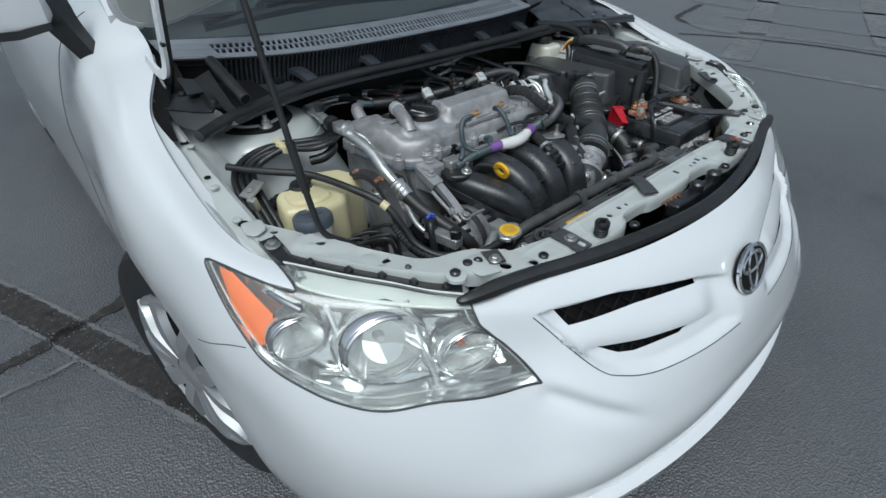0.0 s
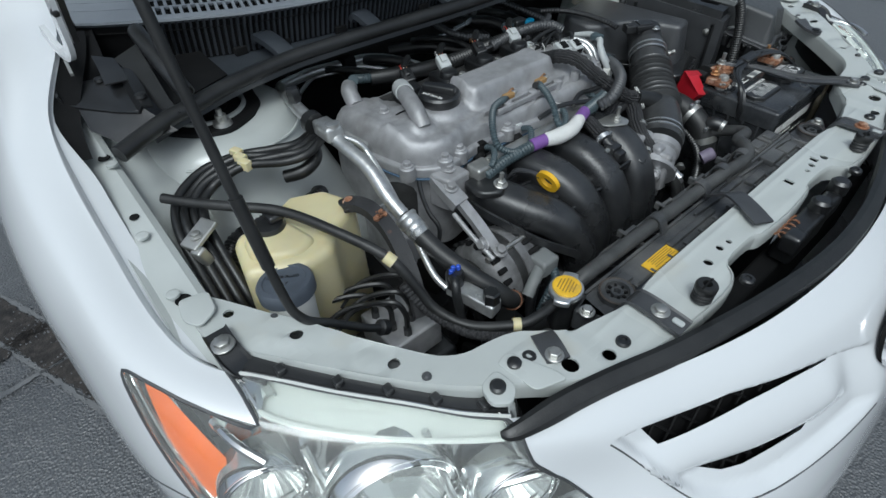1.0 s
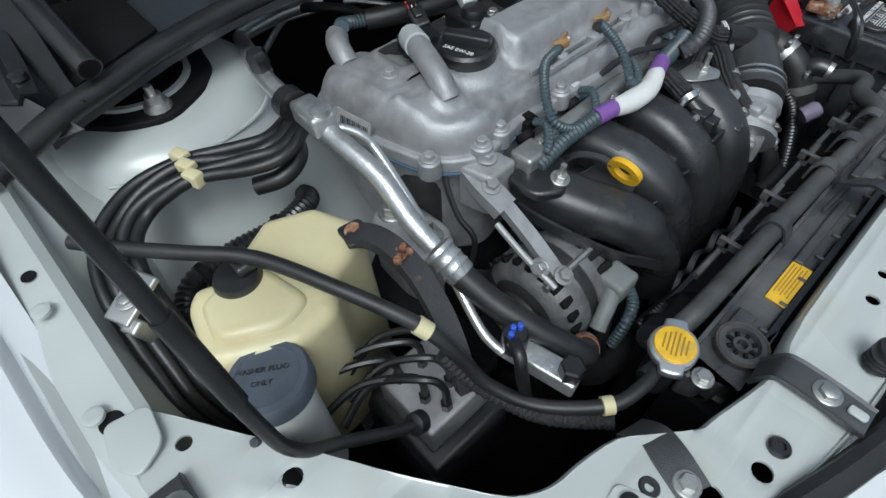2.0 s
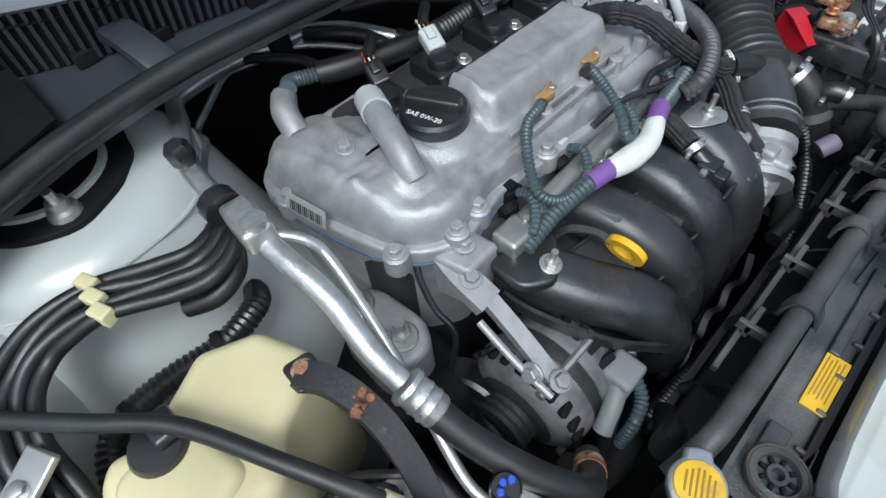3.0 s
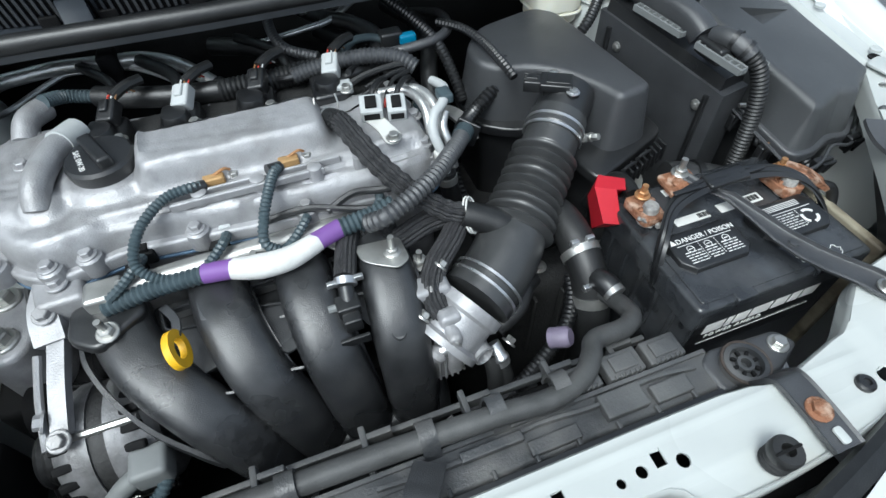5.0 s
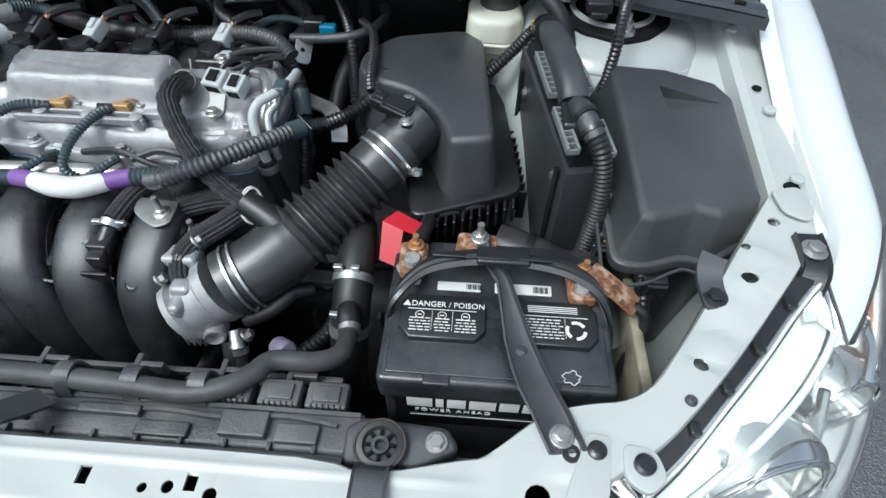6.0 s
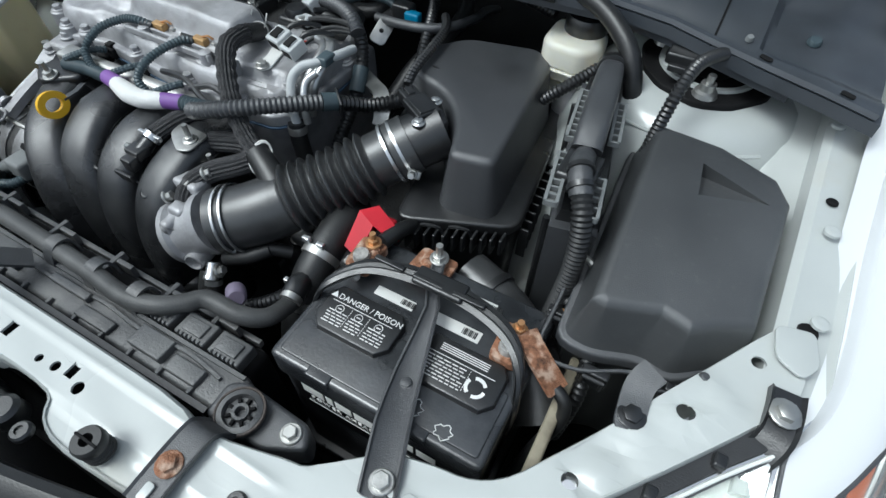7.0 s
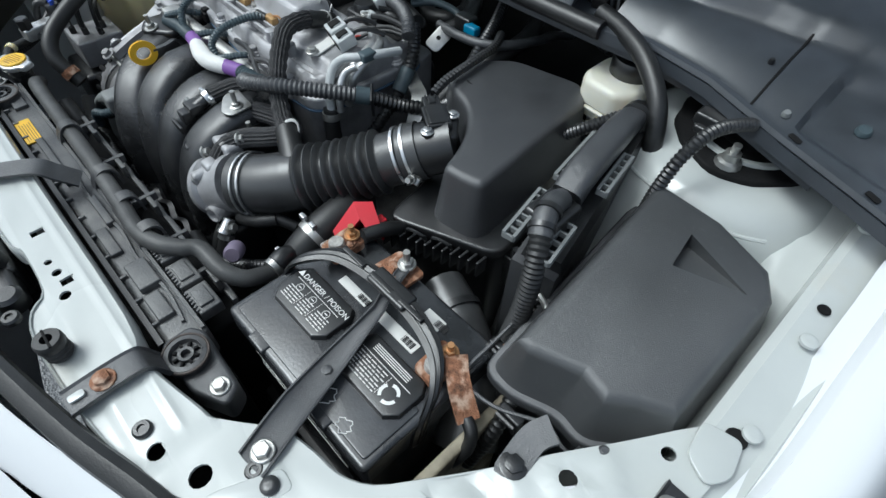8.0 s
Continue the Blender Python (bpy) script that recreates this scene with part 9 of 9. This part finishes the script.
cluster("fuel_line", "grey fuel and vacuum lines behind the engine", "pipe", [
    ("t", [(.125, .64, .795), (.10, .645, .805), (.07, .630, .812), (.05, .60, .812)], .0055, TEAL),
    ("t", [(.10, .612, .795), (.15, .605, .800), (.19, .612, .802), (.215, .64, .80), (.225, .70, .79), (.21, .76, .77), (.20, .83, .74)], .0070, GREY_BLACK),
    ("t", [(-.05, .72, .79), (.02, .715, .80), (.06, .72, .805), (.10, .745, .815)], .005, ALLOY),
    ("t", [(.09, .59, .80), (.07, .56, .808), (.05, .55, .812), (.03, .56, .80)], .007, RUBBER)])
tv = thing("purge_valve", "small valve with a blue plug", "valve")
b = B()
box(b, (.128, .642, .80), (.032, .022, .022), .004)
part("body", b, BLACK, tv)
b = B()
box(b, (.150, .632, .800), (.024, .014, .014), .003)
part("plug", b, BLUE, tv, "blue plug")
cluster("loom_conduit", "black conduits below the intake manifold", "conduit", [
    ("r", [(-.26, .165, .60), (-.15, .155, .585), (-.05, .150, .585), (.05, .155, .60), (.12, .17, .61), (.20, .21, .64), (.23, .26, .66)], .0095, BLACK),
    ("t", [(.05, .17, .60), (.09, .165, .605), (.14, .17, .60)], .012, HOSE),
    ("t", [(.098, .205, .64), (.10, .190, .62), (.098, .178, .58)], .0105, HOSE),
    ("t", [(.115, .225, .655), (.145, .235, .665), (.165, .255, .67)], .010, HOSE),
    ("t", [(-.02, .19, .50), (-.08, .18, .45), (-.14, .20, .40)], .012, RUBBER),
    ("t", [(.02, .212, .422), (-.03, .19, .46), (-.06, .175, .5)], .009, RUBBER),
    ("t", [(-.36, .19, .62), (-.33, .17, .58), (-.27, .165, .56), (-.22, .18, .52)], .018, HOSE),
    ("t", [(-.30, .14, .66), (-.26, .145, .63), (-.24, .16, .58), (-.25, .18, .5)], .014, RUBBER)])
one("water_plug", lathe(B(), [(.012, 0), (.012, .020), (.009, .024)], axes((.165, .19, .66), (.7, -.5, .5)), 16), material("violet_grey_plug", (.20, .17, .24), .5), "violet-grey electrical plug below the hose", "plug")
gear = thing("gearbox", "dark dirty gearbox casing", "gearbox")
gb = B()
box(gb, (.24, .45, .44), (.30, .30, .30), .03)
part("casing", gb, DARKMETAL, gear)
for k in range(6):
    gb = B()
    box(gb, (.12 + k * .045, .295, .50), (.006, .012, .14), .002)
    part("rib", gb, DARKMETAL, gear)
for k in range(5):
    part("bolt", bolt(B(), (.13 + k * .05, .33, .592), (0, 0, 1), .008, .008), STEEL, gear)
gb = B()
box(gb, (.175, .345, .598), (.10, .05, .016), .004)
part("bracket", gb, CAST, gear, "grey cast bracket")
part("selector_cable", tube(B(), [(.30, .36, .60), (.25, .34, .622), (.19, .33, .628), (.13, .345, .615)], .006, 8), RUBBER, gear)
one("battery_wall", slab(B(), rounded(rect(.553, .205, .012, .15), .004), .45, .71, None, .003), material("stained_beige_plate", (.30, .27, .20), .6, 0, 30, .2, .3, 200, stain=(.12, .10, .07), stain_scale=20, stain_at=.5), "stained beige plate beside the battery", "plate")

# clips and leads along the firewall and over the engine's rear
rear_loom = thing("firewall_loom", "black corrugated loom clipped along the firewall", "wiring loom")
part("conduit", ribbed(B(), [(-.30, .80, .815), (-.15, .795, .828), (.0, .79, .832), (.12, .78, .836), (.25, .765, .838)], .011, .007, .002, 12), BLACK, rear_loom)
part("branch", ribbed(B(), [(.10, .78, .835), (.14, .72, .825), (.17, .66, .81), (.19, .60, .79), (.20, .54, .74)], .0085, .006, .0016, 10), BLACK, rear_loom)
part("branch", ribbed(B(), [(-.02, .79, .83), (-.03, .72, .815), (-.02, .66, .808), (.02, .62, .806)], .0075, .006, .0016, 10), GREY_BLACK, rear_loom)
for x, y, z in ((-.15, .790, .842), (.04, .785, .845), (.18, .770, .848)):
    b = B()
    box(b, (x, y, z), (.020, .026, .010), .003)
    part("clip", b, BLACK, rear_loom)
pipe = thing("brake_pipe", "thin bright brake pipe with clips on the firewall", "pipe")
part("pipe", tube(B(), [(.02, .76, .805), (.08, .742, .815), (.15, .73, .835), (.21, .72, .845), (.26, .715, .842)], .0052, 10), PIPE, pipe)
for q in ((.08, .742, .815), (.15, .73, .835)):
    part("clamp", tube(B(), [Vector(q), Vector(q) + V(.010, -.002, .002)], .0085, 10), STEEL, pipe, "spring clamp")
for k, (x, y) in enumerate(((-.30, .70), (-.22, .685), (-.08, .69), (.06, .70))):
    lead = part("link_hose", tube(B(), [(x, y + .06, .79), (x + .02, y + .02, .80), (x + .05, y - .02, .798), (x + .06, y - .06, .79)], .0065 + .002 * (k % 2), 10), RUBBER, rear_loom)

# pale pipe, lug plate, wires and bright bracket at the engine's end
end = thing("coolant_pipe", "pale grey coolant pipe curving over the engine's end", "pipe")
part("pipe", tube(B(), [(.118, .392, .752), (.115, .394, .780), (.109, .408, .806), (.116, .422, .819), (.131, .435, .823), (.143, .464, .822), (.140, .498, .812)], .0058, 12), GREYP, end)
part("pipe", tube(B(), [(.131, .398, .756), (.128, .402, .782), (.124, .416, .803), (.132, .430, .812)], .0050, 12), PIPE, end)
b = B()
box(b, (.1145, .3945, .779), (.018, .014, .016), .003)
part("clip", b, WHITEP, end, "white plastic clip on the pipe")
b = B()
box(b, (.137, .446, .824), (.016, .022, .012), .003)
part("clip", b, TEAL, end, "grey clip on the pipe")
part("lower_hose", tube(B(), [(.118, .392, .756), (.120, .388, .735), (.128, .384, .70), (.14, .38, .66)], .0115, 14), RUBBER, end)
part("hose_band", lathe(B(), [(.0125, 0), (.0128, .002), (.0128, .008), (.0125, .010)], axes((.119, .390, .742), (-.1, .1, 1)), 20), STEEL, end)
lugp = thing("lug_plate", "pale zinc plate with a hole behind the engine", "plate")
b = B()
slab(b, rounded([(-.012, -.020), (.012, -.020), (.014, .018), (-.010, .020)], .008), 0, .003, axes((.118, .594, .786), (.5, -.45, .75)), .0006)
part("plate", b, STEEL, lugp)
part("hole", lathe(B(), [(.0035, 0), (.0008, .0006)], axes((.1195, .5925, .7885), (.5, -.45, .75)), 12), MATT, lugp)
branch = thing("sensor_wires", "black taped wires from the pale connectors to the loom", "wires")
for k, pts in enumerate(([(.040, .528, .812), (.062, .532, .818), (.088, .532, .822), (.112, .530, .824), (.126, .525, .820)],
                         [(.050, .505, .806), (.070, .512, .812), (.092, .522, .818), (.114, .527, .818)],
                         [(.072, .474, .808), (.080, .492, .814), (.096, .512, .818), (.118, .524, .816)],
                         [(.060, .520, .808), (.080, .525, .812), (.102, .530, .814), (.122, .530, .812)])):
    part("wire", tube(B(), pts, (.0042, .0030, .0026, .0034)[k], 8), RUBBER, branch)
b = B()
box(b, (.034, .529, .810), (.022, .016, .014), .003, None)
part("plug", b, GREYP, branch, "pale grey plug")
part("wire", tube(B(), [(.070, .470, .809), (.073, .476, .813), (.076, .484, .812)], .0014, 6), WIRE_R, branch)
part("trunk", ribbed(B(), [(-.02, .575, .812), (.03, .570, .822), (.075, .558, .828), (.110, .540, .828), (.128, .526, .818)], .0105, .0055, .0016, 12), GREY_BLACK, branch)
lift = thing("lifting_bracket", "bright steel bracket bolted behind the engine's end", "bracket")
b = sweep(B(), [V(.120, .530, .758), V(.151, .518, .752), V(.170, .508, .750), V(.184, .490, .738), V(.186, .478, .720)], [(-.011, -.002), (.011, -.002), (.011, .002), (-.011, .002)], (0, 0, 1), 4)
part("plate", b, STEEL, lift)
